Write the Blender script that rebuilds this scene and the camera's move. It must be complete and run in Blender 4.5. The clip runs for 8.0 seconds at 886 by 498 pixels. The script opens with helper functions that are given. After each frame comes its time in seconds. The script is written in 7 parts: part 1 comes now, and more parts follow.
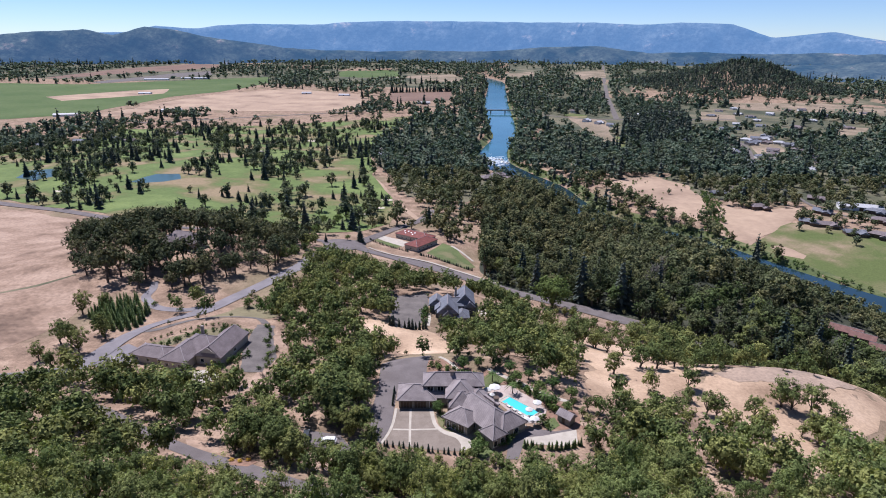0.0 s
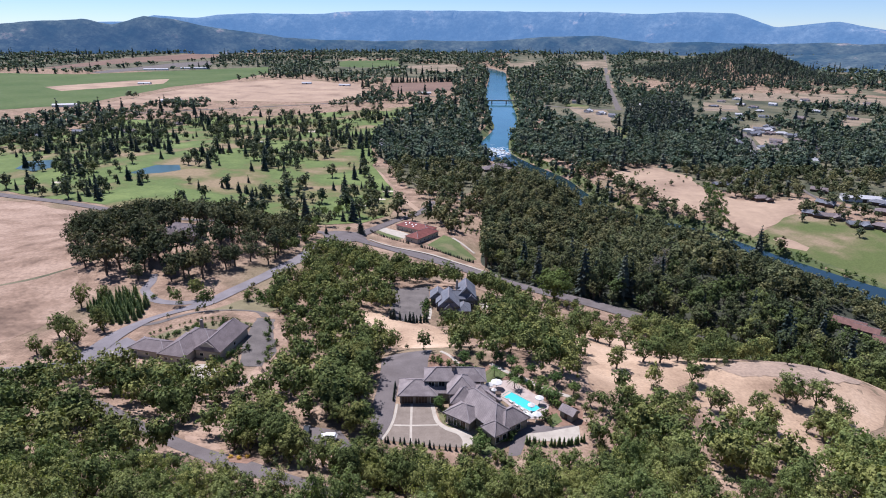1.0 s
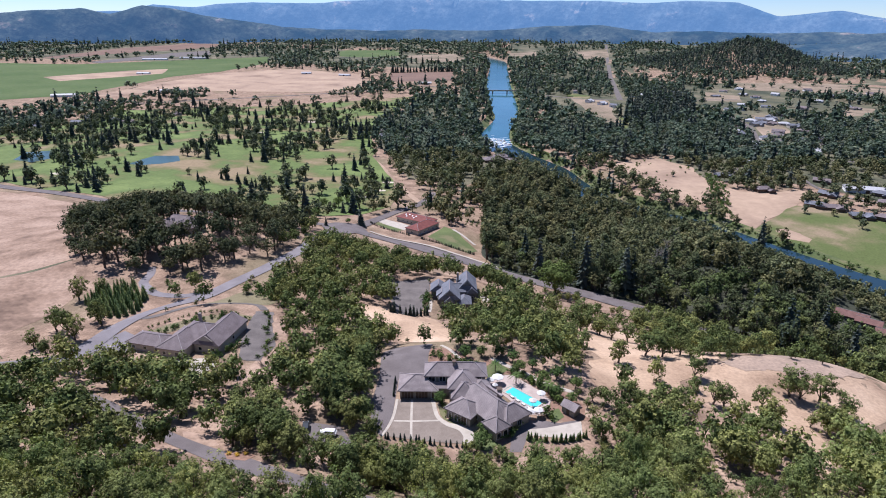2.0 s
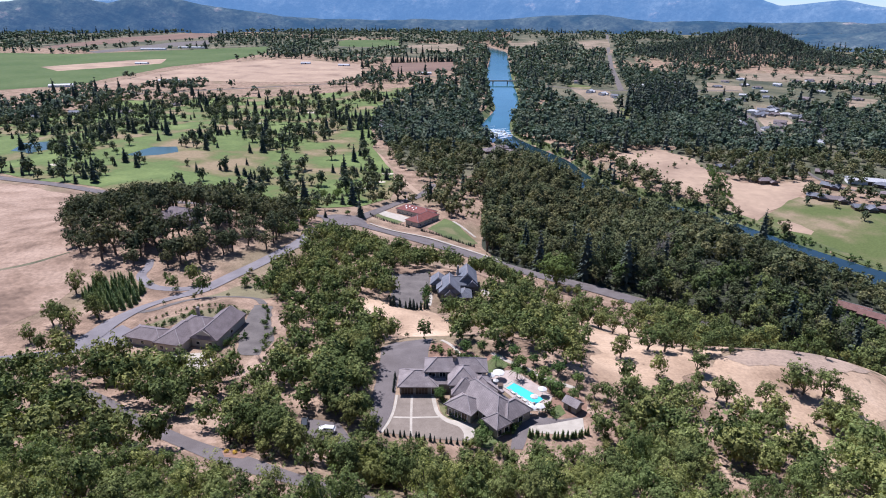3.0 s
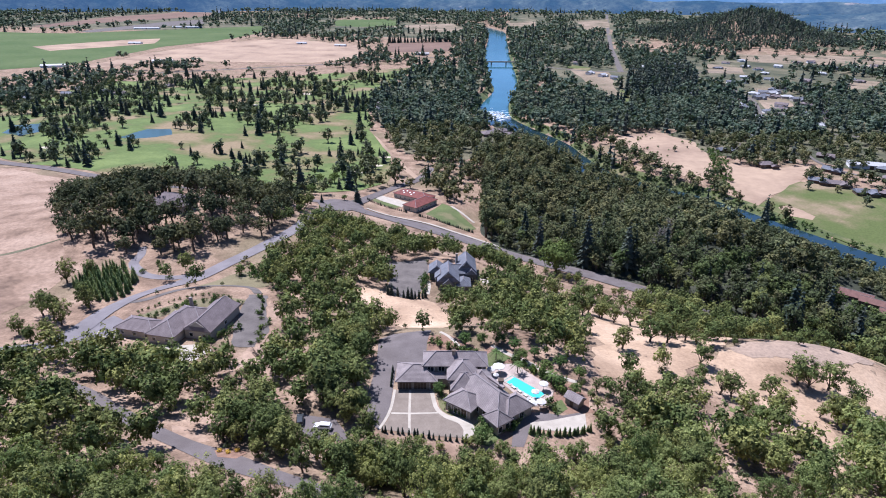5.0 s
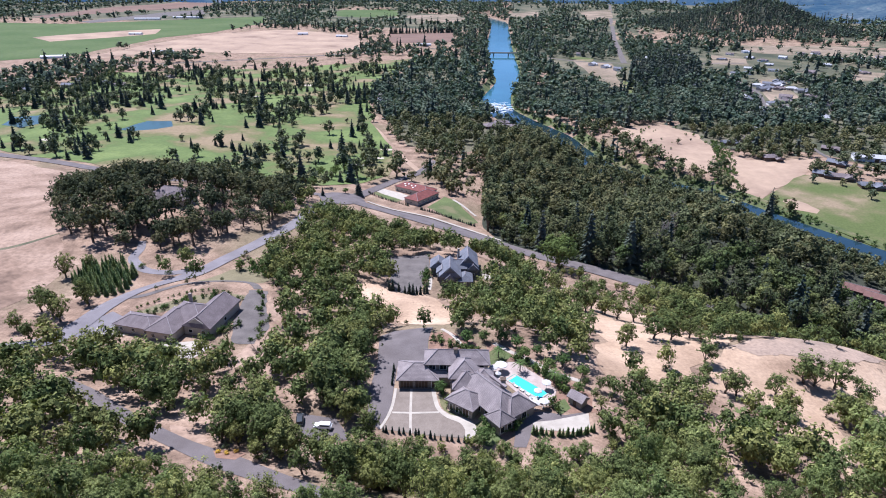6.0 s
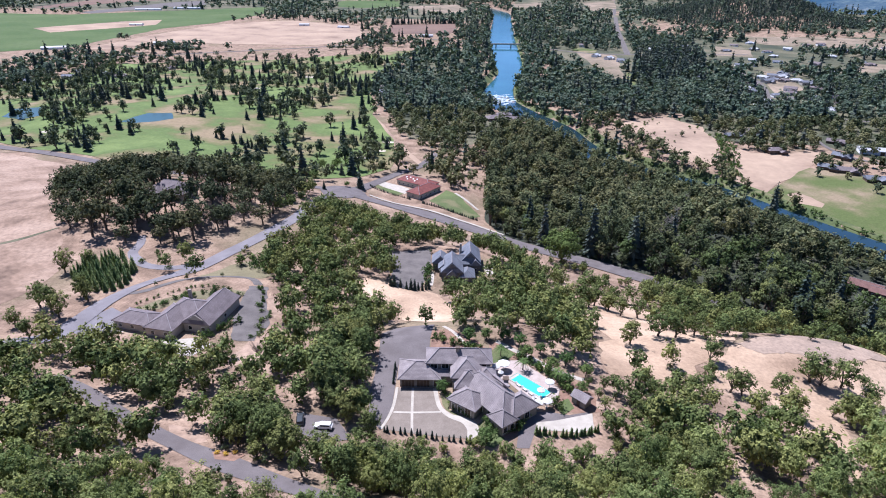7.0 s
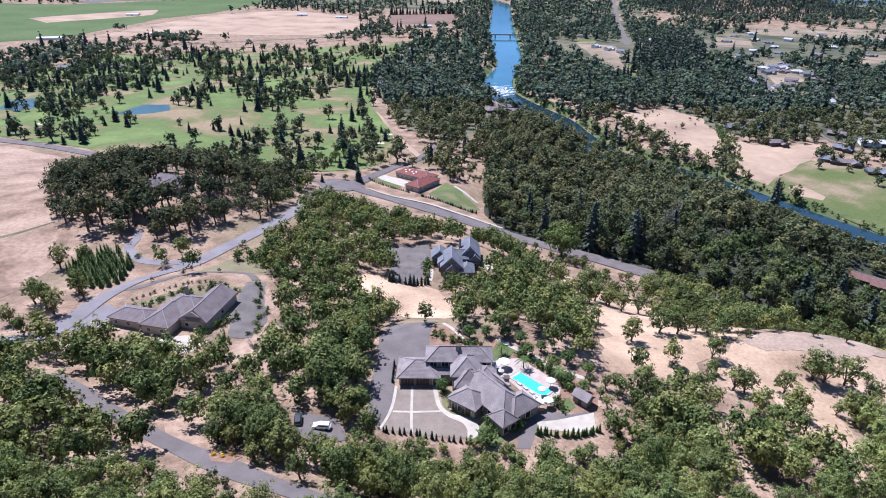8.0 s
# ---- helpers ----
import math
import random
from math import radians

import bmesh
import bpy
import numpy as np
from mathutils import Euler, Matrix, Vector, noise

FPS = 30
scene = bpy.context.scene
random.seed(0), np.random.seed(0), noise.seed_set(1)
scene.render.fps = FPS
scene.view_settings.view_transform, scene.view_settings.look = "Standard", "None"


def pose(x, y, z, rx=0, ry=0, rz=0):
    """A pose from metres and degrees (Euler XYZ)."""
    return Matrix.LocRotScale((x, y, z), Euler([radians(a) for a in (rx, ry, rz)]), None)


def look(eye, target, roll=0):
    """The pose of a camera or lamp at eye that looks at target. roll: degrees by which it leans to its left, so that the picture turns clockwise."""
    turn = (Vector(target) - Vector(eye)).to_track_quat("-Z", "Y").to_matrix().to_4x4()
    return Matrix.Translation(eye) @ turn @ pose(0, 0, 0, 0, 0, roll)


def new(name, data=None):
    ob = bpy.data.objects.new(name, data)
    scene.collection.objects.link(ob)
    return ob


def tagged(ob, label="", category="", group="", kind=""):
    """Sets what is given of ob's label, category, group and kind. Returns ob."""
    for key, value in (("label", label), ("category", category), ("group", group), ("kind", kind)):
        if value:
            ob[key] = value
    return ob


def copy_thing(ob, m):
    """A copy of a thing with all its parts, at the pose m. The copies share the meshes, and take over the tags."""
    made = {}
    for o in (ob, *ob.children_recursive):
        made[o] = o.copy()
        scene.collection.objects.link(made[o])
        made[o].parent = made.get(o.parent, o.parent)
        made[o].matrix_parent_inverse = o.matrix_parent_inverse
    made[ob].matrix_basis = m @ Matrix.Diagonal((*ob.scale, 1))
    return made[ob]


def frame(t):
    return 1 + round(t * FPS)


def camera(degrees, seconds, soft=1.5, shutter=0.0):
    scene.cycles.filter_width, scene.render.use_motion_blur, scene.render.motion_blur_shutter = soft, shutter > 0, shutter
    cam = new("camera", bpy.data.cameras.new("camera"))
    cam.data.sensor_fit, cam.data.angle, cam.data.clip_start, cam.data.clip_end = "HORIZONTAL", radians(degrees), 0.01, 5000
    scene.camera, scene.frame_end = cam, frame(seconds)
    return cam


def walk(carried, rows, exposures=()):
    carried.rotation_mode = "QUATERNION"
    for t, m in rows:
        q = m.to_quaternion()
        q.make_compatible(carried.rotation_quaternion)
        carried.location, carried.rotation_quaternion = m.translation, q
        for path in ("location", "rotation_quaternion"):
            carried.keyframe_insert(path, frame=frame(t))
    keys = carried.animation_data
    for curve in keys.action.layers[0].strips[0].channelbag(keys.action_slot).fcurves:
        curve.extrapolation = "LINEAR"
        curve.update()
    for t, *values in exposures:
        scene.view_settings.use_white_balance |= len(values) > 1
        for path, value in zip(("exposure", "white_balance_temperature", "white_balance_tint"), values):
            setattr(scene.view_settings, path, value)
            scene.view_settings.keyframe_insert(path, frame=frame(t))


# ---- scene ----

# ---------------------------------------------------------------- camera
cam = camera(72.0, 8.0, soft=1.0)
ROWS = [
    (0.0, 0.04, 0.01, 178.67, -18.954, 0.362, -0.027),
    (0.5, -0.06, 1.39, 178.71, -19.425, 0.354, 0.057),
    (1.0, -0.17, 2.74, 178.75, -19.828, 0.367, 0.043),
    (1.5, -0.19, 4.12, 178.73, -20.276, 0.337, 0.084),
    (3.0, -0.32, 8.37, 178.75, -21.581, 0.376, 0.075),
    (3.5, -0.44, 9.89, 178.87, -22.032, 0.473, 0.121),
    (4.0, -0.65, 11.37, 179.00, -22.447, 0.495, 0.031),
    (4.5, -0.77, 12.91, 179.10, -22.872, 0.514, -0.199),
    (6.0, -0.82, 17.51, 179.71, -24.077, 0.518, -0.028),
    (6.5, -0.80, 18.98, 179.93, -24.489, 0.502, 0.205),
    (7.0, -0.93, 20.54, 180.09, -24.848, 0.533, 0.150),
    (7.5, -1.11, 22.10, 180.26, -25.262, 0.552, 0.107),
    (8.0, -1.19, 23.65, 180.41, -25.668, 0.564, 0.022),
]
walk(cam, [(t, pose(x, y, z, 90 + pitch, 0, yaw) @ pose(0, 0, 0, 0, 0, roll)) for t, x, y, z, pitch, roll, yaw in ROWS],
     exposures=[(0.0, 0.44, 5850, 18), (8.0, 0.79, 5500, 18)])

# ---------------------------------------------------------------- light
SUN_AZ, SUN_EL = -40.0, 60.0        # degrees clockwise from +y, and above the horizon
sky_world = bpy.data.worlds.new("sky")
scene.world = sky_world
sky_world.use_nodes = True
wn = sky_world.node_tree.nodes
sky = wn.new("ShaderNodeTexSky")
sky.sky_type, sky.sun_disc = "NISHITA", False
sky.sun_elevation, sky.sun_rotation = radians(SUN_EL), radians(SUN_AZ)
sky.altitude, sky.air_density, sky.dust_density, sky.ozone_density = 1500, 0.8, 0.0, 6.0
wn["Background"].inputs["Strength"].default_value = 0.082
sky_world.node_tree.links.new(sky.outputs[0], wn["Background"].inputs["Color"])
lamp = bpy.data.lights.new("sun", "SUN")
lamp.energy, lamp.angle, lamp.color = 5.0, radians(0.5), (1.0, 0.95, 0.9)
sun = new("sun", lamp)
az, el = radians(SUN_AZ), radians(SUN_EL)
sun.matrix_world = look((900 * math.sin(az) * math.cos(el), 900 * math.cos(az) * math.cos(el), 900 * math.sin(el)), (0, 0, 0))


# ---------------------------------------------------------------- materials
def material(name, rough=0.9, spec=0.2):
    m = bpy.data.materials.new(name)
    m.use_nodes = True
    b = m.node_tree.nodes["Principled BSDF"]
    b.inputs["Roughness"].default_value = rough
    b.inputs["Specular IOR Level"].default_value = spec
    return m, m.node_tree.nodes, m.node_tree.links, b


def noise_node(nodes, links, scale, detail=4.0, coord=None, rough=0.55):
    n = nodes.new("ShaderNodeTexNoise")
    n.inputs["Scale"].default_value, n.inputs["Detail"].default_value, n.inputs["Roughness"].default_value = scale, detail, rough
    if coord is not None:
        links.new(coord, n.inputs["Vector"])
    return n


def ramp(nodes, links, fac, stops):
    r = nodes.new("ShaderNodeValToRGB")
    while len(r.color_ramp.elements) < len(stops):
        r.color_ramp.elements.new(0.5)
    for e, (p, c) in zip(r.color_ramp.elements, stops):
        e.position, e.color = p, (*c, 1)
    links.new(fac, r.inputs["Fac"])
    return r


def mix(nodes, links, fac, a, b, kind="MIX"):
    n = nodes.new("ShaderNodeMix")
    n.data_type, n.blend_type = "RGBA", kind
    for sock, val in ((n.inputs[0], fac), (n.inputs[6], a), (n.inputs[7], b)):
        if isinstance(val, (int, float)):
            sock.default_value = val
        elif isinstance(val, tuple):
            sock.default_value = (*val, 1)
        else:
            links.new(val, sock)
    return n.outputs[2]


def position(nodes):
    return nodes.new("ShaderNodeNewGeometry").outputs["Position"]


def bump(nodes, links, bsdf, height, strength, distance):
    n = nodes.new("ShaderNodeBump")
    n.inputs["Strength"].default_value, n.inputs["Distance"].default_value = strength, distance
    links.new(height, n.inputs["Height"])
    links.new(n.outputs[0], bsdf.inputs["Normal"])


def mottled(name, stops, big, small, rough=0.9, amount=0.35, relief=0.3, dist=0.1, spec=0.2, coord="world"):
    """A surface of two scales: broad patches through the ramp, fine grain over it, and relief."""
    m, n, l, b = material(name, rough, spec)
    p = position(n) if coord == "world" else n.new("ShaderNodeTexCoord").outputs["Object"]
    a = noise_node(n, l, big, 5, p)
    g = noise_node(n, l, small, 6, p, 0.65)
    base = ramp(n, l, a.outputs["Fac"], stops).outputs["Color"]
    grain = ramp(n, l, g.outputs["Fac"], [(0.25, (1 - amount,) * 3), (0.75, (1 + amount * 0.6,) * 3)]).outputs["Color"]
    l.new(mix(n, l, 1.0, base, grain, "MULTIPLY"), b.inputs["Base Color"])
    bump(n, l, b, g.outputs["Fac"], relief, dist)
    return m


def leafy(name, dark, light, odd, through_light=0.14):
    """Foliage: tone varies from leaf to leaf and from tree to tree, light passes a little."""
    m, n, l, b = material(name, 0.75, 0.04)
    tone = n.new("ShaderNodeAttribute")
    tone.attribute_name = "tone"
    info = n.new("ShaderNodeObjectInfo")
    lone, tint = n.new("ShaderNodeAttribute"), n.new("ShaderNodeAttribute")
    lone.attribute_name, tint.attribute_name = "lone", "tint"
    own = n.new("ShaderNodeMath")
    own.operation = "MULTIPLY_ADD"
    l.new(info.outputs["Random"], own.inputs[0])
    l.new(lone.outputs["Fac"], own.inputs[1])
    l.new(tint.outputs["Fac"], own.inputs[2])
    c = ramp(n, l, tone.outputs["Fac"], [(0.0, dark), (1.0, light)]).outputs["Color"]
    v = ramp(n, l, own.outputs[0], [(0.0, (0.58, 0.68, 0.62)), (0.35, (0.86, 0.93, 0.86)), (0.65, (1.05, 1.04, 0.95)), (0.9, (1.24, 1.13, 0.98)), (1.0, odd)]).outputs["Color"]
    col = mix(n, l, 1.0, c, v, "MULTIPLY")
    l.new(col, b.inputs["Base Color"])
    tr = n.new("ShaderNodeBsdfTranslucent")
    l.new(mix(n, l, 1.0, col, (1.0, 1.1, 0.6), "MULTIPLY"), tr.inputs["Color"])
    ms = n.new("ShaderNodeMixShader")
    ms.inputs[0].default_value = through_light
    l.new(b.outputs[0], ms.inputs[1])
    l.new(tr.outputs[0], ms.inputs[2])
    l.new(ms.outputs[0], n["Material Output"].inputs["Surface"])
    return m


MAT = {}
MAT["oak"] = leafy("oak_leaves", (0.038, 0.047, 0.019), (0.282, 0.312, 0.118), (1.2, 1.12, 0.98))
MAT["fir"] = leafy("fir_needles", (0.032, 0.042, 0.041), (0.132, 0.155, 0.136), (1.2, 1.2, 1.0))
MAT["bright"] = leafy("bright_leaves", (0.055, 0.085, 0.028), (0.17, 0.235, 0.085), (1.2, 1.2, 0.8))
MAT["nursery"] = leafy("nursery_needles", (0.09, 0.125, 0.055), (0.24, 0.3, 0.14), (1.2, 1.2, 0.9), 0.3)
MAT["grove"] = leafy("grove_leaves", (0.04, 0.045, 0.025), (0.25, 0.255, 0.135), (1.25, 1.15, 1.02))
MAT["belt"] = leafy("belt_leaves", (0.026, 0.033, 0.019), (0.205, 0.222, 0.115), (1.3, 1.2, 1.02))
MAT["lush"] = leafy("lush_leaves", (0.034, 0.046, 0.019), (0.235, 0.275, 0.112), (1.3, 1.2, 1.0))
MAT["knoll"] = leafy("knoll_leaves", (0.026, 0.03, 0.019), (0.165, 0.175, 0.098), (1.3, 1.2, 1.0))
# Blue in the base colour stands for haze over the far woods.
MAT["valley"] = leafy("hazed_valley_leaves", (0.046, 0.064, 0.054), (0.19, 0.232, 0.168), (1.25, 1.15, 1.02))
MAT["fresh"] = leafy("fresh_leaves", (0.074, 0.09, 0.034), (0.365, 0.405, 0.16), (1.15, 1.1, 0.98), 0.3)
MAT["park"] = leafy("park_leaves", (0.035, 0.046, 0.03), (0.185, 0.21, 0.13), (1.6, 1.5, 1.0))
MAT["bark"] = mottled("bark", [(0.3, (0.06, 0.05, 0.04)), (0.7, (0.16, 0.13, 0.1))], 1.5, 9, relief=0.6)
MAT["deadwood"] = mottled("deadwood", [(0.3, (0.17, 0.145, 0.125)), (0.7, (0.3, 0.26, 0.23))], 1.5, 9, relief=0.6)
MAT["asphalt"] = mottled("asphalt", [(0.3, (0.12, 0.102, 0.097)), (0.7, (0.172, 0.149, 0.143))], 0.15, 6, 0.9, 0.3, 0.2, 0.02)
MAT["pale_asphalt"] = mottled("pale_asphalt", [(0.3, (0.168, 0.152, 0.156)), (0.7, (0.235, 0.215, 0.22))], 0.12, 5, 0.9, 0.25, 0.2, 0.02)
MAT["bare"] = mottled("bare_pale_slope", [(0.34, (0.28, 0.19, 0.125)), (0.44, (0.38, 0.265, 0.175)), (0.58, (0.49, 0.35, 0.235)), (0.72, (0.58, 0.43, 0.305))], 0.035, 0.9, 0.97, 0.3, 0.4, 0.25)
MAT["gravel"] = mottled("gravel_lane", [(0.3, (0.113, 0.099, 0.092)), (0.7, (0.176, 0.155, 0.141))], 0.2, 5, 0.95, 0.3, 0.3, 0.04)
MAT["concrete"] = mottled("pale_concrete", [(0.3, (0.36, 0.318, 0.262)), (0.7, (0.47, 0.42, 0.35))], 0.4, 6, 0.85, 0.15, 0.1, 0.01)
MAT["paver"] = mottled("paver_blocks", [(0.3, (0.19, 0.155, 0.125)), (0.7, (0.25, 0.207, 0.168))], 0.5, 5, 0.9, 0.25, 0.2, 0.02)
MAT["lawn"] = mottled("watered_lawn", [(0.34, (0.17, 0.16, 0.08)), (0.46, (0.1, 0.125, 0.048)), (0.7, (0.135, 0.165, 0.062))], 0.05, 1.5, 0.95, 0.3, 0.3, 0.1)
MAT["meadow"] = mottled("riverside_meadow", [(0.36, (0.26, 0.2, 0.125)), (0.46, (0.15, 0.145, 0.065)), (0.56, (0.1, 0.125, 0.04))], 0.02, 0.6, 0.95, 0.3, 0.3, 0.2)
MAT["fairway"] = mottled("fairway_grass", [(0.37, (0.25, 0.19, 0.11)), (0.45, (0.15, 0.145, 0.06)), (0.52, (0.108, 0.15, 0.046)), (0.68, (0.165, 0.212, 0.068))], 0.014, 0.3, 0.95, 0.25, 0.3, 0.3)
MAT["bank"] = mottled("reedy_bank", [(0.32, (0.21, 0.175, 0.1)), (0.45, (0.12, 0.135, 0.055)), (0.6, (0.075, 0.1, 0.038))], 0.05, 0.6, 0.95, 0.35, 0.4, 0.2)
MAT["crop"] = mottled("green_crop", [(0.3, (0.061, 0.102, 0.027)), (0.7, (0.102, 0.136, 0.048))], 0.006, 0.08, 0.95, 0.25, 0.3, 0.5)
MAT["stubble"] = mottled("dry_stubble", [(0.32, (0.225, 0.155, 0.108)), (0.45, (0.33, 0.235, 0.165)), (0.68, (0.42, 0.305, 0.21))], 0.012, 0.12, 0.95, 0.2, 0.3, 0.4)
MAT["pasture"] = mottled("worn_pasture", [(0.34, (0.13, 0.115, 0.07)), (0.46, (0.215, 0.17, 0.115)), (0.66, (0.33, 0.25, 0.18))], 0.012, 0.15, 0.95, 0.35, 0.4, 0.4)
MAT["grazed"] = mottled("grazed_dry_field", [(0.33, (0.15, 0.1, 0.07)), (0.43, (0.265, 0.18, 0.126)), (0.55, (0.345, 0.243, 0.175)), (0.7, (0.42, 0.305, 0.225))], 0.028, 0.45, 0.97, 0.4, 0.4, 0.25)
MAT["vine"] = mottled("tilled_vineyard", [(0.3, (0.153, 0.100, 0.077)), (0.7, (0.214, 0.138, 0.100))], 0.01, 0.2, 0.95, 0.3, 0.3, 0.3)
MAT["scrub"] = mottled("olive_scrub", [(0.35, (0.06, 0.068, 0.042)), (0.5, (0.11, 0.108, 0.065)), (0.62, (0.17, 0.15, 0.095)), (0.75, (0.28, 0.235, 0.16))], 0.01, 0.25, 0.95, 0.4, 0.5, 0.5)
# Dark floor tone; under the forest belt it stands in for tree shade.
MAT["litter"] = mottled("litter_and_shade", [(0.35, (0.035, 0.042, 0.03)), (0.6, (0.065, 0.068, 0.045)), (0.75, (0.11, 0.1, 0.066))], 0.02, 0.4, 0.95, 0.4, 0.5, 0.4)
MAT["grey_grass"] = mottled("dead_grey_grass", [(0.3, (0.25, 0.19, 0.145)), (0.7, (0.43, 0.315, 0.23))], 0.05, 0.8, 0.97, 0.3, 0.4, 0.2)
MAT["stucco"] = mottled("pale_stucco", [(0.3, (0.383, 0.345, 0.299)), (0.7, (0.459, 0.421, 0.367))], 0.3, 5, 0.85, 0.12, 0.15, 0.02)
MAT["white"] = mottled("white_paint", [(0.3, (0.74, 0.73, 0.7)), (0.7, (0.82, 0.81, 0.79))], 0.6, 5, 0.6, 0.06, 0.05, 0.01)
MAT["darkwood"] = mottled("dark_wood", [(0.3, (0.08, 0.055, 0.04)), (0.7, (0.14, 0.1, 0.075))], 0.6, 6, 0.7, 0.25, 0.2, 0.02)
MAT["sand"] = mottled("bunker_sand", [(0.3, (0.446, 0.389, 0.288)), (0.7, (0.518, 0.461, 0.360))], 0.3, 3, 0.95, 0.1, 0.1, 0.05)


def roof_material(name, a, b):
    m, n, l, s = material(name, 0.8, 0.25)
    p = n.new("ShaderNodeTexCoord").outputs["Object"]
    big = noise_node(n, l, 0.35, 4, p)
    fine = noise_node(n, l, 4.0, 5, p, 0.7)
    base = ramp(n, l, big.outputs["Fac"], [(0.3, a), (0.7, b)]).outputs["Color"]
    grain = ramp(n, l, fine.outputs["Fac"], [(0.3, (0.7,) * 3), (0.7, (1.2,) * 3)]).outputs["Color"]
    w = n.new("ShaderNodeTexWave")
    w.bands_direction = "Z"
    w.inputs["Scale"].default_value, w.inputs["Distortion"].default_value = 1.6, 1.0
    l.new(p, w.inputs["Vector"])
    courses = ramp(n, l, w.outputs["Fac"], [(0.0, (0.8,) * 3), (0.4, (1.04,) * 3)]).outputs["Color"]
    c = mix(n, l, 1.0, base, grain, "MULTIPLY")
    l.new(mix(n, l, 1.0, c, courses, "MULTIPLY"), s.inputs["Base Color"])
    bump(n, l, s, w.outputs["Fac"], 0.4, 0.05)
    return m


MAT["slate"] = roof_material("grey_tile_roof", (0.19, 0.16, 0.157), (0.3, 0.258, 0.25))
MAT["bluegrey"] = roof_material("blue_grey_shingle", (0.122, 0.130, 0.151), (0.202, 0.209, 0.238))
MAT["shingle"] = roof_material("brown_grey_shingle", (0.15, 0.122, 0.122), (0.222, 0.183, 0.182))
MAT["clay"] = roof_material("red_clay_tile", (0.16, 0.052, 0.045), (0.25, 0.085, 0.07))
MAT["redbrown"] = roof_material("red_brown_shake", (0.14, 0.075, 0.065), (0.22, 0.12, 0.1))


def glass_material():
    m, n, l, b = material("window_glass", 0.08, 0.6)
    b.inputs["Base Color"].default_value = (0.02, 0.025, 0.03, 1)
    return m


def water_material(name, colour, rough, scale, strength):
    m, n, l, b = material(name, rough, 0.5)
    p = position(n)
    w = noise_node(n, l, scale, 4, p)
    big = noise_node(n, l, 0.012, 3, p)
    l.new(ramp(n, l, big.outputs["Fac"], [(0.3, tuple(c * 0.8 for c in colour)), (0.7, tuple(min(1, c * 1.15) for c in colour))]).outputs["Color"], b.inputs["Base Color"])
    bump(n, l, b, w.outputs["Fac"], strength, 0.3)
    return m


MAT["glass"] = glass_material()
# Dark and sky-bright reflections of the two reaches are put into these base colours.
MAT["river"] = water_material("dark_river_water", (0.016, 0.036, 0.046), 0.08, 0.25, 0.06)
MAT["bright_river"] = water_material("bright_river_water", (0.042, 0.13, 0.165), 0.1, 0.25, 0.06)
MAT["pond"] = water_material("pond_water", (0.03, 0.07, 0.065), 0.3, 0.3, 0.2)
MAT["pool"] = water_material("pool_water", (0.08, 0.55, 0.62), 0.08, 2.0, 0.1)


def ground_material():
    """Dry summer grass: straw, bare earth and olive patches, with tufts."""
    m, n, l, b = material("dry_grass", 0.97, 0.1)
    p = position(n)
    a = noise_node(n, l, 0.018, 5, p)
    c = noise_node(n, l, 0.09, 5, p, 0.6)
    g = noise_node(n, l, 1.1, 6, p, 0.7)
    straw = ramp(n, l, c.outputs["Fac"], [(0.28, (0.15, 0.102, 0.072)), (0.5, (0.285, 0.197, 0.138)), (0.72, (0.41, 0.295, 0.21))]).outputs["Color"]
    olive = mix(n, l, ramp(n, l, a.outputs["Fac"], [(0.48, (0, 0, 0)), (0.68, (0.7,) * 3)]).outputs["Color"], straw, (0.17, 0.145, 0.085))
    tuft = ramp(n, l, g.outputs["Fac"], [(0.3, (0.62,) * 3), (0.6, (1.1,) * 3)]).outputs["Color"]
    l.new(mix(n, l, 1.0, olive, tuft, "MULTIPLY"), b.inputs["Base Color"])
    bump(n, l, b, g.outputs["Fac"], 0.5, 0.25)
    return m


MAT["ground"] = ground_material()


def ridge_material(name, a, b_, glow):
    """Far ranges as a backdrop: forest, clearings, and haze put in as blue emission."""
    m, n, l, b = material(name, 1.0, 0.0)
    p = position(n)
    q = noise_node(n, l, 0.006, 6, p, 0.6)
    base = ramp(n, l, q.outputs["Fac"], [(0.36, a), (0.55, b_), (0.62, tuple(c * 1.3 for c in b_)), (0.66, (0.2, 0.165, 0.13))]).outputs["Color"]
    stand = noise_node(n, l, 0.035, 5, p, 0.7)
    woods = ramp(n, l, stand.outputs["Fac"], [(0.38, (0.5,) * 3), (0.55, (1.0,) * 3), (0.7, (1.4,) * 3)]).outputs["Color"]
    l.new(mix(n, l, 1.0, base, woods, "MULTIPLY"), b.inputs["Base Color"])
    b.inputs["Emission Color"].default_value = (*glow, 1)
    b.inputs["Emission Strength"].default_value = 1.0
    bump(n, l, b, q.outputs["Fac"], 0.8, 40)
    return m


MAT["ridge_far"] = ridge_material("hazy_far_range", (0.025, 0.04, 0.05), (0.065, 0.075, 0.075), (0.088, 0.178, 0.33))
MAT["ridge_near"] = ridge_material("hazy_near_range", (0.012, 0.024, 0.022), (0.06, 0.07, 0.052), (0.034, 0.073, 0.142))


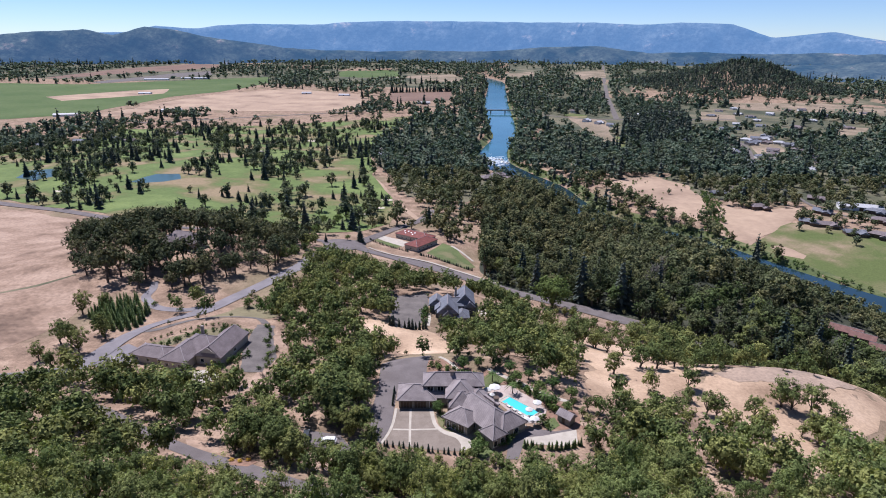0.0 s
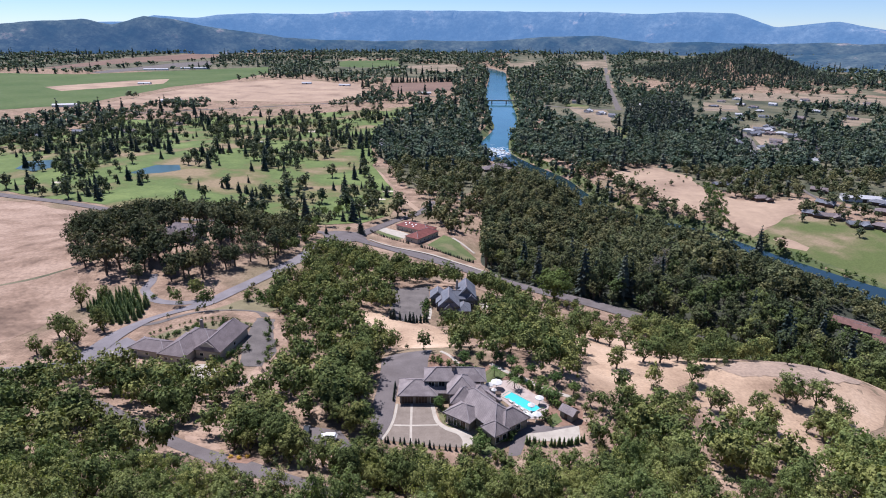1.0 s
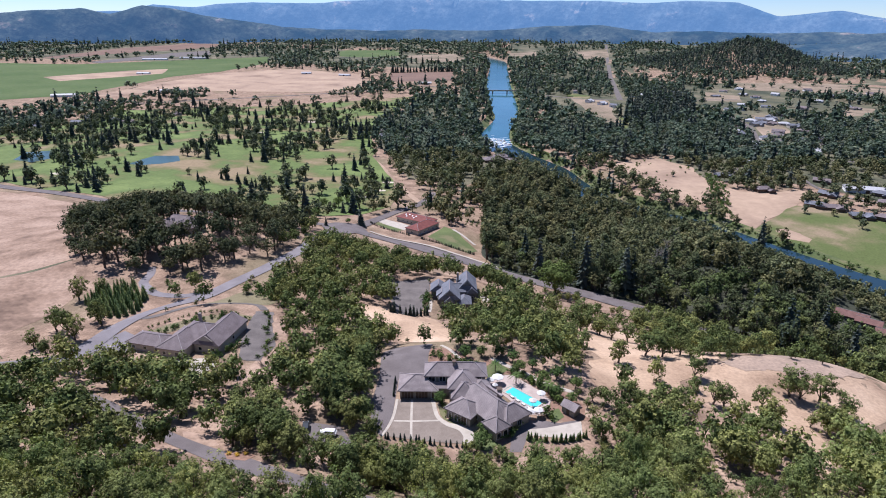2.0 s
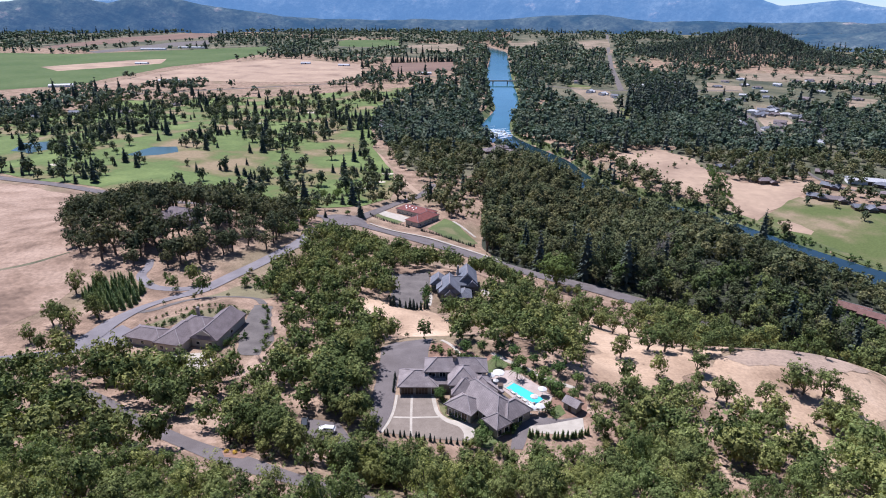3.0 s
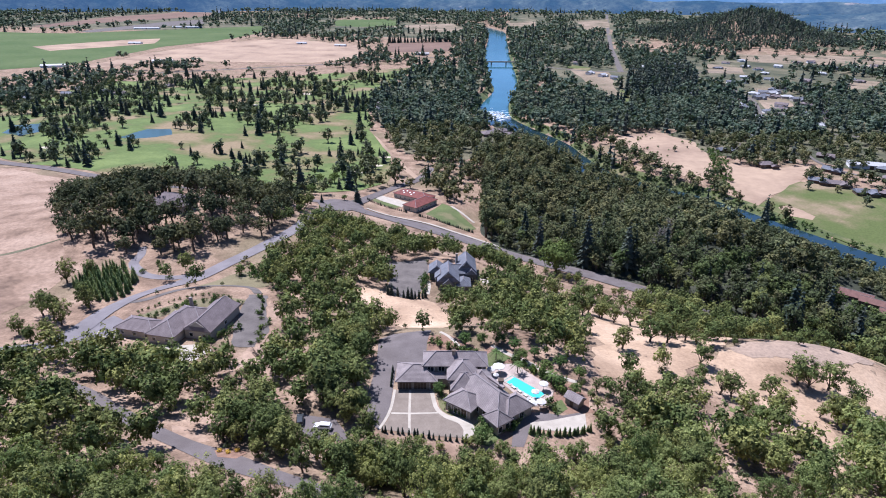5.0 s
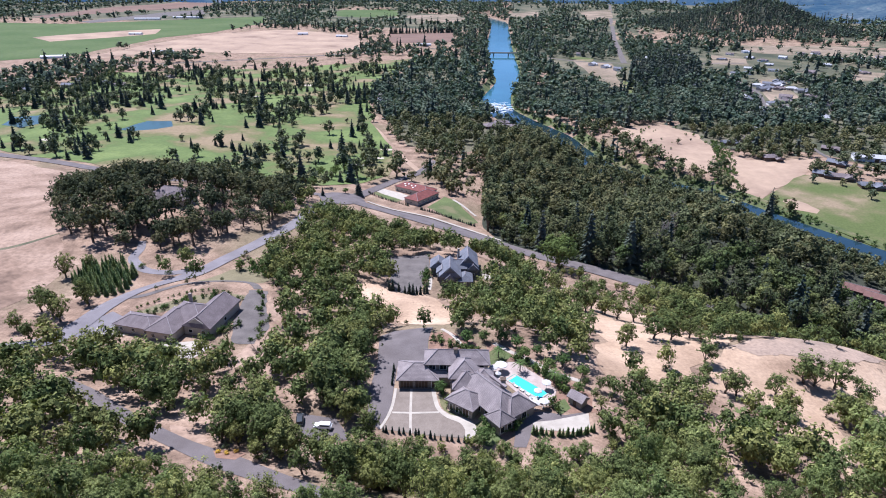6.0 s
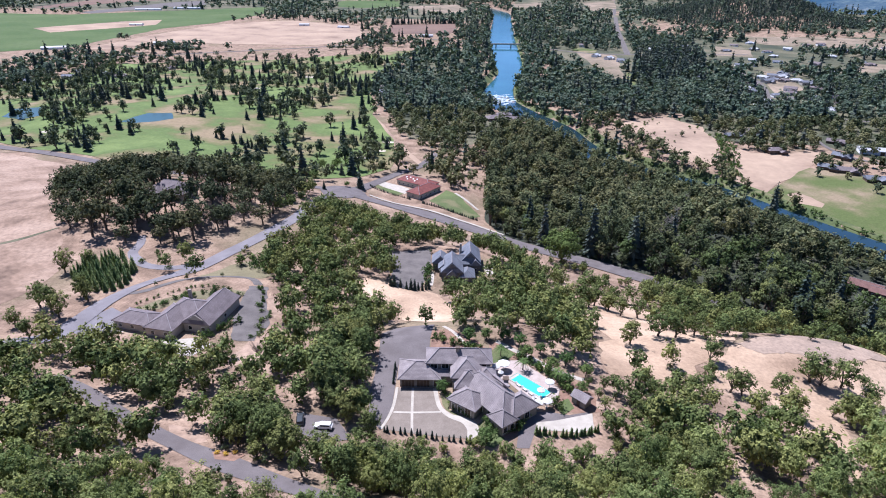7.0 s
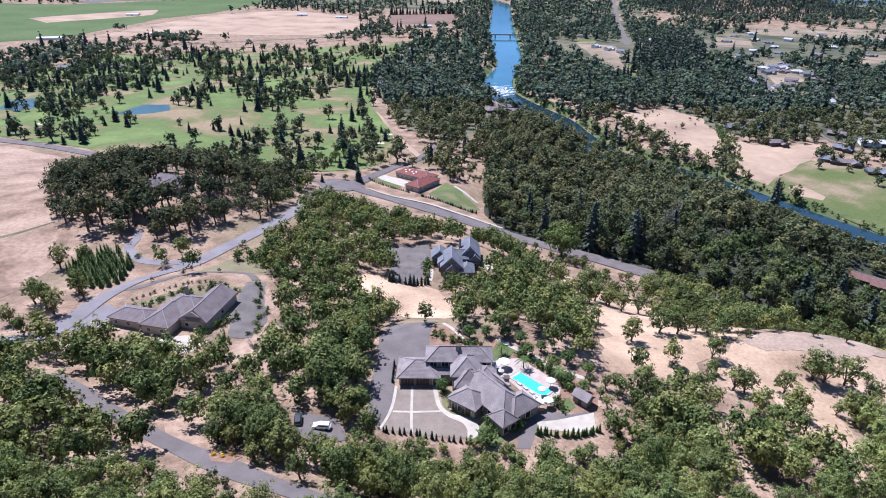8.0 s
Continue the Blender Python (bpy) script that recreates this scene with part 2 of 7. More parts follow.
# ---------------------------------------------------------------- the lie of the land
HILLS = [ (-225,-200,400,107.8), (250,350,120,-34.7), (100,0,80,36.9), (-175,375,55,19.7), (-125,25,55,27.2), (-450,775,180,14.0), (50,200,55,9.9), (400,225,80,-12.2), (50,425,55,-6.4), (-600,-100,80,-7.2), (-25,50,55,11.5), (225,425,55,25.6), (200,550,80,-4.7), (-25,300,55,7.4), (-425,375,120,9.1), (100,975,55,-8.7), (150,175,55,7.6), (150,375,55,11.1), (0,-150,55,5.6), (0,775,120,5.0), (325,300,55,7.7), (175,475,55,-6.7), (-400,0,55,3.6) ]
PADS = [(8, 160, 30, 62, 71.0), (-97, 212, 24, 52, 62.5), (3, 280, 18, 46, 50.0), (-20, 478, 26, 60, 19.5), (-153, 344, 16, 44, 63.0)]
RIVER = [(-2400, 4300, 60), (-900, 3750, 60), (-150, 3500, 66), (190, 3250, 72), (240, 2900, 76), (165, 1960, 72), (146, 1646, 66), (131, 1369, 58), (121, 1223, 44), (92, 1082, 44), (76, 967, 56), (106, 872, 44),
         (140, 786, 40), (150, 722, 38), (163, 664, 36), (188, 616, 36), (219, 583, 36), (249, 545, 36), (272, 500, 36), (300, 450, 36), (330, 408, 36), (400, 340, 38), (560, 240, 40), (900, 120, 44), (1800, -200, 50)]
WATER_Z = -5.0


def along(points, x, y):
    """Distance to a polyline of (x, y, width) and the width there."""
    best, wide = np.full(np.shape(x), 1e9), np.zeros(np.shape(x))
    for (x0, y0, w0), (x1, y1, w1) in zip(points, points[1:]):
        dx, dy = x1 - x0, y1 - y0
        t = np.clip(((x - x0) * dx + (y - y0) * dy) / (dx * dx + dy * dy), 0, 1)
        d = np.hypot(x - x0 - t * dx, y - y0 - t * dy)
        wide = np.where(d < best, w0 + t * (w1 - w0), wide)
        best = np.minimum(best, d)
    return best, wide


def ground_z(x, y):
    x, y = np.asarray(x, float), np.asarray(y, float)
    z = np.zeros(np.broadcast(x, y).shape)
    for cx, cy, s, a in HILLS:
        z = z + a * np.exp(-((x - cx) ** 2 + (y - cy) ** 2) / (2 * s * s))
    for px, py, inner, outer, pz in PADS:
        w = np.clip((outer - np.hypot(x - px, y - py)) / (outer - inner), 0, 1)
        w = w * w * (3 - 2 * w)
        z = z * (1 - w) + pz * w
    # the wooded mound beyond the river with its long shoulder, and the crest of the bald hill
    for cx, cy, sx, sy, a in ((1190, 2420, 115, 170, 66), (1010, 2420, 190, 170, 58), (150, 210, 42.6, 20, 17)):
        z = z + a * np.exp(-((x - cx) / sx) ** 2 / 2 - ((y - cy) / sy) ** 2 / 2)
    far = np.clip((np.hypot(x, y) - 2600) / 1900, 0, 1)
    z = z + 40 * far ** 1.4
    d, w = along(RIVER, x, y)
    return np.minimum(z, -9 + np.maximum(d - w * 0.42, 0) * 0.55)


def gz(x, y):
    return float(ground_z(x, y))


def inside(poly, x, y):
    x, y = np.asarray(x, float), np.asarray(y, float)
    hit = np.zeros(x.shape, bool)
    for (x0, y0), (x1, y1) in zip(poly, poly[1:] + poly[:1]):
        if y0 == y1:
            continue
        hit ^= ((y0 > y) != (y1 > y)) & (x < (x1 - x0) * (y - y0) / (y1 - y0) + x0)
    return hit


def mesh_of(name, verts, faces, mat, smooth=False):
    me = bpy.data.meshes.new(name)
    me.from_pydata([tuple(v) for v in verts], [], [tuple(f) for f in faces])
    me.materials.append(mat)
    if smooth:
        me.polygons.foreach_set("use_smooth", [True] * len(me.polygons))
    return me


def grown(lo, hi, fine_lo, fine_hi, step, rate=1.12):
    """Grid lines: even steps in the middle, widening outwards."""
    out = list(np.arange(fine_lo, fine_hi + step, step))
    s, v = step, out[-1]
    while v < hi:
        s = min(s * rate, 150)
        v += s
        out.append(v)
    s, v = step, out[0]
    while v > lo:
        s = min(s * rate, 150)
        v -= s
        out.insert(0, v)
    return np.array(out)


def grid_mesh(name, xs, ys, zfun, mat, smooth=True):
    gx, gy = np.meshgrid(xs, ys)
    z = zfun(gx, gy)
    v = np.stack([gx, gy, z], -1).reshape(-1, 3)
    nx, ny = len(xs), len(ys)
    i = (np.arange(ny - 1)[:, None] * nx + np.arange(nx - 1)[None]).ravel()
    f = np.stack([i, i + 1, i + nx + 1, i + nx], -1)
    return mesh_of(name, v.tolist(), f.tolist(), mat, smooth)


ground = tagged(new("ground", grid_mesh("ground", grown(-6000, 6000, -250, 290, 3.6), grown(-5000, 6500, 60, 520, 3.6), ground_z, MAT["ground"])),
                "dry straw-coloured grass hillside and flat valley floor", "ground", kind="structure")


def drape(name, poly, mat, lift, step, label, category, parent=None, ragged=0.0, flat=None):
    """A sheet laid on the land inside an outline."""
    rng = random.Random(len(name) * 7 + len(poly))
    pts = []
    for (x0, y0), (x1, y1) in zip(poly, poly[1:] + poly[:1]):
        n = max(1, int(math.hypot(x1 - x0, y1 - y0) / (step * 1.2)))
        for k in range(n):
            j = ragged if k else 0.0
            pts.append((x0 + (x1 - x0) * k / n + rng.uniform(-j, j), y0 + (y1 - y0) * k / n + rng.uniform(-j, j)))
    bm = bmesh.new()
    bm.faces.new([bm.verts.new((x, y, 0)) for x, y in pts])
    bmesh.ops.triangulate(bm, faces=bm.faces[:])
    for _ in range(7):
        long = [e for e in bm.edges if e.calc_length() > step * 1.6]
        if not long:
            break
        bmesh.ops.subdivide_edges(bm, edges=long, cuts=1)
        bmesh.ops.triangulate(bm, faces=[f for f in bm.faces if len(f.verts) > 3])
    bm.verts.ensure_lookup_table()
    z = ground_z(np.array([v.co.x for v in bm.verts]), np.array([v.co.y for v in bm.verts])) if flat is None else np.full(len(bm.verts), flat)
    for v, h in zip(bm.verts, z):
        v.co.z = h + lift
    bmesh.ops.recalc_face_normals(bm, faces=bm.faces[:])
    if sum(f.normal.z for f in bm.faces) < 0:
        bmesh.ops.reverse_faces(bm, faces=bm.faces[:])
    me = bpy.data.meshes.new(name)
    bm.to_mesh(me)
    bm.free()
    me.materials.append(mat)
    ob = new(name, me)
    return tagged(ob, label, category, kind="structure")


def smooth_line(points, step):
    """A finely stepped curve through the points (x, y, width)."""
    p = np.array([points[0], *points, points[-1]], float)
    out = []
    for a, b, c, d in zip(p, p[1:], p[2:], p[3:]):
        n = max(2, int(np.hypot(*(c - b)[:2]) / step))
        for t in np.arange(n) / n:
            out.append(0.5 * (2 * b + (c - a) * t + (2 * a - 5 * b + 4 * c - d) * t * t + (3 * b - a - 3 * c + d) * t ** 3))
    out.append(p[-1])
    return np.array(out)


def ribbon(name, points, mat, lift, step, label, category, flat=None, cross=3):
    line = smooth_line(points, step)
    d = np.gradient(line[:, :2], axis=0)
    d /= np.linalg.norm(d, axis=1)[:, None] + 1e-9
    side = np.stack([-d[:, 1], d[:, 0]], -1)
    rows = []
    for k in np.linspace(-0.5, 0.5, cross + 1):
        q = line[:, :2] + side * (line[:, 2] * k)[:, None]
        z = ground_z(q[:, 0], q[:, 1]) + lift if flat is None else np.full(len(q), flat)
        rows.append(np.column_stack([q, z]))
    v = np.stack(rows, 1)
    n, m = v.shape[:2]
    i = (np.arange(n - 1)[:, None] * m + np.arange(m - 1)[None]).ravel()
    f = np.stack([i, i + m, i + m + 1, i + 1], -1)[:, ::-1]
    me = mesh_of(name, v.reshape(-1, 3).tolist(), f.tolist(), mat, True)
    return tagged(new(name, me), label, category, kind="structure")


ribbon("riverbank", [(x, y, w + 30) for x, y, w in RIVER if 330 < y < 2000], MAT["bank"], 0.42, 8, "green reedy bank along the river", "bank", cross=10)
ribbon("river", RIVER[:11], MAT["bright_river"], 0, 12, "blue river reach above the rapids, sky brightness in its colour", "water", flat=WATER_Z, cross=4)
ribbon("river", RIVER[9:], MAT["river"], 0, 12, "slate-blue river below the rapids, dark reflection in its colour", "water", flat=WATER_Z - 0.05, cross=4)

MAIN_ROAD = [(-700, 700, 11), (-455, 589, 11), (-407, 567, 11), (-357, 548, 11), (-310, 526, 11), (-215, 480, 11), (-139, 456, 11), (-95, 450, 10), (-76, 446, 13), (-55, 436, 18), (-32, 423, 18), (2, 403, 18), (24, 387, 18), (44, 368, 17), (60, 357, 16),
             (86, 342, 15), (108, 329, 14), (142, 312, 12), (162, 300, 11), (188, 281, 11), (260, 225, 11), (420, 110, 11)]
DRIVE = [(-82, 436, 7.5), (-86, 395, 7.5), (-87, 355, 7.5), (-91, 331, 7.5), (-97.5, 306, 7.5), (-105.5, 284, 7.5), (-111.5, 267, 7.2), (-119, 255, 7), (-126, 240, 7), (-131, 223, 7.5), (-133, 207, 7.5), (-138, 192, 6.5), (-165, 180, 6), (-200, 172, 6)]
LOWER = [(-116, 168, 4.2), (-101, 158, 4.8), (-89, 149, 4.8), (-75, 139, 4.8), (-62, 130.5, 5), (-49, 123, 6.5), (-38, 117, 5.5), (-29, 113, 5), (-15, 107, 5), (10, 98, 5), (60, 80, 5)]
KNOLL_LANE = [(-113, 270, 5), (-122, 265, 5), (-135, 266, 5), (-143, 273, 5), (-148, 280, 4.5), (-149, 290, 4), (-152, 299, 3.6)]
CLUB_ROAD = [(-74, 444, 9), (-68, 464, 9), (-60, 486, 8), (-42, 518, 8), (-22, 554, 8), (-10, 600, 7)]
CLUB_PATH = [(-22, 554, 6), (-40, 604, 6), (-60, 667, 6), (-83, 747, 5), (-103, 773, 5)]
FAR_ROAD = [(1000, 4000, 14), (691, 2709, 14), (558, 2143, 14), (477, 1770, 14), (415, 1482, 14)]
CROSS_ROAD = [(-900, 1250, 10), (-282, 1586, 10), (-134, 1733, 10), (-40, 1769, 10), (53, 1658, 10), (100, 1648, 10)]
CROSS_ROAD_EAST = [(190, 1650, 10), (298, 1521, 10), (415, 1482, 10), (700, 1500, 10)]
ROADS = [MAIN_ROAD, DRIVE, LOWER, KNOLL_LANE, CLUB_ROAD, CLUB_PATH, FAR_ROAD, CROSS_ROAD, CROSS_ROAD_EAST]
ribbon("road", MAIN_ROAD, MAT["asphalt"], 0.4, 3, "grey two-lane asphalt road across the slope", "road", cross=6)
ribbon("driveway", DRIVE, MAT["pale_asphalt"], 0.28, 3, "narrow grey asphalt drive down the hill", "road")
ribbon("driveway", LOWER, MAT["asphalt"], 0.12, 3, "narrow grey asphalt lane among oaks", "road")
ribbon("driveway", KNOLL_LANE, MAT["pale_asphalt"], 0.14, 3, "grey curved drive up to the knoll", "road")
ribbon("road", CLUB_ROAD, MAT["asphalt"], 0.4, 4, "grey asphalt side road to the golf course", "road")
ribbon("dirt_track", CLUB_PATH, MAT["stubble"], 0.2, 4, "pale dirt track along the golf course", "road")
ribbon("road", FAR_ROAD, MAT["gravel"], 0.4, 40, "straight pale road across the valley floor", "road")
ribbon("road", CROSS_ROAD, MAT["gravel"], 0.4, 30, "pale grey valley road towards the bridge", "road")
ribbon("road", CROSS_ROAD_EAST, MAT["gravel"], 0.4, 30, "pale grey valley road beyond the bridge", "road")

# outlines of the open places, and of strips kept treeless for the camera
PALE_STRIP = [(-1452, 2591), (-1336, 3149), (-1228, 3334), (-1127, 3077), (-1250, 2879), (-1383, 2546)]
TAN_INSET = [(-1256, 1972), (-1115, 2230), (-1011, 2317), (-948, 2123), (-1040, 1967), (-1130, 1849)]
EAST_STRIP = [(690, 1668), (741, 1580), (691, 1453), (616, 1483)]
EAST_PATCH = [(888, 1375), (935, 1350), (846, 1247), (795, 1244)]
EAST_FIELD = [(616, 1251), (652, 1254), (617, 1131), (593, 1051), (519, 995), (548, 1085)]
ROAD_FIELD = [(303, 1510), (383, 1470), (321, 1138), (291, 1137), (297, 1322)]
FAR_FIELD = [(-556, 3363), (-476, 3675), (-258, 3601), (-222, 3091), (-390, 3002), (-507, 3061)]
HILL_FIELD = [(891, 1952), (1021, 2040), (1086, 1954), (1178, 1872), (1300, 1760), (1227, 1640), (1134, 1590), (1042, 1648), (932, 1668), (844, 1704), (821, 1775)]
GOLF = [(-900, 620), (-700, 900), (-653, 1264), (-449, 1318), (-320, 1362), (-188, 1445), (-52, 1537), (-100, 1280), (-122, 1077), (-103, 863), (-67, 688),
        (-51, 602), (-49, 538), (-69, 504), (-102, 484), (-141, 480), (-226, 504), (-314, 542), (-414, 582), (-529, 636)]
CROP = [(-2600, 1900), (-2200, 2500), (-1442, 2485), (-1311, 2596), (-823, 2995), (-739, 2684), (-785, 2206), (-876, 1999), (-885, 1529), (-1012, 1410), (-1500, 1350)]
STUBBLE = [(-852, 1495), (-814, 1852), (-750, 2161), (-561, 2354), (-278, 2127), (-227, 1727), (-329, 1610), (-535, 1611), (-702, 1640), (-793, 1487)]
VINES = [(-189, 2203), (30, 2269), (26, 1944), (-163, 1895)]
LAWN_EAST = [(289, 542), (359, 604), (377, 594), (420, 560), (520, 500), (450, 420), (359, 400), (339, 425), (326, 450), (310, 488), (296, 524)]
TAN_EAST = [(315, 680), (324, 656), (366, 653), (402, 672), (399, 654), (359, 604), (289, 542), (272, 570), (281, 606)]
TAN_BEND = [(209, 774), (239, 804), (286, 831), (317, 770), (302, 679), (281, 625), (263, 609), (241, 631), (230, 676), (223, 719)]
WEST_FIELD = [(-700, 640), (-393, 545), (-294, 494), (-254, 432), (-239, 374), (-206, 315), (-185, 288), (-169, 258), (-167, 240), (-170, 200), (-260, 150), (-700, 100)]
BALD_HILL = [(88, 193), (100, 202), (112, 209), (134, 215), (156, 212), (168, 205), (170, 190), (150, 178), (125, 172), (116, 167), (114, 156), (110, 146), (98, 130), (105, 145), (100, 146), (96, 154), (98, 165), (98, 173), (92, 175), (84, 173), (85, 182)]
KNOLL_OPEN = [(-129, 292), (-116, 302), (-107, 329), (-94, 325), (-100, 297), (-111, 280), (-124, 279)]
MEADOW = [(-41, 251), (-37, 257), (-28, 260), (-22, 251), (-9, 258), (2, 230), (9, 220), (0, 202), (-10, 210), (-19, 219), (-35, 239)]
SLOPE_OPEN = [(56, 296), (64, 296), (78, 271), (94, 278), (97, 256), (90, 217), (90, 201), (83, 190), (69, 193), (58, 181), (49, 178), (57, 211), (58, 236), (51, 261)]
RED_LAWN = [(-13, 453), (0, 478), (9, 469), (25, 432), (18, 423), (0, 436)]
LANE_LAWN = [(-107, 251), (-99, 270), (-89, 278), (-82, 270), (-77, 259), (-79, 252), (-94, 253)]
HOUSE_GROUND = [(-22, 195), (-5, 195), (5, 188), (30, 178), (44, 165), (42, 148), (36, 141), (18, 138), (-17, 139), (-23, 155)]
LEFT_GROUND = [(-134, 202), (-126, 220), (-119, 238), (-100, 244), (-76, 246), (-66, 222), (-63, 208), (-70, 195), (-90, 195), (-118, 194)]
COURT_TWO = [(-29, 293), (-25, 298), (-8, 301), (-7, 286), (-10, 265), (-13, 250), (-21, 251), (-25, 269)]
HOUSE_TWO = [(-9, 262), (0, 255), (20, 270), (20, 300), (8, 305), (-8, 295)]
RED_GROUND = [(-62, 487), (-50, 500), (-5, 500), (0, 470), (-20, 452), (-35, 458)]
NURSERY = [(-168, 236), (-130, 232), (-128, 262), (-150, 282), (-168, 274)]
KNOLL_HOUSE = [(-168, 338), (-150, 326), (-136, 332), (-138, 352), (-160, 356)]
ROAD_OPEN = [(-85, 452), (-57, 432), (-34, 417), (22, 384), (60, 358), (88, 346), (114, 331), (112, 315), (88, 324), (62, 336), (40, 350), (0, 378), (-40, 402), (-66, 420), (-92, 440)]
DRIVE_VIEW = [(-104, 296), (-92, 352), (-80, 356), (-83, 330), (-89, 300), (-94, 284)]
ROADSIDE = [(118, 312), (142, 302), (165, 290), (190, 271), (262, 216), (262, 180), (228, 218), (205, 246), (182, 264), (150, 270), (126, 266), (116, 288)]
VILLAGE = [(576, 1325), (649, 1329), (643, 1116), (588, 924), (518, 831), (474, 862), (444, 917), (501, 1108)]
STREET = [(575, 1320, 7), (567, 1250, 7), (547, 1110, 7), (500, 980, 7), (474, 900, 7), (480, 862, 6), (518, 831, 6), (600, 800, 6)]
EAST_LANE = [(431, 740, 5), (420, 678, 5), (423, 645, 5), (444, 616, 5), (500, 590, 5)]
EAST_WOOD = [(200, 720), (330, 850), (130, 860), (150, 1200), (180, 1500), (230, 1960), (300, 2900), (450, 4550), (3300, 4300), (2600, 1900), (1100, 900), (640, 520), (520, 430), (480, 560), (420, 690), (330, 700)]
WEST_WOOD = [(25, 640), (-40, 660), (-60, 760), (-100, 900), (-110, 1100), (-60, 1540), (60, 1600), (85, 1300), (40, 1000), (60, 820), (90, 740)]
FAR_WOOD = [(-3400, 3000), (-1500, 2700), (-800, 3050), (-300, 2500), (100, 2400), (180, 2900), (280, 4600), (-3400, 4600)]
BELT = [(30, 470), (40, 600), (50, 680), (71, 716), (104, 664), (134, 634), (160, 598), (190, 566), (213, 531), (212, 457), (214, 412), (232, 398), (256, 372), (285, 345), (345, 290), (250, 238), (195, 287), (160, 312), (110, 337), (80, 352), (40, 385), (28, 420)]
RIVER_VIEW = [(30, 940), (60, 960), (110, 880), (150, 800), (205, 720), (180, 665), (110, 735), (60, 840)]
HOMES_OPEN = [(380, 540), (560, 520), (610, 640), (520, 705), (385, 690)]
SHAKE_GROUND = [(248, 374), (276, 382), (288, 350), (270, 322), (250, 335)]
LODGE_GROUND = [(42, 778), (98, 788), (98, 752), (46, 748)]
BROWN_STRIP = [(-1723, 3393), (-1437, 4041), (-1271, 3594), (-1424, 3292), (-1580, 3024), (-1674, 2729), (-1752, 2776)]
TAN_PLOT = [(-197, 3132), (43, 3267), (92, 2977), (36, 2774), (-112, 2760)]
BANK_STRIP = [(329, 3366), (492, 3458), (448, 3143), (303, 3096)]
ROAD_END = [(709, 3466), (922, 3643), (789, 3081), (643, 2937)]
GREEN_EAST = [(317, 1621), (363, 1561), (338, 1480), (299, 1523)]
GREEN_ROAD = [(345, 1226), (350, 1168), (317, 1051), (313, 1100)]
FAIRWAYS = [[(-184, 801), (-123, 911), (-105, 830), (-108, 663), (-104, 554), (-144, 617), (-176, 705)],
            [(-304, 846), (-211, 735), (-174, 642), (-197, 582), (-255, 586), (-293, 637), (-264, 690)],
            [(-566, 768), (-484, 708), (-401, 668), (-369, 611), (-456, 610), (-520, 640)]]
COPSE = [(-102, 898), (-27, 961), (39, 716), (42, 647), (31, 564), (5, 561), (0, 475), (-11, 511), (-16, 595), (-58, 704)]
GLADE = [(22, 668), (36, 670), (34, 605), (22, 602)]
ORCHARD = [(6, 550), (40, 552), (35, 498), (7, 475)]
POND_A, POND_B = [(-512, 718), (-530, 768), (-502, 776), (-468, 726), (-479, 700)], [(-361, 723), (-356, 746), (-330, 752), (-316, 722), (-328, 703), (-345, 692), (-366, 694)]
BANKSIDE = [(196, 574), (213, 531), (212, 457), (214, 412), (256, 372), (285, 345), (345, 290), (384, 318), (322, 386), (296, 428), (272, 472), (250, 520), (226, 568)]
WEST_EDGE = [(-260, 180), (-155, 186), (-136, 200), (-127, 226), (-122, 242), (-128, 292), (-210, 305)]
CLEARINGS = [[(-73, 155), (-67, 159), (-60, 151), (-52, 160), (-50, 152), (-57, 145), (-67, 149)],
             [(-70, 141), (-62, 139), (-57, 133), (-60, 131), (-67, 135)],
             [(-70, 235), (-71, 253), (-61, 216), (-56, 200), (-56, 182), (-49, 163), (-66, 180), (-71, 187), (-67, 200)],
             [(-4, 139), (9, 140), (8, 136), (0, 133), (-3, 135)],
             [(21, 190), (29, 187), (31, 176), (28, 164), (24, 173), (21, 182)],
             [(71, 155), (75, 149), (73, 141), (68, 140), (67, 145)],
             [(28, 137), (36, 139), (44, 136), (34, 133), (28, 132)],
             [(42, 158), (45, 157), (50, 150), (50, 145), (46, 150), (41, 154)]]
FRONT_STRIP = [(-19, 143), (41, 143), (41, 138), (-19, 138)]
SUV_PAD = [(-40, 150), (-29, 148), (-24, 140), (-31, 137), (-38, 141)]

ROADS += [STREET, EAST_LANE]
ribbon("road", STREET, MAT["gravel"], 0.4, 12, "pale village street between trees", "road")
ribbon("road", EAST_LANE, MAT["gravel"], 0.4, 8, "pale lane between riverside houses", "road")
drape("bare_slope", BALD_HILL, MAT["bare"], 0.08, 5, "bare pale straw slope of the bald hill", "slope", ragged=4)
drape("dead_grass", [(102, 203), (112, 208), (134, 214), (150, 212), (160, 203), (134, 194), (126, 194), (120, 197), (108, 197)], MAT["grey_grass"], 0.13, 1.3, "grey dead grass on the bald crest", "slope", ragged=0.9)
drape("field", WEST_FIELD, MAT["grazed"], 0.08, 9, "grazed pinkish dry field with darker weedy streaks", "field", ragged=2)
drape("bare_slope", MEADOW, MAT["bare"], 0.08, 4, "bare pale straw meadow", "slope", ragged=1.5)
drape("bare_slope", [(56, 296), (64, 296), (78, 271), (100, 282), (110, 262), (112, 236), (110, 211), (94, 200), (87, 190), (80, 178), (66, 172), (49, 170), (52, 190), (57, 211), (58, 236), (51, 261)], MAT["bare"], 0.12, 4, "bare pale straw slope", "slope", ragged=4)
drape("golf_course", GOLF, MAT["fairway"], 0.25, 25, "green fairways with dry patches", "grass", ragged=8)
drape("crop_field", CROP, MAT["crop"], 0.3, 80, "flat green crop field", "field", ragged=6)
drape("stubble_field", STUBBLE, MAT["stubble"], 0.35, 80, "flat tan stubble field", "field", ragged=6)
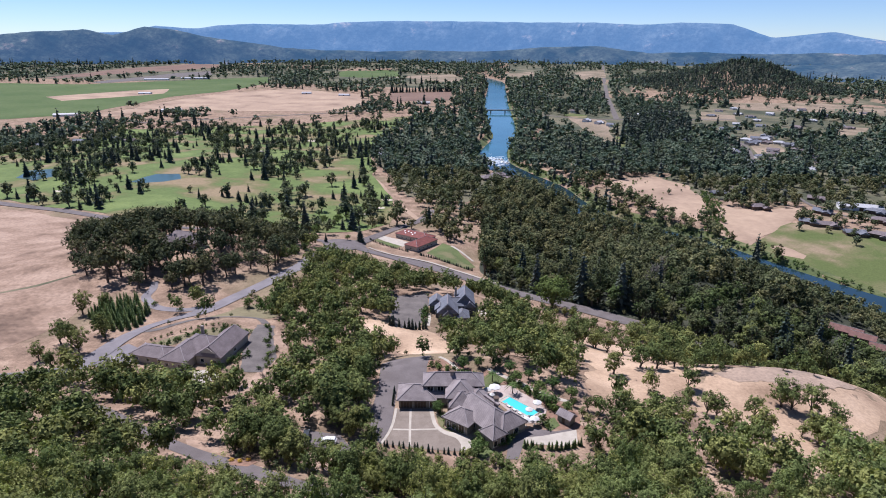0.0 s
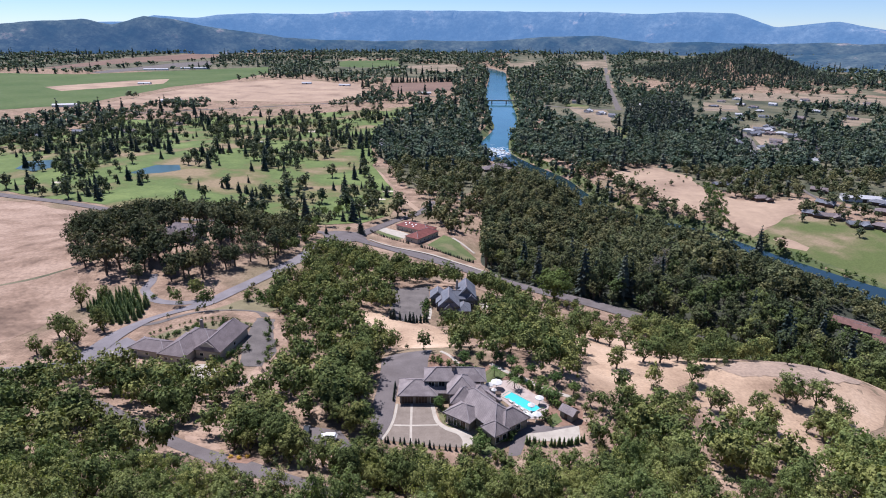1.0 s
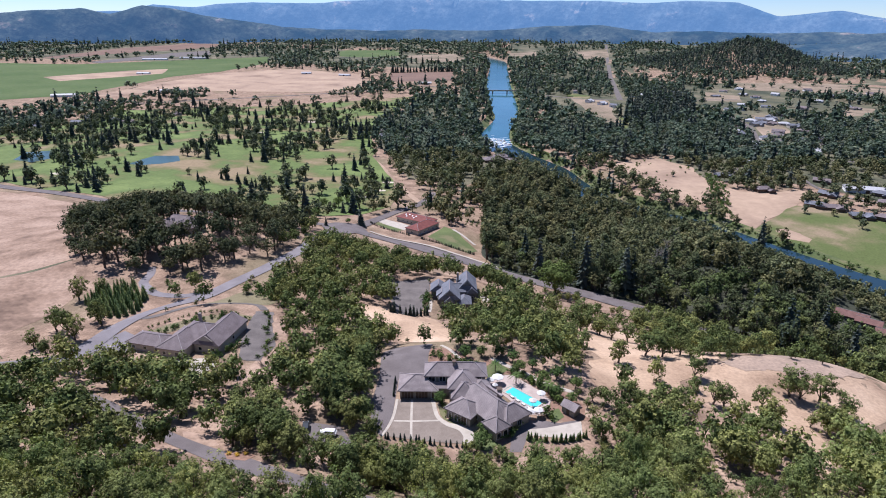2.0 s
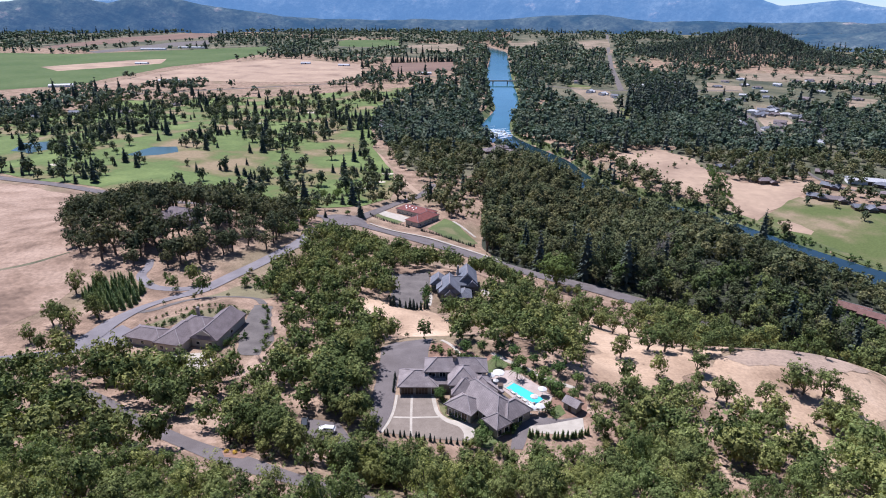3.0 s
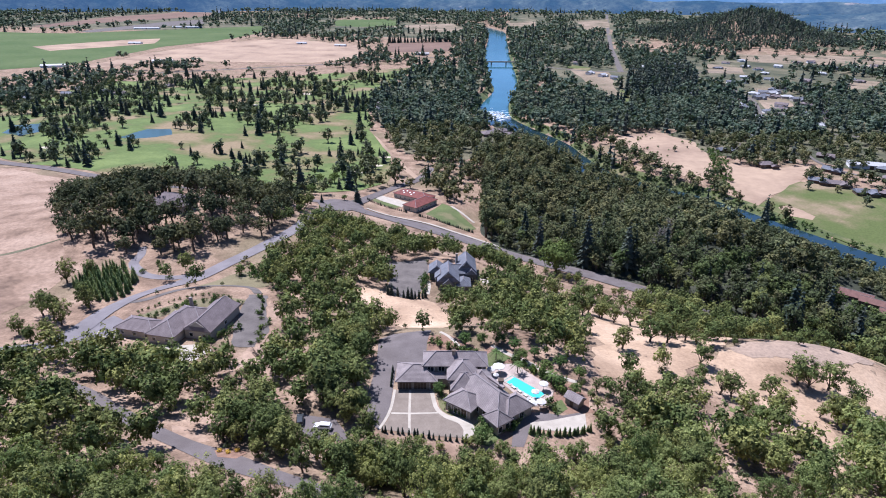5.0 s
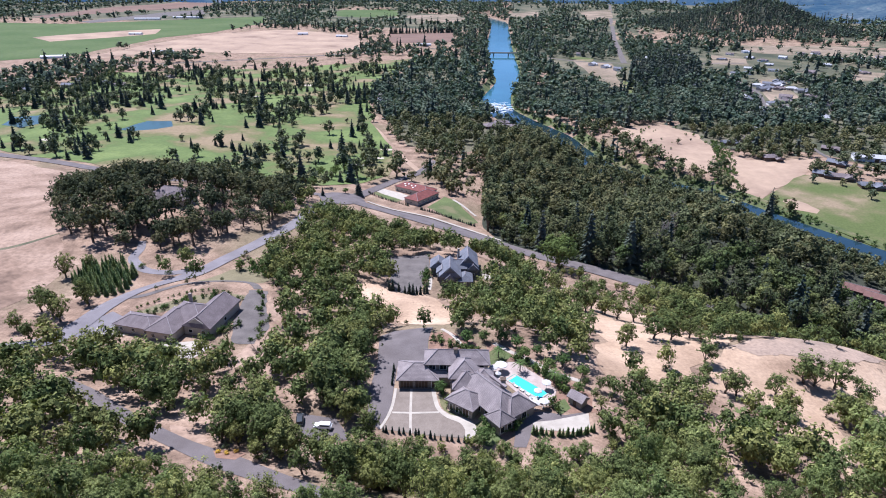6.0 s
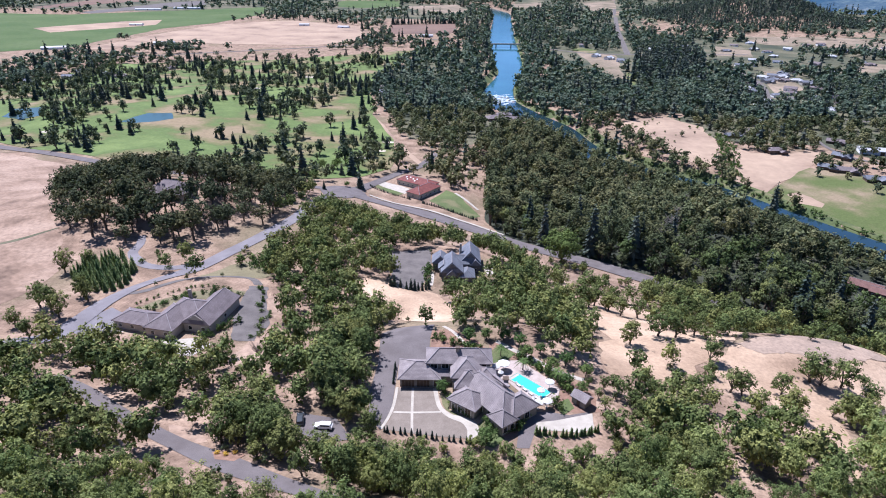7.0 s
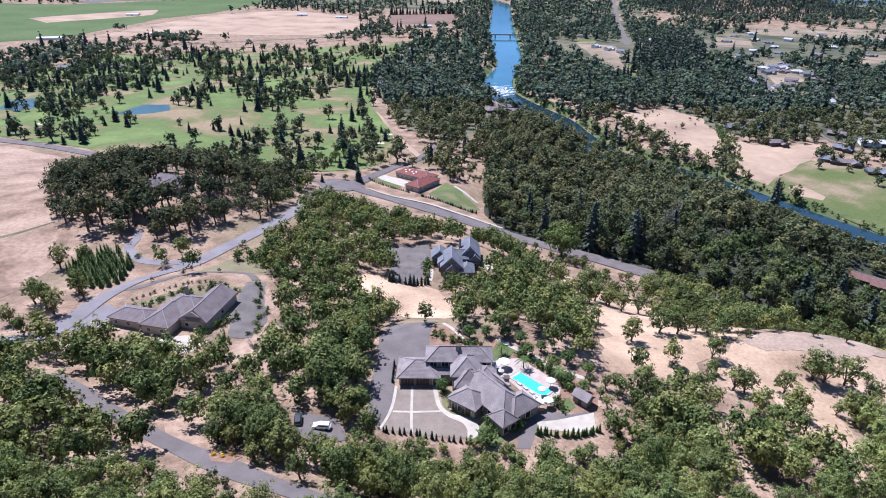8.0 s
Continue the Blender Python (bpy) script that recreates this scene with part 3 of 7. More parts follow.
drape("vineyard", VINES, MAT["vine"], 0.4, 60, "reddish-brown tilled vineyard rows", "field")
drape("field", EAST_FIELD, MAT["pasture"], 0.3, 40, "dry tan paddock beyond the woods", "field", ragged=5)
drape("field", ROAD_FIELD, MAT["pasture"], 0.3, 40, "dry tan field beside the valley road", "field", ragged=4)
drape("field", FAR_FIELD, MAT["crop"], 0.3, 80, "distant green meadow", "field", ragged=6)
drape("field", HILL_FIELD, MAT["pasture"], 0.3, 50, "dry field at the foot of the wooded mound", "field", ragged=6)
drape("field", PALE_STRIP, MAT["gravel"], 0.45, 80, "long pale strip of covered beds", "field", ragged=4)
drape("field", TAN_INSET, MAT["stubble"], 0.45, 60, "tan plot within the green crop", "field", ragged=4)
drape("field", BROWN_STRIP, MAT["vine"], 0.45, 80, "long brown ploughed strip", "field", ragged=6)
drape("field", TAN_PLOT, MAT["pasture"], 0.45, 60, "tan plot by the river's upper bend", "field", ragged=6)
drape("field", BANK_STRIP, MAT["pasture"], 0.45, 60, "tan riverside plot far upstream", "field", ragged=4)
drape("field", ROAD_END, MAT["pasture"], 0.45, 60, "tan plot at the end of the straight road", "field", ragged=6)
drape("meadow", GREEN_EAST, MAT["meadow"], 0.3, 40, "green pasture beside the valley road", "grass", ragged=4)
drape("meadow", GREEN_ROAD, MAT["meadow"], 0.3, 40, "green verge below the straight road", "grass", ragged=4)
for outline in CLEARINGS:
    drape("bare_slope", outline, MAT["grazed"], 0.06, 3, "small dry clearing between oaks", "slope", ragged=0.8)
drape("field", EAST_STRIP, MAT["pasture"], 0.3, 40, "narrow tan strip between trees", "field", ragged=4)
drape("field", EAST_PATCH, MAT["pasture"], 0.3, 40, "tan paddock beyond the village", "field", ragged=4)
drape("woodland_floor", EAST_WOOD, MAT["scrub"], 0.12, 60, "dark olive scrub under the valley woods", "scrub", ragged=8)
drape("woodland_floor", WEST_WOOD, MAT["scrub"], 0.12, 30, "dark olive scrub along the river", "scrub", ragged=5)
drape("woodland_floor", FAR_WOOD, MAT["scrub"], 0.15, 90, "dark olive scrub of the far valley", "scrub", ragged=8)
drape("woodland_floor", [(1110 + 400 * math.cos(k * 0.524), 2400 + 360 * math.sin(k * 0.524)) for k in range(12)], MAT["litter"], 0.2, 40, "dark leaf litter of the wooded mound", "scrub", ragged=6)
# This dark sheet paints the shade below the belt's crowns.
drape("woodland_floor", BELT, MAT["litter"], 0.1, 8, "dark floor sheet with painted shade under the forest belt", "scrub", ragged=1.5)
drape("woodland_floor", BANKSIDE, MAT["litter"], 0.1, 8, "dark ground sheet on the river bank", "scrub", ragged=1.5)
drape("field", TAN_EAST, MAT["stubble"], 0.22, 20, "bare tan riverside field", "field", ragged=3)
drape("field", TAN_BEND, MAT["stubble"], 0.22, 20, "bare tan field in the river bend", "field", ragged=4)
drape("lawn", LAWN_EAST, MAT["meadow"], 0.25, 14, "green riverside lawn", "grass", ragged=3)
drape("lawn", RED_LAWN, MAT["lawn"], 0.15, 5, "mown green lawn beside the red-roofed house", "grass", ragged=0.6)
drape("courtyard", COURT_TWO, MAT["gravel"], 0.14, 4, "grey gravel forecourt among trees", "pavement")
drape("parking", SUV_PAD, MAT["asphalt"], 0.14, 3, "small asphalt parking place under oaks", "pavement")


# ---------------------------------------------------------------- far ranges
def range_profile(stops, wobble, seed):
    xs, hs = zip(*stops)

    def f(deg):
        base = np.interp(deg, xs, hs)
        w = np.array([noise.fractal(Vector((d * 0.2, seed, 0)), 1.0, 2.0, 5) + 0.35 * noise.fractal(Vector((d * 0.9, seed, 4)), 0.8, 2.0, 4) for d in np.atleast_1d(deg)])
        w2 = np.array([noise.noise(Vector((d * 0.05, seed + 9, 0))) for d in np.atleast_1d(deg)])
        out = np.clip((np.abs(deg) - 40) / 10, 0, 1)
        return base + w * wobble + out * w2 * wobble * 4
    return f


def mountain_range(name, radius, depth, profile, mat, label, foot=-10):
    """A long ridge: slopes with spurs and gullies, from its foot up to the skyline and down behind."""
    degs = np.concatenate([np.arange(-180, -50, 3.0), np.arange(-50, 50, 0.4), np.arange(50, 180.1, 3.0)])
    top = profile(degs)
    ts = np.linspace(-1, 1, 15)
    verts, n = [], len(degs)
    for t in ts:
        for d, h in zip(degs, top):
            a = radians(d)
            spur = noise.fractal(Vector((d * 0.5, t * 1.5, radius * 0.01)), 0.8, 2.0, 4)
            shape = min(1 - abs(t) ** 1.3 + spur * 0.4 * (1 - abs(t)) * abs(t) * 4, 1 - 0.1 * abs(t))
            r = radius + t * depth + spur * depth * 0.25
            verts.append((r * math.sin(a), r * math.cos(a), foot + (h - foot) * max(shape, 0)))
    faces = [(j * n + i, j * n + i + 1, (j + 1) * n + i + 1, (j + 1) * n + i) for j in range(len(ts) - 1) for i in range(n - 1)]
    return tagged(new(name, mesh_of(name, verts, faces, mat, True)), label, "mountains", kind="structure")


FAR_STOPS = [(-180, 260), (-60, 250), (-36, 165), (-33, 190), (-26, 215), (-24, 255), (-21, 245), (-17, 272), (-10, 282), (-5, 305), (0, 305), (6, 303), (13, 300), (17, 282), (20, 300), (24, 285), (27, 205), (31, 238), (36, 165), (60, 250), (180, 260)]
NEAR_STOPS = [(-180, 120), (-60, 200), (-36, 180), (-31, 215), (-29, 222), (-27.3, 192), (-24.8, 245), (-22.8, 225), (-20, 185), (-17, 160), (-14, 120), (-10, 105), (-4, 100), (4, 105), (9, 135), (13, 140), (18, 110), (24, 105), (30, 115), (36, 110), (60, 120), (180, 120)]
EAST_STOPS = [(-180, -60), (18, -60), (22, -20), (25, 30), (28, 62), (31, 74), (35, 92), (42, 95), (60, 40), (75, -60), (180, -60)]
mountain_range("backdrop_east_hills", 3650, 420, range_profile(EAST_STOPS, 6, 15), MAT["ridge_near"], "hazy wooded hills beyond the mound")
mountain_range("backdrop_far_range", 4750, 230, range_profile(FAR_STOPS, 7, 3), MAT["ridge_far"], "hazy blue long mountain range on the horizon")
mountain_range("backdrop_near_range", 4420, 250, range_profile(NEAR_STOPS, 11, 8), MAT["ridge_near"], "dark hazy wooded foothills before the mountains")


# ---------------------------------------------------------------- trees
def tube(path, radii, sides=6):
    """A tapered limb along a path."""
    verts, faces = [], []
    for k, (p, r) in enumerate(zip(path, radii)):
        d = (Vector(path[min(k + 1, len(path) - 1)]) - Vector(path[max(k - 1, 0)])).normalized()
        u = d.orthogonal().normalized()
        w = d.cross(u)
        for s in range(sides):
            a = 2 * math.pi * s / sides
            verts.append(tuple(Vector(p) + (u * math.cos(a) + w * math.sin(a)) * r))
    for k in range(len(path) - 1):
        for s in range(sides):
            t = (s + 1) % sides
            faces.append((k * sides + s, k * sides + t, (k + 1) * sides + t, (k + 1) * sides + s))
    return verts, faces


def join_parts(parts):
    verts, faces = [], []
    for v, f in parts:
        o = len(verts)
        verts += v
        faces += [tuple(i + o for i in q) for q in f]
        if o:      # grown together with the stem
            faces.append((stem_top, o, o + 1))
        else:
            stem_top = len(v) - 1
    return verts, faces


def leaf_cloud(rng, clumps, count, size, centre, up=0.3):
    """Leaf sprays over the small clumps of a crown: corners (n, 3, 3) and a tone for each spray."""
    c = np.array([k[:4] for k in clumps])
    share = c[:, 3] ** 2
    n = count
    own = rng.choice(len(c), n, p=share / share.sum())
    d = rng.normal(size=(n, 3))
    d /= np.linalg.norm(d, axis=1)[:, None]
    low = (d[:, 2] < -0.2) & (rng.uniform(size=n) < 0.6)
    d[low, 2] *= -1
    p = c[own, :3] + d * (c[own, 3] * rng.uniform(0.35, 1.12, n))[:, None]
    out = p - np.asarray(centre)
    out /= np.linalg.norm(out, axis=1)[:, None] + 1e-9
    nrm = d * 0.75 + out * 0.8 + rng.normal(size=(n, 3)) * 0.32 + np.array([0, 0, up])
    nrm /= np.linalg.norm(nrm, axis=1)[:, None]
    u = np.cross(nrm, rng.normal(size=(n, 3)))
    u /= np.linalg.norm(u, axis=1)[:, None] + 1e-9
    v = np.cross(nrm, u)
    s = size * rng.uniform(0.55, 1.4, n)
    su, sv = u * (s * rng.uniform(0.8, 1.25, n))[:, None], v * (s * rng.uniform(0.5, 1.0, n))[:, None]
    bend = nrm * (s * 0.25)[:, None]
    corners = np.stack([p - su - sv * 0.5 - bend, p + su - sv * 0.6 - bend, p + sv * 1.3 + su * rng.uniform(-0.5, 0.5, n)[:, None]], 1)
    shade = np.array([k[4] for k in clumps])[own]
    return corners, np.clip(rng.normal(shade, 0.16), 0, 1)


def leaf_mesh(name, leaves, tones, mat, tints=None):
    """One mesh of many small leaves of three or four corners."""
    n, k = leaves.shape[:2]
    me = bpy.data.meshes.new(name)
    me.vertices.add(n * k)
    me.vertices.foreach_set("co", leaves.reshape(-1).astype(np.float32))
    me.loops.add(n * k)
    me.loops.foreach_set("vertex_index", np.arange(n * k, dtype=np.int32))
    me.polygons.add(n)
    me.polygons.foreach_set("loop_start", np.arange(0, n * k, k, dtype=np.int32))
    me.update(calc_edges=True)
    at = me.attributes.new("tone", "FLOAT", "FACE")
    at.data.foreach_set("value", tones.astype(np.float32))
    at = me.attributes.new("lone", "FLOAT", "FACE")
    at.data.foreach_set("value", np.full(n, 1.0 if tints is None else 0.0, np.float32))
    if tints is not None:      # many trees in one mesh: each with a tint of its own
        at = me.attributes.new("tint", "FLOAT", "FACE")
        at.data.foreach_set("value", tints.astype(np.float32))
    me.materials.append(mat)
    return me


def oak_shape(seed, h=8.0, r=4.0, leaves=1500, size=0.24, limbs=11, stem=0.2):
    """An uneven crown of leaf clumps carried by limbs of a forked trunk: leaves, tones and trunk parts."""
    rng = np.random.default_rng(seed)
    centre = np.array([0, 0, h * (0.5 + 0.42 * stem)])
    axes = np.array([r * rng.uniform(0.84, 1.1), r * rng.uniform(0.84, 1.1), h * (0.5 - 0.4 * stem)])
    ends, clumps, tries = [], [], 0
    while len(ends) < limbs and tries < 500:
        tries += 1
        d = rng.normal(size=3)
        d /= np.linalg.norm(d)
        if d[2] < (-0.45 if stem > 0.15 else -0.85):
            continue
        p = centre + d * axes * rng.uniform(0.42, 0.8)
        if all(np.linalg.norm(p - q) > 0.42 * r for q in ends):
            ends.append(p)
    for p in ends:
        tone = rng.normal(0.45, 0.1)
        for _ in range(int(rng.integers(8, 13))):
            q = p + rng.normal(size=3) * np.array([0.19, 0.19, 0.17]) * r
            clumps.append((*q, r * rng.uniform(0.09, 0.2), tone + rng.normal(0, 0.09)))
    for _ in range(6):
        q = centre + rng.normal(size=3) * axes * 0.25
        clumps.append((*q, r * rng.uniform(0.25, 0.36), 0.4))
    corners, tones = leaf_cloud(rng, clumps, leaves, size, centre)
    fork = (rng.uniform(-0.3, 0.3), rng.uniform(-0.3, 0.3), h * stem)
    parts = [tube([(0, 0, -0.8), (0.05, 0, h * stem * 0.5), fork], [0.045 * h, 0.036 * h, 0.03 * h])]
    for (x, y, z) in ends[:6]:
        mid = ((fork[0] + x) / 2 + rng.uniform(-0.3, 0.3), (fork[1] + y) / 2, (fork[2] + z) / 2 - 0.2)
        parts.append(tube([fork, mid, (x, y, z)], [0.02 * h, 0.013 * h, 0.005 * h], 5))
    return corners, tones, parts


def fir_shape(seed, h=14.0, r=2.6, tiers=13, per=15, size=0.62):
    """A conifer: whorls of drooping sprays that narrow to the tip."""
    rng = np.random.default_rng(seed)
    quads, tones = [], []
    for k in range(tiers):
        z = h * (0.1 + 0.88 * k / (tiers - 1))
        reach = r * (1 - k / tiers) ** 0.85 + 0.15
        n = max(4, int(per * (0.35 + 0.65 * reach / r)))
        for i in range(n):
            a = 2 * math.pi * (i + rng.uniform(-0.4, 0.4)) / n
            ln = reach * rng.uniform(0.75, 1.15)
            out = np.array([math.cos(a), math.sin(a), 0])
            side = np.array([-math.sin(a), math.cos(a), 0])
            base = out * ln * 0.12 + np.array([0, 0, z + rng.uniform(-0.5, 0.5) * h / tiers])
            tip = out * ln + np.array([0, 0, z - ln * rng.uniform(0.25, 0.6)])
            w = size * (0.5 + 0.5 * ln / r) * rng.uniform(0.7, 1.2)
            mid = (base * 0.4 + tip * 0.6)
            quads.append([base, mid - side * w + [0, 0, -0.15], tip, mid + side * w + [0, 0, 0.12]])
            tones.append(np.clip(rng.normal(0.45, 0.2), 0, 1))
    for i in range(7):      # dense inner boughs
        a, b = 2 * math.pi * i / 7, 2 * math.pi * (i + 1) / 7
        rr, rl = r * rng.uniform(0.38, 0.55), r * rng.uniform(0.4, 0.6)
        quads.append([np.array([0, 0, h * 0.97]), np.array([math.cos(a) * rr, math.sin(a) * rr, h * 0.16]), np.array([math.cos((a + b) / 2) * rl, math.sin((a + b) / 2) * rl, h * 0.1]), np.array([math.cos(b) * rr, math.sin(b) * rr, h * 0.16])])
        tones.append(rng.uniform(0.2, 0.5))
    parts = [tube([(0, 0, -0.8), (0, 0, h * 0.5), (0, 0, h * 0.96)], [0.02 * h, 0.012 * h, 0.02])]
    return np.array(quads), np.array(tones), parts


def tree_kit(kind, shapes, mat, bark="bark"):
    """Meshes of some trees of a kind: trunk and crown each."""
    kit = []
    for q, t, parts in shapes:
        v, f = join_parts(parts)
        kit.append((mesh_of(kind + "_trunk", v, f, MAT[bark], True), leaf_mesh(kind + "_crown", q, t, MAT[mat]), q, t))
    return kit


def plant(name, kit, k, x, y, scale, turn, label, group, z=None, stretch=1.0):
    """One tree as a thing: an Empty with its trunk and its crown."""
    root = new(name)
    root.empty_display_size = 0.5
    root.matrix_basis = Matrix.LocRotScale((x, y, gz(x, y) if z is None else z), Euler((0, 0, turn)), (scale, scale, scale * stretch))
    for nm, me in (("trunk", kit[k][0]), ("crown", kit[k][1])):
        ob = new(nm, me)
        ob.parent = root
    return tagged(root, label, "tree", group)


def mass(name, kit, rows, mat, label, category="trees", tall=1.0):
    """Trees past counting, joined: rows of x, y, scale, turn, variety, tone."""
    quads, tones, tints = [], [], []
    own = np.random.default_rng(len(rows))
    z = ground_z(np.array([r[0] for r in rows]), np.array([r[1] for r in rows]))
    for (x, y, s, a, k, tn), h in zip(rows, z):
        q, t = kit[k][2], kit[k][3]
        c, n = math.cos(a) * s, math.sin(a) * s
        p = np.empty_like(q)
        p[..., 0] = q[..., 0] * c - q[..., 1] * n + x
        p[..., 1] = q[..., 0] * n + q[..., 1] * c + y
        p[..., 2] = q[..., 2] * s * tall + h
        quads.append(p)
        tones.append(np.clip(t + tn * 0.6, 0, 1))
        tints.append(np.full(len(q), own.uniform(0, 1)))
    return tagged(new(name, leaf_mesh(name, np.concatenate(quads), np.concatenate(tones), MAT[mat], np.concatenate(tints))), label, category, kind="stuff")


OAKS = tree_kit("oak", [oak_shape(s, 7.6 + 0.5 * (s % 4), 3.2 + 0.3 * (s % 3), 2600, 0.178, 11 + s % 4, 0.13) for s in range(8)], "oak")
FRESH_OAKS = tree_kit("fresh_oak", [oak_shape(30 + s, 7.0 + 0.5 * (s % 3), 3.4 + 0.3 * (s % 3), 2600, 0.18, 12 + s % 3, 0.12) for s in range(6)], "fresh")
OAK_MID = tree_kit("middle_oak", [oak_shape(200 + s, 7.6 + 0.5 * (s % 4), 3.2 + 0.3 * (s % 3), 1700, 0.215, 11 + s % 4, 0.13) for s in range(8)], "oak")
LOW_OAKS = tree_kit("young_oak", [oak_shape(210 + s, 6.8 + 0.5 * (s % 3), 3.7 + 0.3 * (s % 3), 1300, 0.27, 9 + s % 3, 0.12) for s in range(5)], "fresh")
FRESH_WOOD = tree_kit("fresh_wood", [oak_shape(20 + s, 6.8 + 0.5 * (s % 4), 3.7 + 0.3 * (s % 3), 1300, 0.28, 12 + s % 3, 0.12) for s in range(7)], "fresh")
DARK_OAKS = tree_kit("dark_oak", [oak_shape(s, 7.6 + 0.5 * s, 3.9, 3000, 0.195, 15, 0.13) for s in range(4)], "oak")
OAK_LIGHT = tree_kit("light_oak", [oak_shape(20 + s, 7.6 + 0.5 * (s % 4), 3.7 + 0.3 * (s % 3), 520, 0.385, 11 + s % 3) for s in range(7)], "oak")
GROVE = tree_kit("grove", [oak_shape(40 + s, 16 + 2.5 * (s % 3), 4.5, 1000, 0.4, 13, 0.1) for s in range(8)], "belt")
GROVE_FRESH = tree_kit("fresh_grove", [oak_shape(240 + s, 14 + 2.0 * (s % 3), 4.5, 1000, 0.4, 13, 0.1) for s in range(6)], "lush")
GROVE_LIGHT = tree_kit("light_grove", [oak_shape(50 + s, 17 + 2.5 * (s % 3), 4.7, 400, 0.62, 12, 0.1) for s in range(7)], "grove")
KNOLL_OAK = tree_kit("knoll_oak", [oak_shape(60 + s, 7.6 + 0.5 * (s % 4), 3.6 + 0.3 * (s % 3), 620, 0.36, 11 + s % 3, 0.3) for s in range(7)], "knoll")
NURSERY_FIR = tree_kit("nursery_fir", [fir_shape(160 + s, 5.8, 1.25, 10, 9, 0.42) for s in range(3)], "nursery")
FIRS = tree_kit("fir", [fir_shape(70 + s, 13 + s, 2.5 + 0.25 * s) for s in range(4)], "fir")
CYPRESS = tree_kit("cypress", [fir_shape(80 + s, 3.0, 0.55, 9, 8, 0.3) for s in range(3)], "fir")
PARK = tree_kit("park", [oak_shape(90 + s, 10.5, 4.4, 190, 0.76, 9, 0.12) for s in range(6)], "park")
PARKFIR = tree_kit("parkfir", [fir_shape(110 + s, 11 + 1.5 * s, 3.6, 10, 11, 1.0) for s in range(3)], "fir")
FAR_OAK = tree_kit("faroak", [oak_shape(120 + s, 10, 5.2, 42, 1.6, 6, 0.1) for s in range(6)], "grove")
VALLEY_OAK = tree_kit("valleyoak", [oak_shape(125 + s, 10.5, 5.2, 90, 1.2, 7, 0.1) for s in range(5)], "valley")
COPSE_OAK = tree_kit("copseoak", [oak_shape(180 + s, 10.5, 4.8, 190, 0.8, 9, 0.12) for s in range(5)], "grove")
TINY_OAK = tree_kit("tinyoak", [oak_shape(170 + s, 10, 5.4, 16, 2.5, 4, 0.1) for s in range(3)], "valley")
FAR_FIR = tree_kit("farfir", [fir_shape(130 + s, 15, 4.2, 5, 5, 2.0) for s in range(3)], "fir")
BUSH = tree_kit("bush", [oak_shape(140 + s, 2.2, 1.5, 420, 0.15, 7, 0.05) for s in range(3)], "bright")
MAPLE = tree_kit("maple", [oak_shape(150, 14, 7.0, 3600, 0.33, 26, 0.08), oak_shape(151, 10, 5.0, 2200, 0.3, 16, 0.2)], "bright")


def scatter(seed, box, cell, keep):
    """Jittered spots over a box, kept by a test of x, y."""
    rng = np.random.default_rng(seed)
    xs, ys = np.meshgrid(np.arange(box[0], box[2], cell), np.arange(box[1], box[3], cell))
    x = (xs + rng.uniform(-0.48, 0.48, xs.shape) * cell).ravel()
    y = (ys + rng.uniform(-0.48, 0.48, ys.shape) * cell).ravel()
    ok = keep(x, y, rng)
    return x[ok], y[ok], rng


def off_roads(x, y, gap):
    ok = np.ones(x.shape, bool)
    for road in ROADS:
        d, w = along(road, x, y)
        ok &= d > w / 2 + gap
    d, w = along(RIVER, x, y)
    return ok & (d > w / 2 + 3)


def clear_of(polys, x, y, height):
    """Off an open place, and off where a crown hides it from the camera."""
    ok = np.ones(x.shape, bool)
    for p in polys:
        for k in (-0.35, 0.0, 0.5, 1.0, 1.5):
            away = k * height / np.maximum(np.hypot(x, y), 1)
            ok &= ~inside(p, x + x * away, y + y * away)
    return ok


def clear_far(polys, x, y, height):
    """Off open valley fields, and off where tall crowns hide them from the camera."""
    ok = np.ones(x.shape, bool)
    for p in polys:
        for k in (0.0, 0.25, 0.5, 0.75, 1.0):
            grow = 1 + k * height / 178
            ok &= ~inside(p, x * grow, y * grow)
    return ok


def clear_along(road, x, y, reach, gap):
    """No tall crown before a road, so the camera sees it."""
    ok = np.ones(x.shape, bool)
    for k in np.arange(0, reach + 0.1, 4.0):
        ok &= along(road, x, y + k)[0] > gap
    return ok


OPEN = [WEST_FIELD, BALD_HILL, KNOLL_OPEN, MEADOW, SLOPE_OPEN, RED_LAWN, LANE_LAWN, HOUSE_GROUND, LEFT_GROUND, COURT_TWO, HOUSE_TWO, RED_GROUND, SUV_PAD, NURSERY, FRONT_STRIP] + CLEARINGS
RED_FRONT = [(-62, 430), (-30, 414), (22, 386), (56, 362), (58, 400), (30, 432), (-10, 440), (-40, 455), (-66, 472)]
KNOLL = [(-262, 470), (-190, 478), (-140, 440), (-98, 440), (-96, 380), (-100, 330), (-112, 305), (-132, 296), (-150, 300), (-165, 290), (-195, 300), (-215, 330), (-240, 380), (-250, 430)]


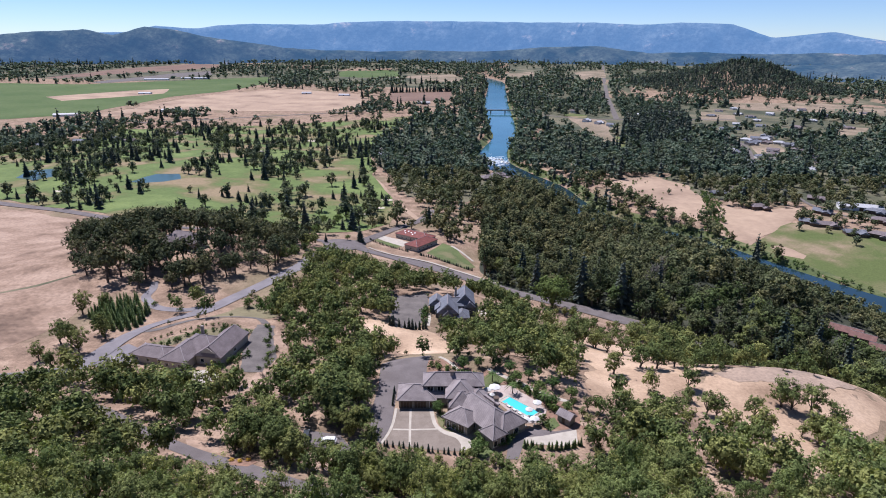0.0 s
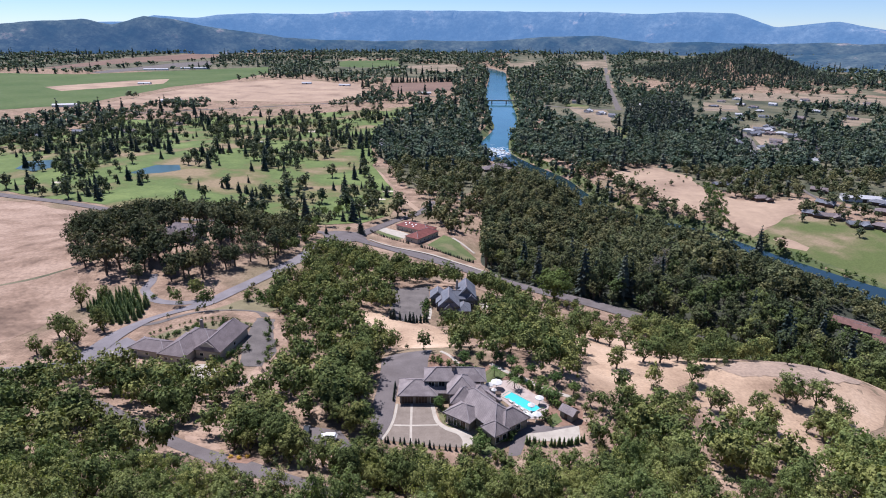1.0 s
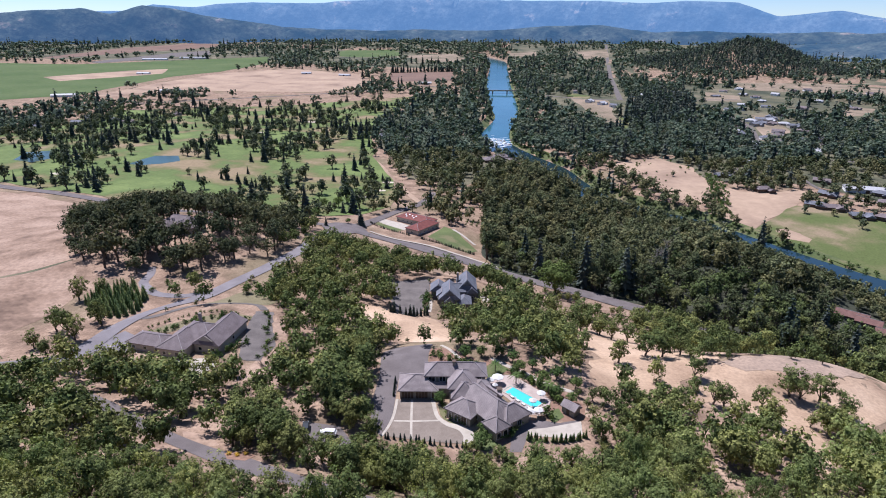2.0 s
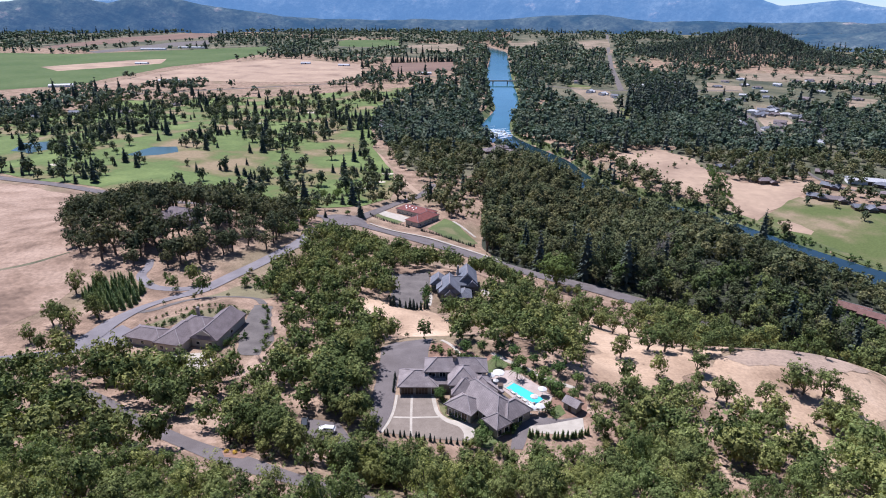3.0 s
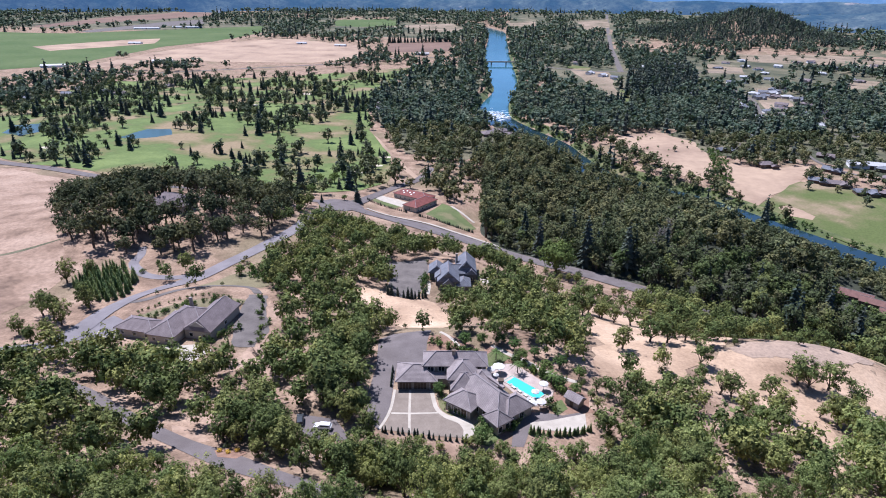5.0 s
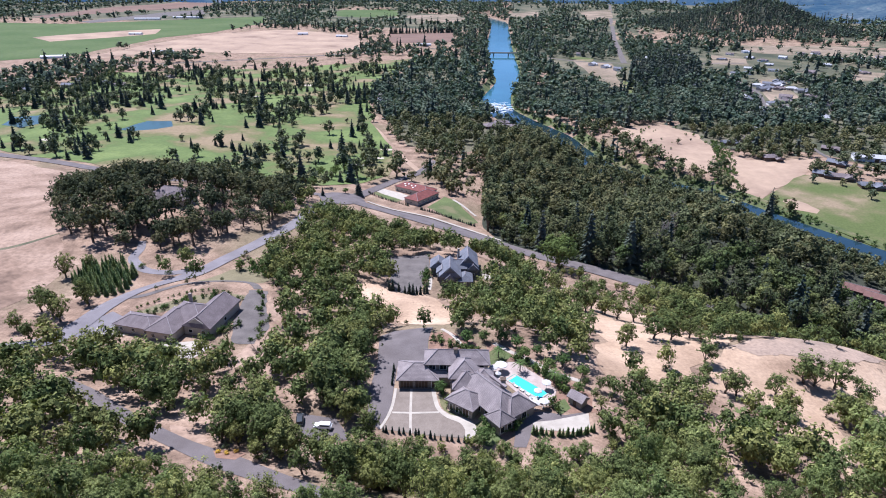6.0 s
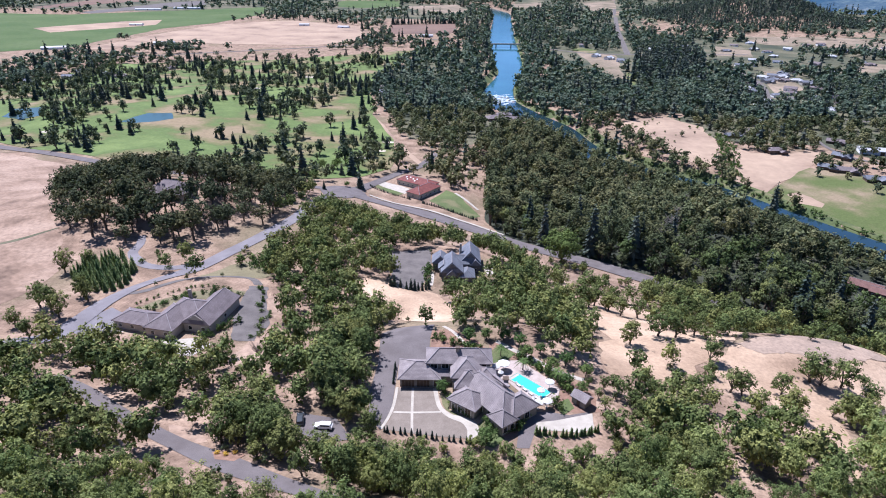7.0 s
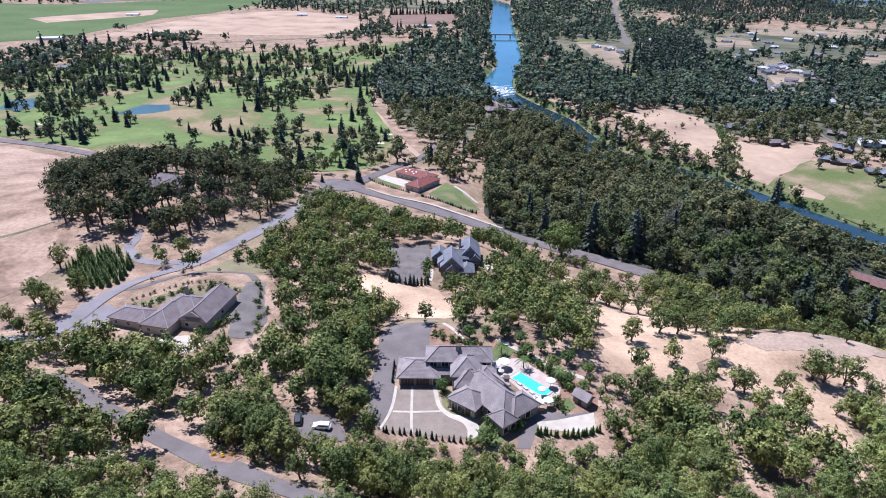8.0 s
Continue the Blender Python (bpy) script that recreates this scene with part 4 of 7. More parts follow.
def hillside(x, y, rng):
    n = np.array([noise.noise(Vector((a * 0.04, b * 0.04, 2.0))) for a, b in zip(x, y)])
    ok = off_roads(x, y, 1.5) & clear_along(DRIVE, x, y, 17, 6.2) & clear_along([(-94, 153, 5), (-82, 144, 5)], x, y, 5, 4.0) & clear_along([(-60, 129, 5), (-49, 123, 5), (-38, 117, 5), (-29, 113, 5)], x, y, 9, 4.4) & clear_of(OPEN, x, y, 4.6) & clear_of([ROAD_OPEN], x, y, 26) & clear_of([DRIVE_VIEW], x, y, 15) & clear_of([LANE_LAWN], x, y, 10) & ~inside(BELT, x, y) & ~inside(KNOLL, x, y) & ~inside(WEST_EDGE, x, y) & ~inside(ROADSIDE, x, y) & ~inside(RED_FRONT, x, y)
    p = np.where((y < 150 - x * 0.05) | (x < -22), 1.0, 0.85)
    p = np.where((x > 45) & (y > 150), 0.66, np.where((x > 62) & (y < 150), 0.72, p))
    return ok & (rng.uniform(0, 1, x.shape) < np.clip(p + n * 0.6, 0.15, 1.0))


hx, hy, rng = scatter(11, (-200, 72, 200, 152), 5.4, lambda x, y, r: hillside(x, y, r) & (np.abs(x) < 32 + y * 0.74))
hx2, hy2, _ = scatter(15, (-240, 152, 200, 430), 6.4, lambda x, y, r: hillside(x, y, r) & (np.abs(x) < 32 + y * 0.74))
hx, hy = np.concatenate([hx, hx2]), np.concatenate([hy, hy2])
order = np.argsort(np.hypot(hx, hy))
LABELS = ("rounded green oak with a dense leafy crown", "spreading oak with an uneven olive-green crown", "small bushy oak on the dry slope")
rest, fresh = [], []
for n, i in enumerate(order):
    s, a, k = rng.uniform(0.66, 1.25) * (0.8 if hx[i] > 45 and hy[i] > 150 else 1.0), rng.uniform(0, 6.28), int(rng.integers(0, 7))
    if n < 300:
        kit = FRESH_OAKS if rng.uniform() < np.clip((124 + max(0, 0.45 * hx[i]) - hy[i]) / 22, 0, 0.8) else OAKS if n < 190 else OAK_MID
        plant("oak_tree", kit, int(rng.integers(0, len(kit))), hx[i], hy[i], s, a, LABELS[n % 3] if s > 0.75 else LABELS[2], "oaks on the hillside", stretch=rng.uniform(0.95, 1.4))
    else:
        bright = rng.uniform() < np.clip((124 + max(0, 0.45 * hx[i]) - hy[i]) / 22, 0, 0.8)
        (fresh if bright else rest).append((hx[i], hy[i], s * 1.1, a, k, rng.uniform(-0.2, 0.2)))
mass("fresh_oak_wood", FRESH_WOOD, fresh, "fresh", "fresh-green oaks on the near slope", tall=1.2)
mass("oak_wood", OAK_LIGHT, rest, "oak", "oaks farther down the dry hillside", tall=1.2)

sx, sy, rng = scatter(16, (75, 185, 265, 335), 5.6, lambda x, y, r: inside(ROADSIDE, x, y) & off_roads(x, y, 2.0))
rows = [(a, b, rng.uniform(0.85, 1.4), rng.uniform(0, 6.28), int(rng.integers(0, 6)), rng.uniform(-0.2, 0.2)) for a, b in zip(sx, sy)]
mass("roadside_wood", OAK_LIGHT, rows, "oak", "leafy green trees lining the road below the bald hill")
LONE = [(64, 200, 1.3), (118, 183, 1.5), (121, 182, 1.2), (128, 182, 1.5), (100, 162, 1.4), (104, 174, 1.1), (115, 165, 0.6), (119, 162, 1.3), (125, 166, 1.1), (134, 176, 1.0), (137, 184, 0.6), (87, 172, 1.1), (90, 171, 1.0), (88, 190, 1.2),
        (84, 181, 0.8), (92, 219, 0.8), (77, 209, 1.4), (83, 208, 1.2), (74, 244, 1.2), (70, 252, 1.0), (62, 251, 1.1), (132, 208, 0.6), (143, 206, 0.5), (107, 206, 0.45), (98, 281, 1.5), (114, 295, 1.6), (131, 307, 1.5),
        (41, 284, 1.4), (48, 287, 1.3), (54, 278, 1.4), (35, 291, 1.2), (54, 253, 1.3), (59, 250, 1.4), (66, 257, 1.3), (71, 252, 1.2), (82, 246, 1.2), (84, 234, 1.3), (86, 220, 1.2), (91, 211, 1.1), (103, 272, 1.4), (42, 232, 1.4), (46, 211, 1.3), (36, 203, 1.2),
        (33, 245, 1.4), (104, 300, 1.3), (70, 288, 1.4), (76, 292, 1.2), (28, 236, 1.3), (50, 222, 1.2), (80, 276, 1.1), (110, 282, 1.3), (64, 276, 1.2)]
rng = np.random.default_rng(33)
for n in range(34):
    a = rng.uniform(0, 1)
    x, y = -18 + 132 * a + rng.uniform(-3, 3), 378 - 76 * a + rng.uniform(-9, 5)
    # Kept low so the road behind stays in the camera's view.
    plant("young_oak", OAK_MID, n % 8, x, y, rng.uniform(0.5, 0.8), rng.uniform(0, 6.28), "low round oak on the bank below the road", "young oaks below the road")
for x, y, k in LONE:
    plant("oak_tree", OAK_MID, int(x) % 8, x, y, k, y, "lone round oak on the bald dry hill", "lone oaks of the bald hill")
for k in range(11):
    plant("oak_tree", DARK_OAKS, k % 4, -25.5 - 4.4 * (k % 3), 148 + 5.2 * k, 1.2 + 0.1 * (k % 3), k, "large dark oak beside the villa's forecourt", "oaks beside the forecourt")

for x, y, k in ((-36, 128, 1.2), (-43, 131, 1.3), (-50, 136, 1.25), (-30, 128, 1.0), (-55, 143, 1.2), (-47, 141, 1.3), (-41, 137, 1.1)):
    plant("oak_tree", DARK_OAKS, int(-x) % 4, x, y, k, y, "large spreading oak between the lane and the parking place", "oaks by the parking place", stretch=1.15)

FRONT_GROVE = [(-24, 120), (-24, 138), (-16, 139.5), (3, 138.2), (10, 139), (22, 136.5), (40, 136), (43.5, 141), (45, 152), (50, 160), (64, 152), (64, 120)]
fx, fy, rng = scatter(17, (-24, 120, 66, 162), 3.7, lambda x, y, r: inside(FRONT_GROVE, x, y) & off_roads(x, y, 1.0) & (r.uniform(0, 1, x.shape) < 0.72))
for n, (x, y) in enumerate(zip(fx, fy)):
    # Crowns shrink towards the court so the camera sees over them.
    s = rng.uniform(0.36, 0.5) + 0.022 * max(0, 139 - y) * rng.uniform(0.5, 1) + (0.22 if x > 46 else 0)
    plant("young_oak", LOW_OAKS if n % 3 else OAK_MID, n % 5, x, y, s, rng.uniform(0, 6.28), "low bushy oak below the villa's court", "young oaks below the court", stretch=1.15)

for x, y, k in ((42.4, 148.5, 0.42), (43.2, 153, 0.5), (42.6, 158, 0.42), (45, 162, 0.5), (41, 163.5, 0.36)):
    plant("young_oak", OAK_MID, int(y) % 8, x, y, k, x, "young bushy oak beside the parking court", "young oaks beside the parking court", stretch=1.15)

for x, y, k in ((-147, 216, 1.25), (-153, 219, 1.2), (-141, 211, 1.2), (-140, 193, 1.0), (-138, 198, 0.9), (-139, 226, 1.1), (-165, 255, 1.3), (-150, 201, 0.9), (-144, 232, 1.2), (-158, 262, 1.0)):
    plant("tall_oak", OAK_MID, int(-x) % 8, x, y, k, y, "tall dark oak beside the asphalt forecourt", "dark oaks beside the drive", stretch=1.15)
for x, y, k in ((-139, 269.5, 1.2), (-135, 279, 1.5), (-126, 282, 1.3), (-124, 263.5, 1.1), (-130, 276, 1.1), (-142, 262, 1.2), (-147, 266, 1.0), (-94, 271, 2.6), (-89, 274, 2.2), (-86, 269, 2.3), (-81, 263, 2.5), (-77, 266, 2.4), (-83, 292, 2.3), (-74, 290, 2.9), (-77, 284, 2.6), (-70, 296, 2.8), (-86, 284, 1.7), (-79, 274, 2.4), (-82, 279, 2.2), (-85, 276, 1.9), (-73, 278, 2.6), (-69, 286, 2.8), (-74, 270, 2.4), (-80, 300, 2.0), (-76, 306, 2.4)):
    plant("roadside_shrub", BUSH, int(-y) % 3, x, y, k, x, "round green shrub beside the lane", "shrubs along the lane")

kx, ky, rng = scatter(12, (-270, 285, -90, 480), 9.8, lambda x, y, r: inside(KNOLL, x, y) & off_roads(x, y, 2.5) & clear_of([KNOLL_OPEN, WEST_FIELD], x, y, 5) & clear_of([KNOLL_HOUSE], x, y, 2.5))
order = np.argsort(np.hypot(kx, ky))
rest = []
for n, i in enumerate(order):
    s, a, k = rng.uniform(1.15, 1.95), rng.uniform(0, 6.28), int(rng.integers(0, len(OAK_LIGHT)))
    if n < 120:
        plant("tall_oak", KNOLL_OAK, k, kx[i], ky[i], s, a, "tall dark-green oak on the knoll", "oaks on the knoll", stretch=rng.uniform(0.9, 1.25))
    else:
        rest.append((kx[i], ky[i], s, a, k, rng.uniform(-0.25, 0.1)))
for x, y, k in ((-158, 302, 1.5), (-145, 304, 1.4), (-160, 314, 1.6), (-147, 318, 1.5), (-140, 292, 1.2), (-156, 290, 1.2), (-163, 325, 1.5)):
    plant("tall_oak", KNOLL_OAK, int(-x) % 5, x, y, k, y, "tall dark-green oak beside the lane up the knoll", "oaks on the knoll")
mass("knoll_wood", KNOLL_OAK, rest, "knoll", "dark-green oaks crowning the knoll")

bx, by, rng = scatter(13, (20, 240, 340, 810), 8.2, lambda x, y, r: inside(BELT, x, y) & off_roads(x, y, 2.5) & clear_of([SHAKE_GROUND], x, y, 4))
order = np.argsort(np.hypot(bx, by))
rest = []
for n, i in enumerate(order):
    s, a, k = rng.uniform(0.7, 1.4), rng.uniform(0, 6.28), int(rng.integers(0, len(GROVE_LIGHT)))
    if n < 290:
        if rng.uniform() < 0.1:
            plant("forest_fir", FIRS, k % 4, bx[i], by[i], s * 1.6, a, "tall dark fir in the dense forest belt", "firs of the forest belt")
        else:
            plant("forest_tree", GROVE_FRESH if k < 6 and rng.uniform() < (0.6 if bx[i] > 150 and by[i] < 400 else 0.2) else GROVE, k, bx[i], by[i], s, a, "tall dark-green forest tree in a dense belt", "trees of the forest belt", stretch=rng.uniform(0.7, 1.2))
    else:
        rest.append((bx[i], by[i], s, a, k, rng.uniform(-0.35, 0.35)))
mass("forest", GROVE_LIGHT, rest, "grove", "dense dark-green forest along the river")


ux, uy, rng = scatter(28, (190, 280, 400, 590), 6.0, lambda x, y, r: inside(BANKSIDE, x, y) & off_roads(x, y, 1.0) & clear_of([SHAKE_GROUND], x, y, 3))
mass("bank_wood", COPSE_OAK, [(a, b, rng.uniform(0.55, 0.95), rng.uniform(0, 6.28), int(rng.integers(0, 5)), rng.uniform(-0.25, 0.25)) for a, b in zip(ux, uy)], "grove", "low green trees along the river bank")
ux, uy, rng = scatter(29, (20, 240, 340, 720), 7.0, lambda x, y, r: inside(BELT, x, y) & off_roads(x, y, 1.5) & ((along(MAIN_ROAD, x, y)[0] < 26) | (r.uniform(0, 1, x.shape) < 0.3)))
mass("undergrowth", COPSE_OAK, [(a, b, rng.uniform(0.3, 0.55), rng.uniform(0, 6.28), int(rng.integers(0, 5)), rng.uniform(-0.3, 0.1)) for a, b in zip(ux, uy)], "grove", "dark bushes under the forest belt", "shrubs")


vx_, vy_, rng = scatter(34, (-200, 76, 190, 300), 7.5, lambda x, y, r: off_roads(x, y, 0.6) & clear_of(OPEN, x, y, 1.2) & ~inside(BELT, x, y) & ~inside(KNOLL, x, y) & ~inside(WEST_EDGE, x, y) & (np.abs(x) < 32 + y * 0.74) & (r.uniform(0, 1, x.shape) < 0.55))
mass("hillside_brush", COPSE_OAK, [(a, b, rng.uniform(0.14, 0.34), rng.uniform(0, 6.28), int(rng.integers(0, 5)), rng.uniform(-0.2, 0.25)) for a, b in zip(vx_, vy_)], "grove", "low brush between the hillside oaks", "shrubs")


def golfing(x, y, rng):
    n = np.array([noise.noise(Vector((a * 0.012, b * 0.012, 5.0))) for a, b in zip(x, y)])
    p = np.clip(0.5 + n * 1.7 + np.clip((580 - y) / 160, 0, 0.4), 0.05, 0.92)
    for fairway in [POND_A, POND_B] + FAIRWAYS:
        p = np.where(inside(fairway, x, y), 0.05, p)
    return inside(GOLF, x, y) & off_roads(x, y, 3) & (rng.uniform(0, 1, x.shape) < p)


gx_, gy_, rng = scatter(14, (-900, 490, -50, 1540), 13.5, golfing)
order = np.argsort(np.hypot(gx_, gy_))
rest = [[], []]
for n, i in enumerate(order):
    fir = rng.uniform() < 0.3
    s, a, k = 0.65 + 1.35 * rng.uniform() ** 1.6, rng.uniform(0, 6.28), int(rng.integers(0, 3))
    if n < 280:
        plant("golf_course_tree", PARKFIR if fir else PARK, k, gx_[i], gy_[i], s, a, "dark pointed conifer on the golf course" if fir else "round green tree on the golf course", "trees of the golf course")
    else:
        rest[fir].append((gx_[i], gy_[i], s, a, k, rng.uniform(-0.25, 0.25)))
mass("golf_course_wood", PARK, rest[0], "park", "round green trees scattered on the golf course")
mass("golf_course_conifers", PARKFIR, rest[1], "fir", "dark conifers scattered on the golf course")


def valley(x, y, rng):
    n = np.array([noise.fractal(Vector((a * 0.0035, b * 0.0025, 7.0)), 0.8, 2.0, 3) for a, b in zip(x, y)])
    east = x > 120 + (y - 900) * 0.06
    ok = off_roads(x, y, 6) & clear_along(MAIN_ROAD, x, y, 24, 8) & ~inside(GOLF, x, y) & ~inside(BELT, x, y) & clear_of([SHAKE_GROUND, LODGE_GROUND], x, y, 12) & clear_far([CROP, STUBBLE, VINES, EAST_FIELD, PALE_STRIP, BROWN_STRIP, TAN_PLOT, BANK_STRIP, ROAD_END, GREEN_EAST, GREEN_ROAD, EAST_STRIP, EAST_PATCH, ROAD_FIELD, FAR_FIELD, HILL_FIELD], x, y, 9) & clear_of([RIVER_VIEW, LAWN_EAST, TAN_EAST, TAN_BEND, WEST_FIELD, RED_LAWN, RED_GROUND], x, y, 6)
    p = np.where(east, np.where(y > 1250, 0.66, 0.64), 0.6) + n * 1.45
    mound = ((x - 1110) / 380) ** 2 + ((y - 2400) / 350) ** 2 < 1
    p = np.where(mound, 0.0, p)
    d, w = along(RIVER, x, y)
    ok |= (inside(HILL_FIELD, x, y) | inside(EAST_FIELD, x, y) | inside(ROAD_FIELD, x, y)) & (rng.uniform(0, 1, x.shape) < 0.07)
    p = np.where(inside(COPSE, x, y), 0.85, p)
    p = np.where(inside(GLADE, x, y) | inside(ORCHARD, x, y), 0.0, p)
    p = np.where(inside(HOMES_OPEN, x, y), 0.3, p)
    p = np.where(inside(VILLAGE, x, y), 0.45, p)
    p = np.where(d < w / 2 + 70, 0.95, p)
    ok |= (d > w / 2 + 3) & (d < w / 2 + 15) & (y > 570) & ~inside(BELT, x, y)
    return ok & (np.abs(x) < 150 + y * 0.85) & (rng.uniform(0, 1, x.shape) < np.clip(p, 0.05, 0.97))


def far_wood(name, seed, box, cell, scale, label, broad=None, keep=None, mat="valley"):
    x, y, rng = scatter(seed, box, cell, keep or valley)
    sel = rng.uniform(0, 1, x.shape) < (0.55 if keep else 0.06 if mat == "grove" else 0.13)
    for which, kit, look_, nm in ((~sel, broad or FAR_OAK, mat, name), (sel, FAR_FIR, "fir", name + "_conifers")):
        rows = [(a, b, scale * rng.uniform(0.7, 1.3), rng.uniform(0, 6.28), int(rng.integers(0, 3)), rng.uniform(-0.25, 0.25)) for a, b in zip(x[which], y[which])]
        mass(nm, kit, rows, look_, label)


far_wood("copse", 27, (-900, 480, 1100, 800), 11.5, 1.3, "olive-green trees along the river and between houses", COPSE_OAK, mat="grove")
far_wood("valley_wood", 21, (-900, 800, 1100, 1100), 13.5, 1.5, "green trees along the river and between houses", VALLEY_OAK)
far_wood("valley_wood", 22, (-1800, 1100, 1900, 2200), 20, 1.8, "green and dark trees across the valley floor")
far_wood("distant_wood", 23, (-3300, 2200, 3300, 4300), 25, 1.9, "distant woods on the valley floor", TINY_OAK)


def on_mound(x, y, rng):
    return (((x - 1110) / 390) ** 2 + ((y - 2400) / 350) ** 2 < 1) & ~inside(HILL_FIELD, x, y)


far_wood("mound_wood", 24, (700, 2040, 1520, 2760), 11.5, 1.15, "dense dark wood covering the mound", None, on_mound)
FIR_STAND = [(305, 1066), (422, 1442), (545, 1605), (582, 1482), (481, 1192), (367, 1059)]
x_, y_, rng = scatter(25, (300, 900, 900, 1900), 11, lambda x, y, r: inside(FIR_STAND, x, y) & off_roads(x, y, 4) & (r.uniform(0, 1, x.shape) < 0.62 + np.array([noise.noise(Vector((a * 0.012, b * 0.008, 3))) for a, b in zip(x, y)])))
mass("fir_stand", FAR_FIR, [(a, b, rng.uniform(0.9, 1.9), rng.uniform(0, 6.28), int(rng.integers(0, 3)), rng.uniform(-0.2, 0.1)) for a, b in zip(x_, y_)], "fir", "tall dark fir stand on the valley floor")


def shrubs(x, y, rng):
    d, w = along(RIVER, x, y)
    strip = along([(320, 722, 10), (305, 667, 10), (284, 606, 10), (264, 577, 10), (255, 573, 10)], x, y)[0] < 9
    field = inside(TAN_BEND, x, y) & (rng.uniform(0, 1, x.shape) < 0.05)
    return (((d > w / 2 + 2) & (d < w / 2 + 11) & (rng.uniform(0, 1, x.shape) < 0.62)) | (strip & (d > w / 2 + 2)) | field) & ~inside(BELT, x, y)


x_, y_, rng = scatter(26, (20, 380, 440, 1080), 4.2, shrubs)
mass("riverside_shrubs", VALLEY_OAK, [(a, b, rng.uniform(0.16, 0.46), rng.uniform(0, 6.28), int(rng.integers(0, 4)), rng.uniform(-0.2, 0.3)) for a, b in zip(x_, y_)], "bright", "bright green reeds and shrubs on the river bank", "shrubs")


# ---------------------------------------------------------------- houses
def part(name, bm, mat, parent, label=""):
    me = bpy.data.meshes.new(name)
    bmesh.ops.recalc_face_normals(bm, faces=bm.faces[:])
    bm.to_mesh(me)
    bm.free()
    me.materials.append(MAT[mat])
    ob = new(name, me)
    ob.parent = parent
    return tagged(ob, label)


def box_bm(x0, y0, z0, x1, y1, z1, bm=None):
    bm = bm or bmesh.new()
    v = [bm.verts.new(p) for p in ((x0, y0, z0), (x1, y0, z0), (x1, y1, z0), (x0, y1, z0), (x0, y0, z1), (x1, y0, z1), (x1, y1, z1), (x0, y1, z1))]
    for f in ((0, 3, 2, 1), (4, 5, 6, 7), (0, 1, 5, 4), (1, 2, 6, 5), (2, 3, 7, 6), (3, 0, 4, 7)):
        bm.faces.new([v[i] for i in f])
    return bm


def roof_bm(x0, y0, x1, y1, z, rise, over=0.7, thick=0.22, hip=1.0, bm=None):
    """A hipped roof (hip 1) or a gabled one (hip 0) over a rectangle, with eaves of some thickness."""
    bm = bm or bmesh.new()
    x0, y0, x1, y1 = x0 - over, y0 - over, x1 + over, y1 + over
    w, d = x1 - x0, y1 - y0
    half = min(w, d) / 2
    if w >= d:
        r = [(x0 + half * hip, (y0 + y1) / 2), (x1 - half * hip, (y0 + y1) / 2)]
        order = ((0, 1, 5, 4), (1, 2, 5), (2, 3, 4, 5), (3, 0, 4))
    else:
        r = [((x0 + x1) / 2, y0 + half * hip), ((x0 + x1) / 2, y1 - half * hip)]
        order = ((0, 1, 4), (1, 2, 5, 4), (2, 3, 5), (3, 0, 4, 5))
    top = [bm.verts.new((x, y, z)) for x, y in ((x0, y0), (x1, y0), (x1, y1), (x0, y1))] + [bm.verts.new((x, y, z + rise)) for x, y in r]
    low = [bm.verts.new((x, y, z - thick)) for x, y in ((x0, y0), (x1, y0), (x1, y1), (x0, y1))]
    for f in order:
        bm.faces.new([top[i] for i in f])
    for i in range(4):
        j = (i + 1) % 4
        bm.faces.new((low[i], low[j], top[j], top[i]))
    bm.faces.new(low)
    return bm


def ridge_caps(x0, y0, x1, y1, z, rise, over, hip, mat, parent, m):
    """Rounded cap tiles along the ridge and the hips of a roof."""
    x0, y0, x1, y1 = x0 - over, y0 - over, x1 + over, y1 + over
    half = min(x1 - x0, y1 - y0) / 2
    if x1 - x0 >= y1 - y0:
        a, b = (x0 + half * hip, (y0 + y1) / 2, z + rise), (x1 - half * hip, (y0 + y1) / 2, z + rise)
        hips = [((x0, y0, z), a), ((x0, y1, z), a), ((x1, y0, z), b), ((x1, y1, z), b)]
    else:
        a, b = ((x0 + x1) / 2, y0 + half * hip, z + rise), ((x0 + x1) / 2, y1 - half * hip, z + rise)
        hips = [((x0, y0, z), a), ((x1, y0, z), a), ((x0, y1, z), b), ((x1, y1, z), b)]
    for p, q in ([(a, b)] if math.dist(a, b) > 0.3 else []) + (hips if hip > 0.9 else []):
        v, f = tube([p, q], [0.16, 0.16], 5)
        ob = new("ridge_cap", mesh_of("ridge_cap", v, f, MAT[mat]))
        ob.parent, ob.matrix_basis = parent, m


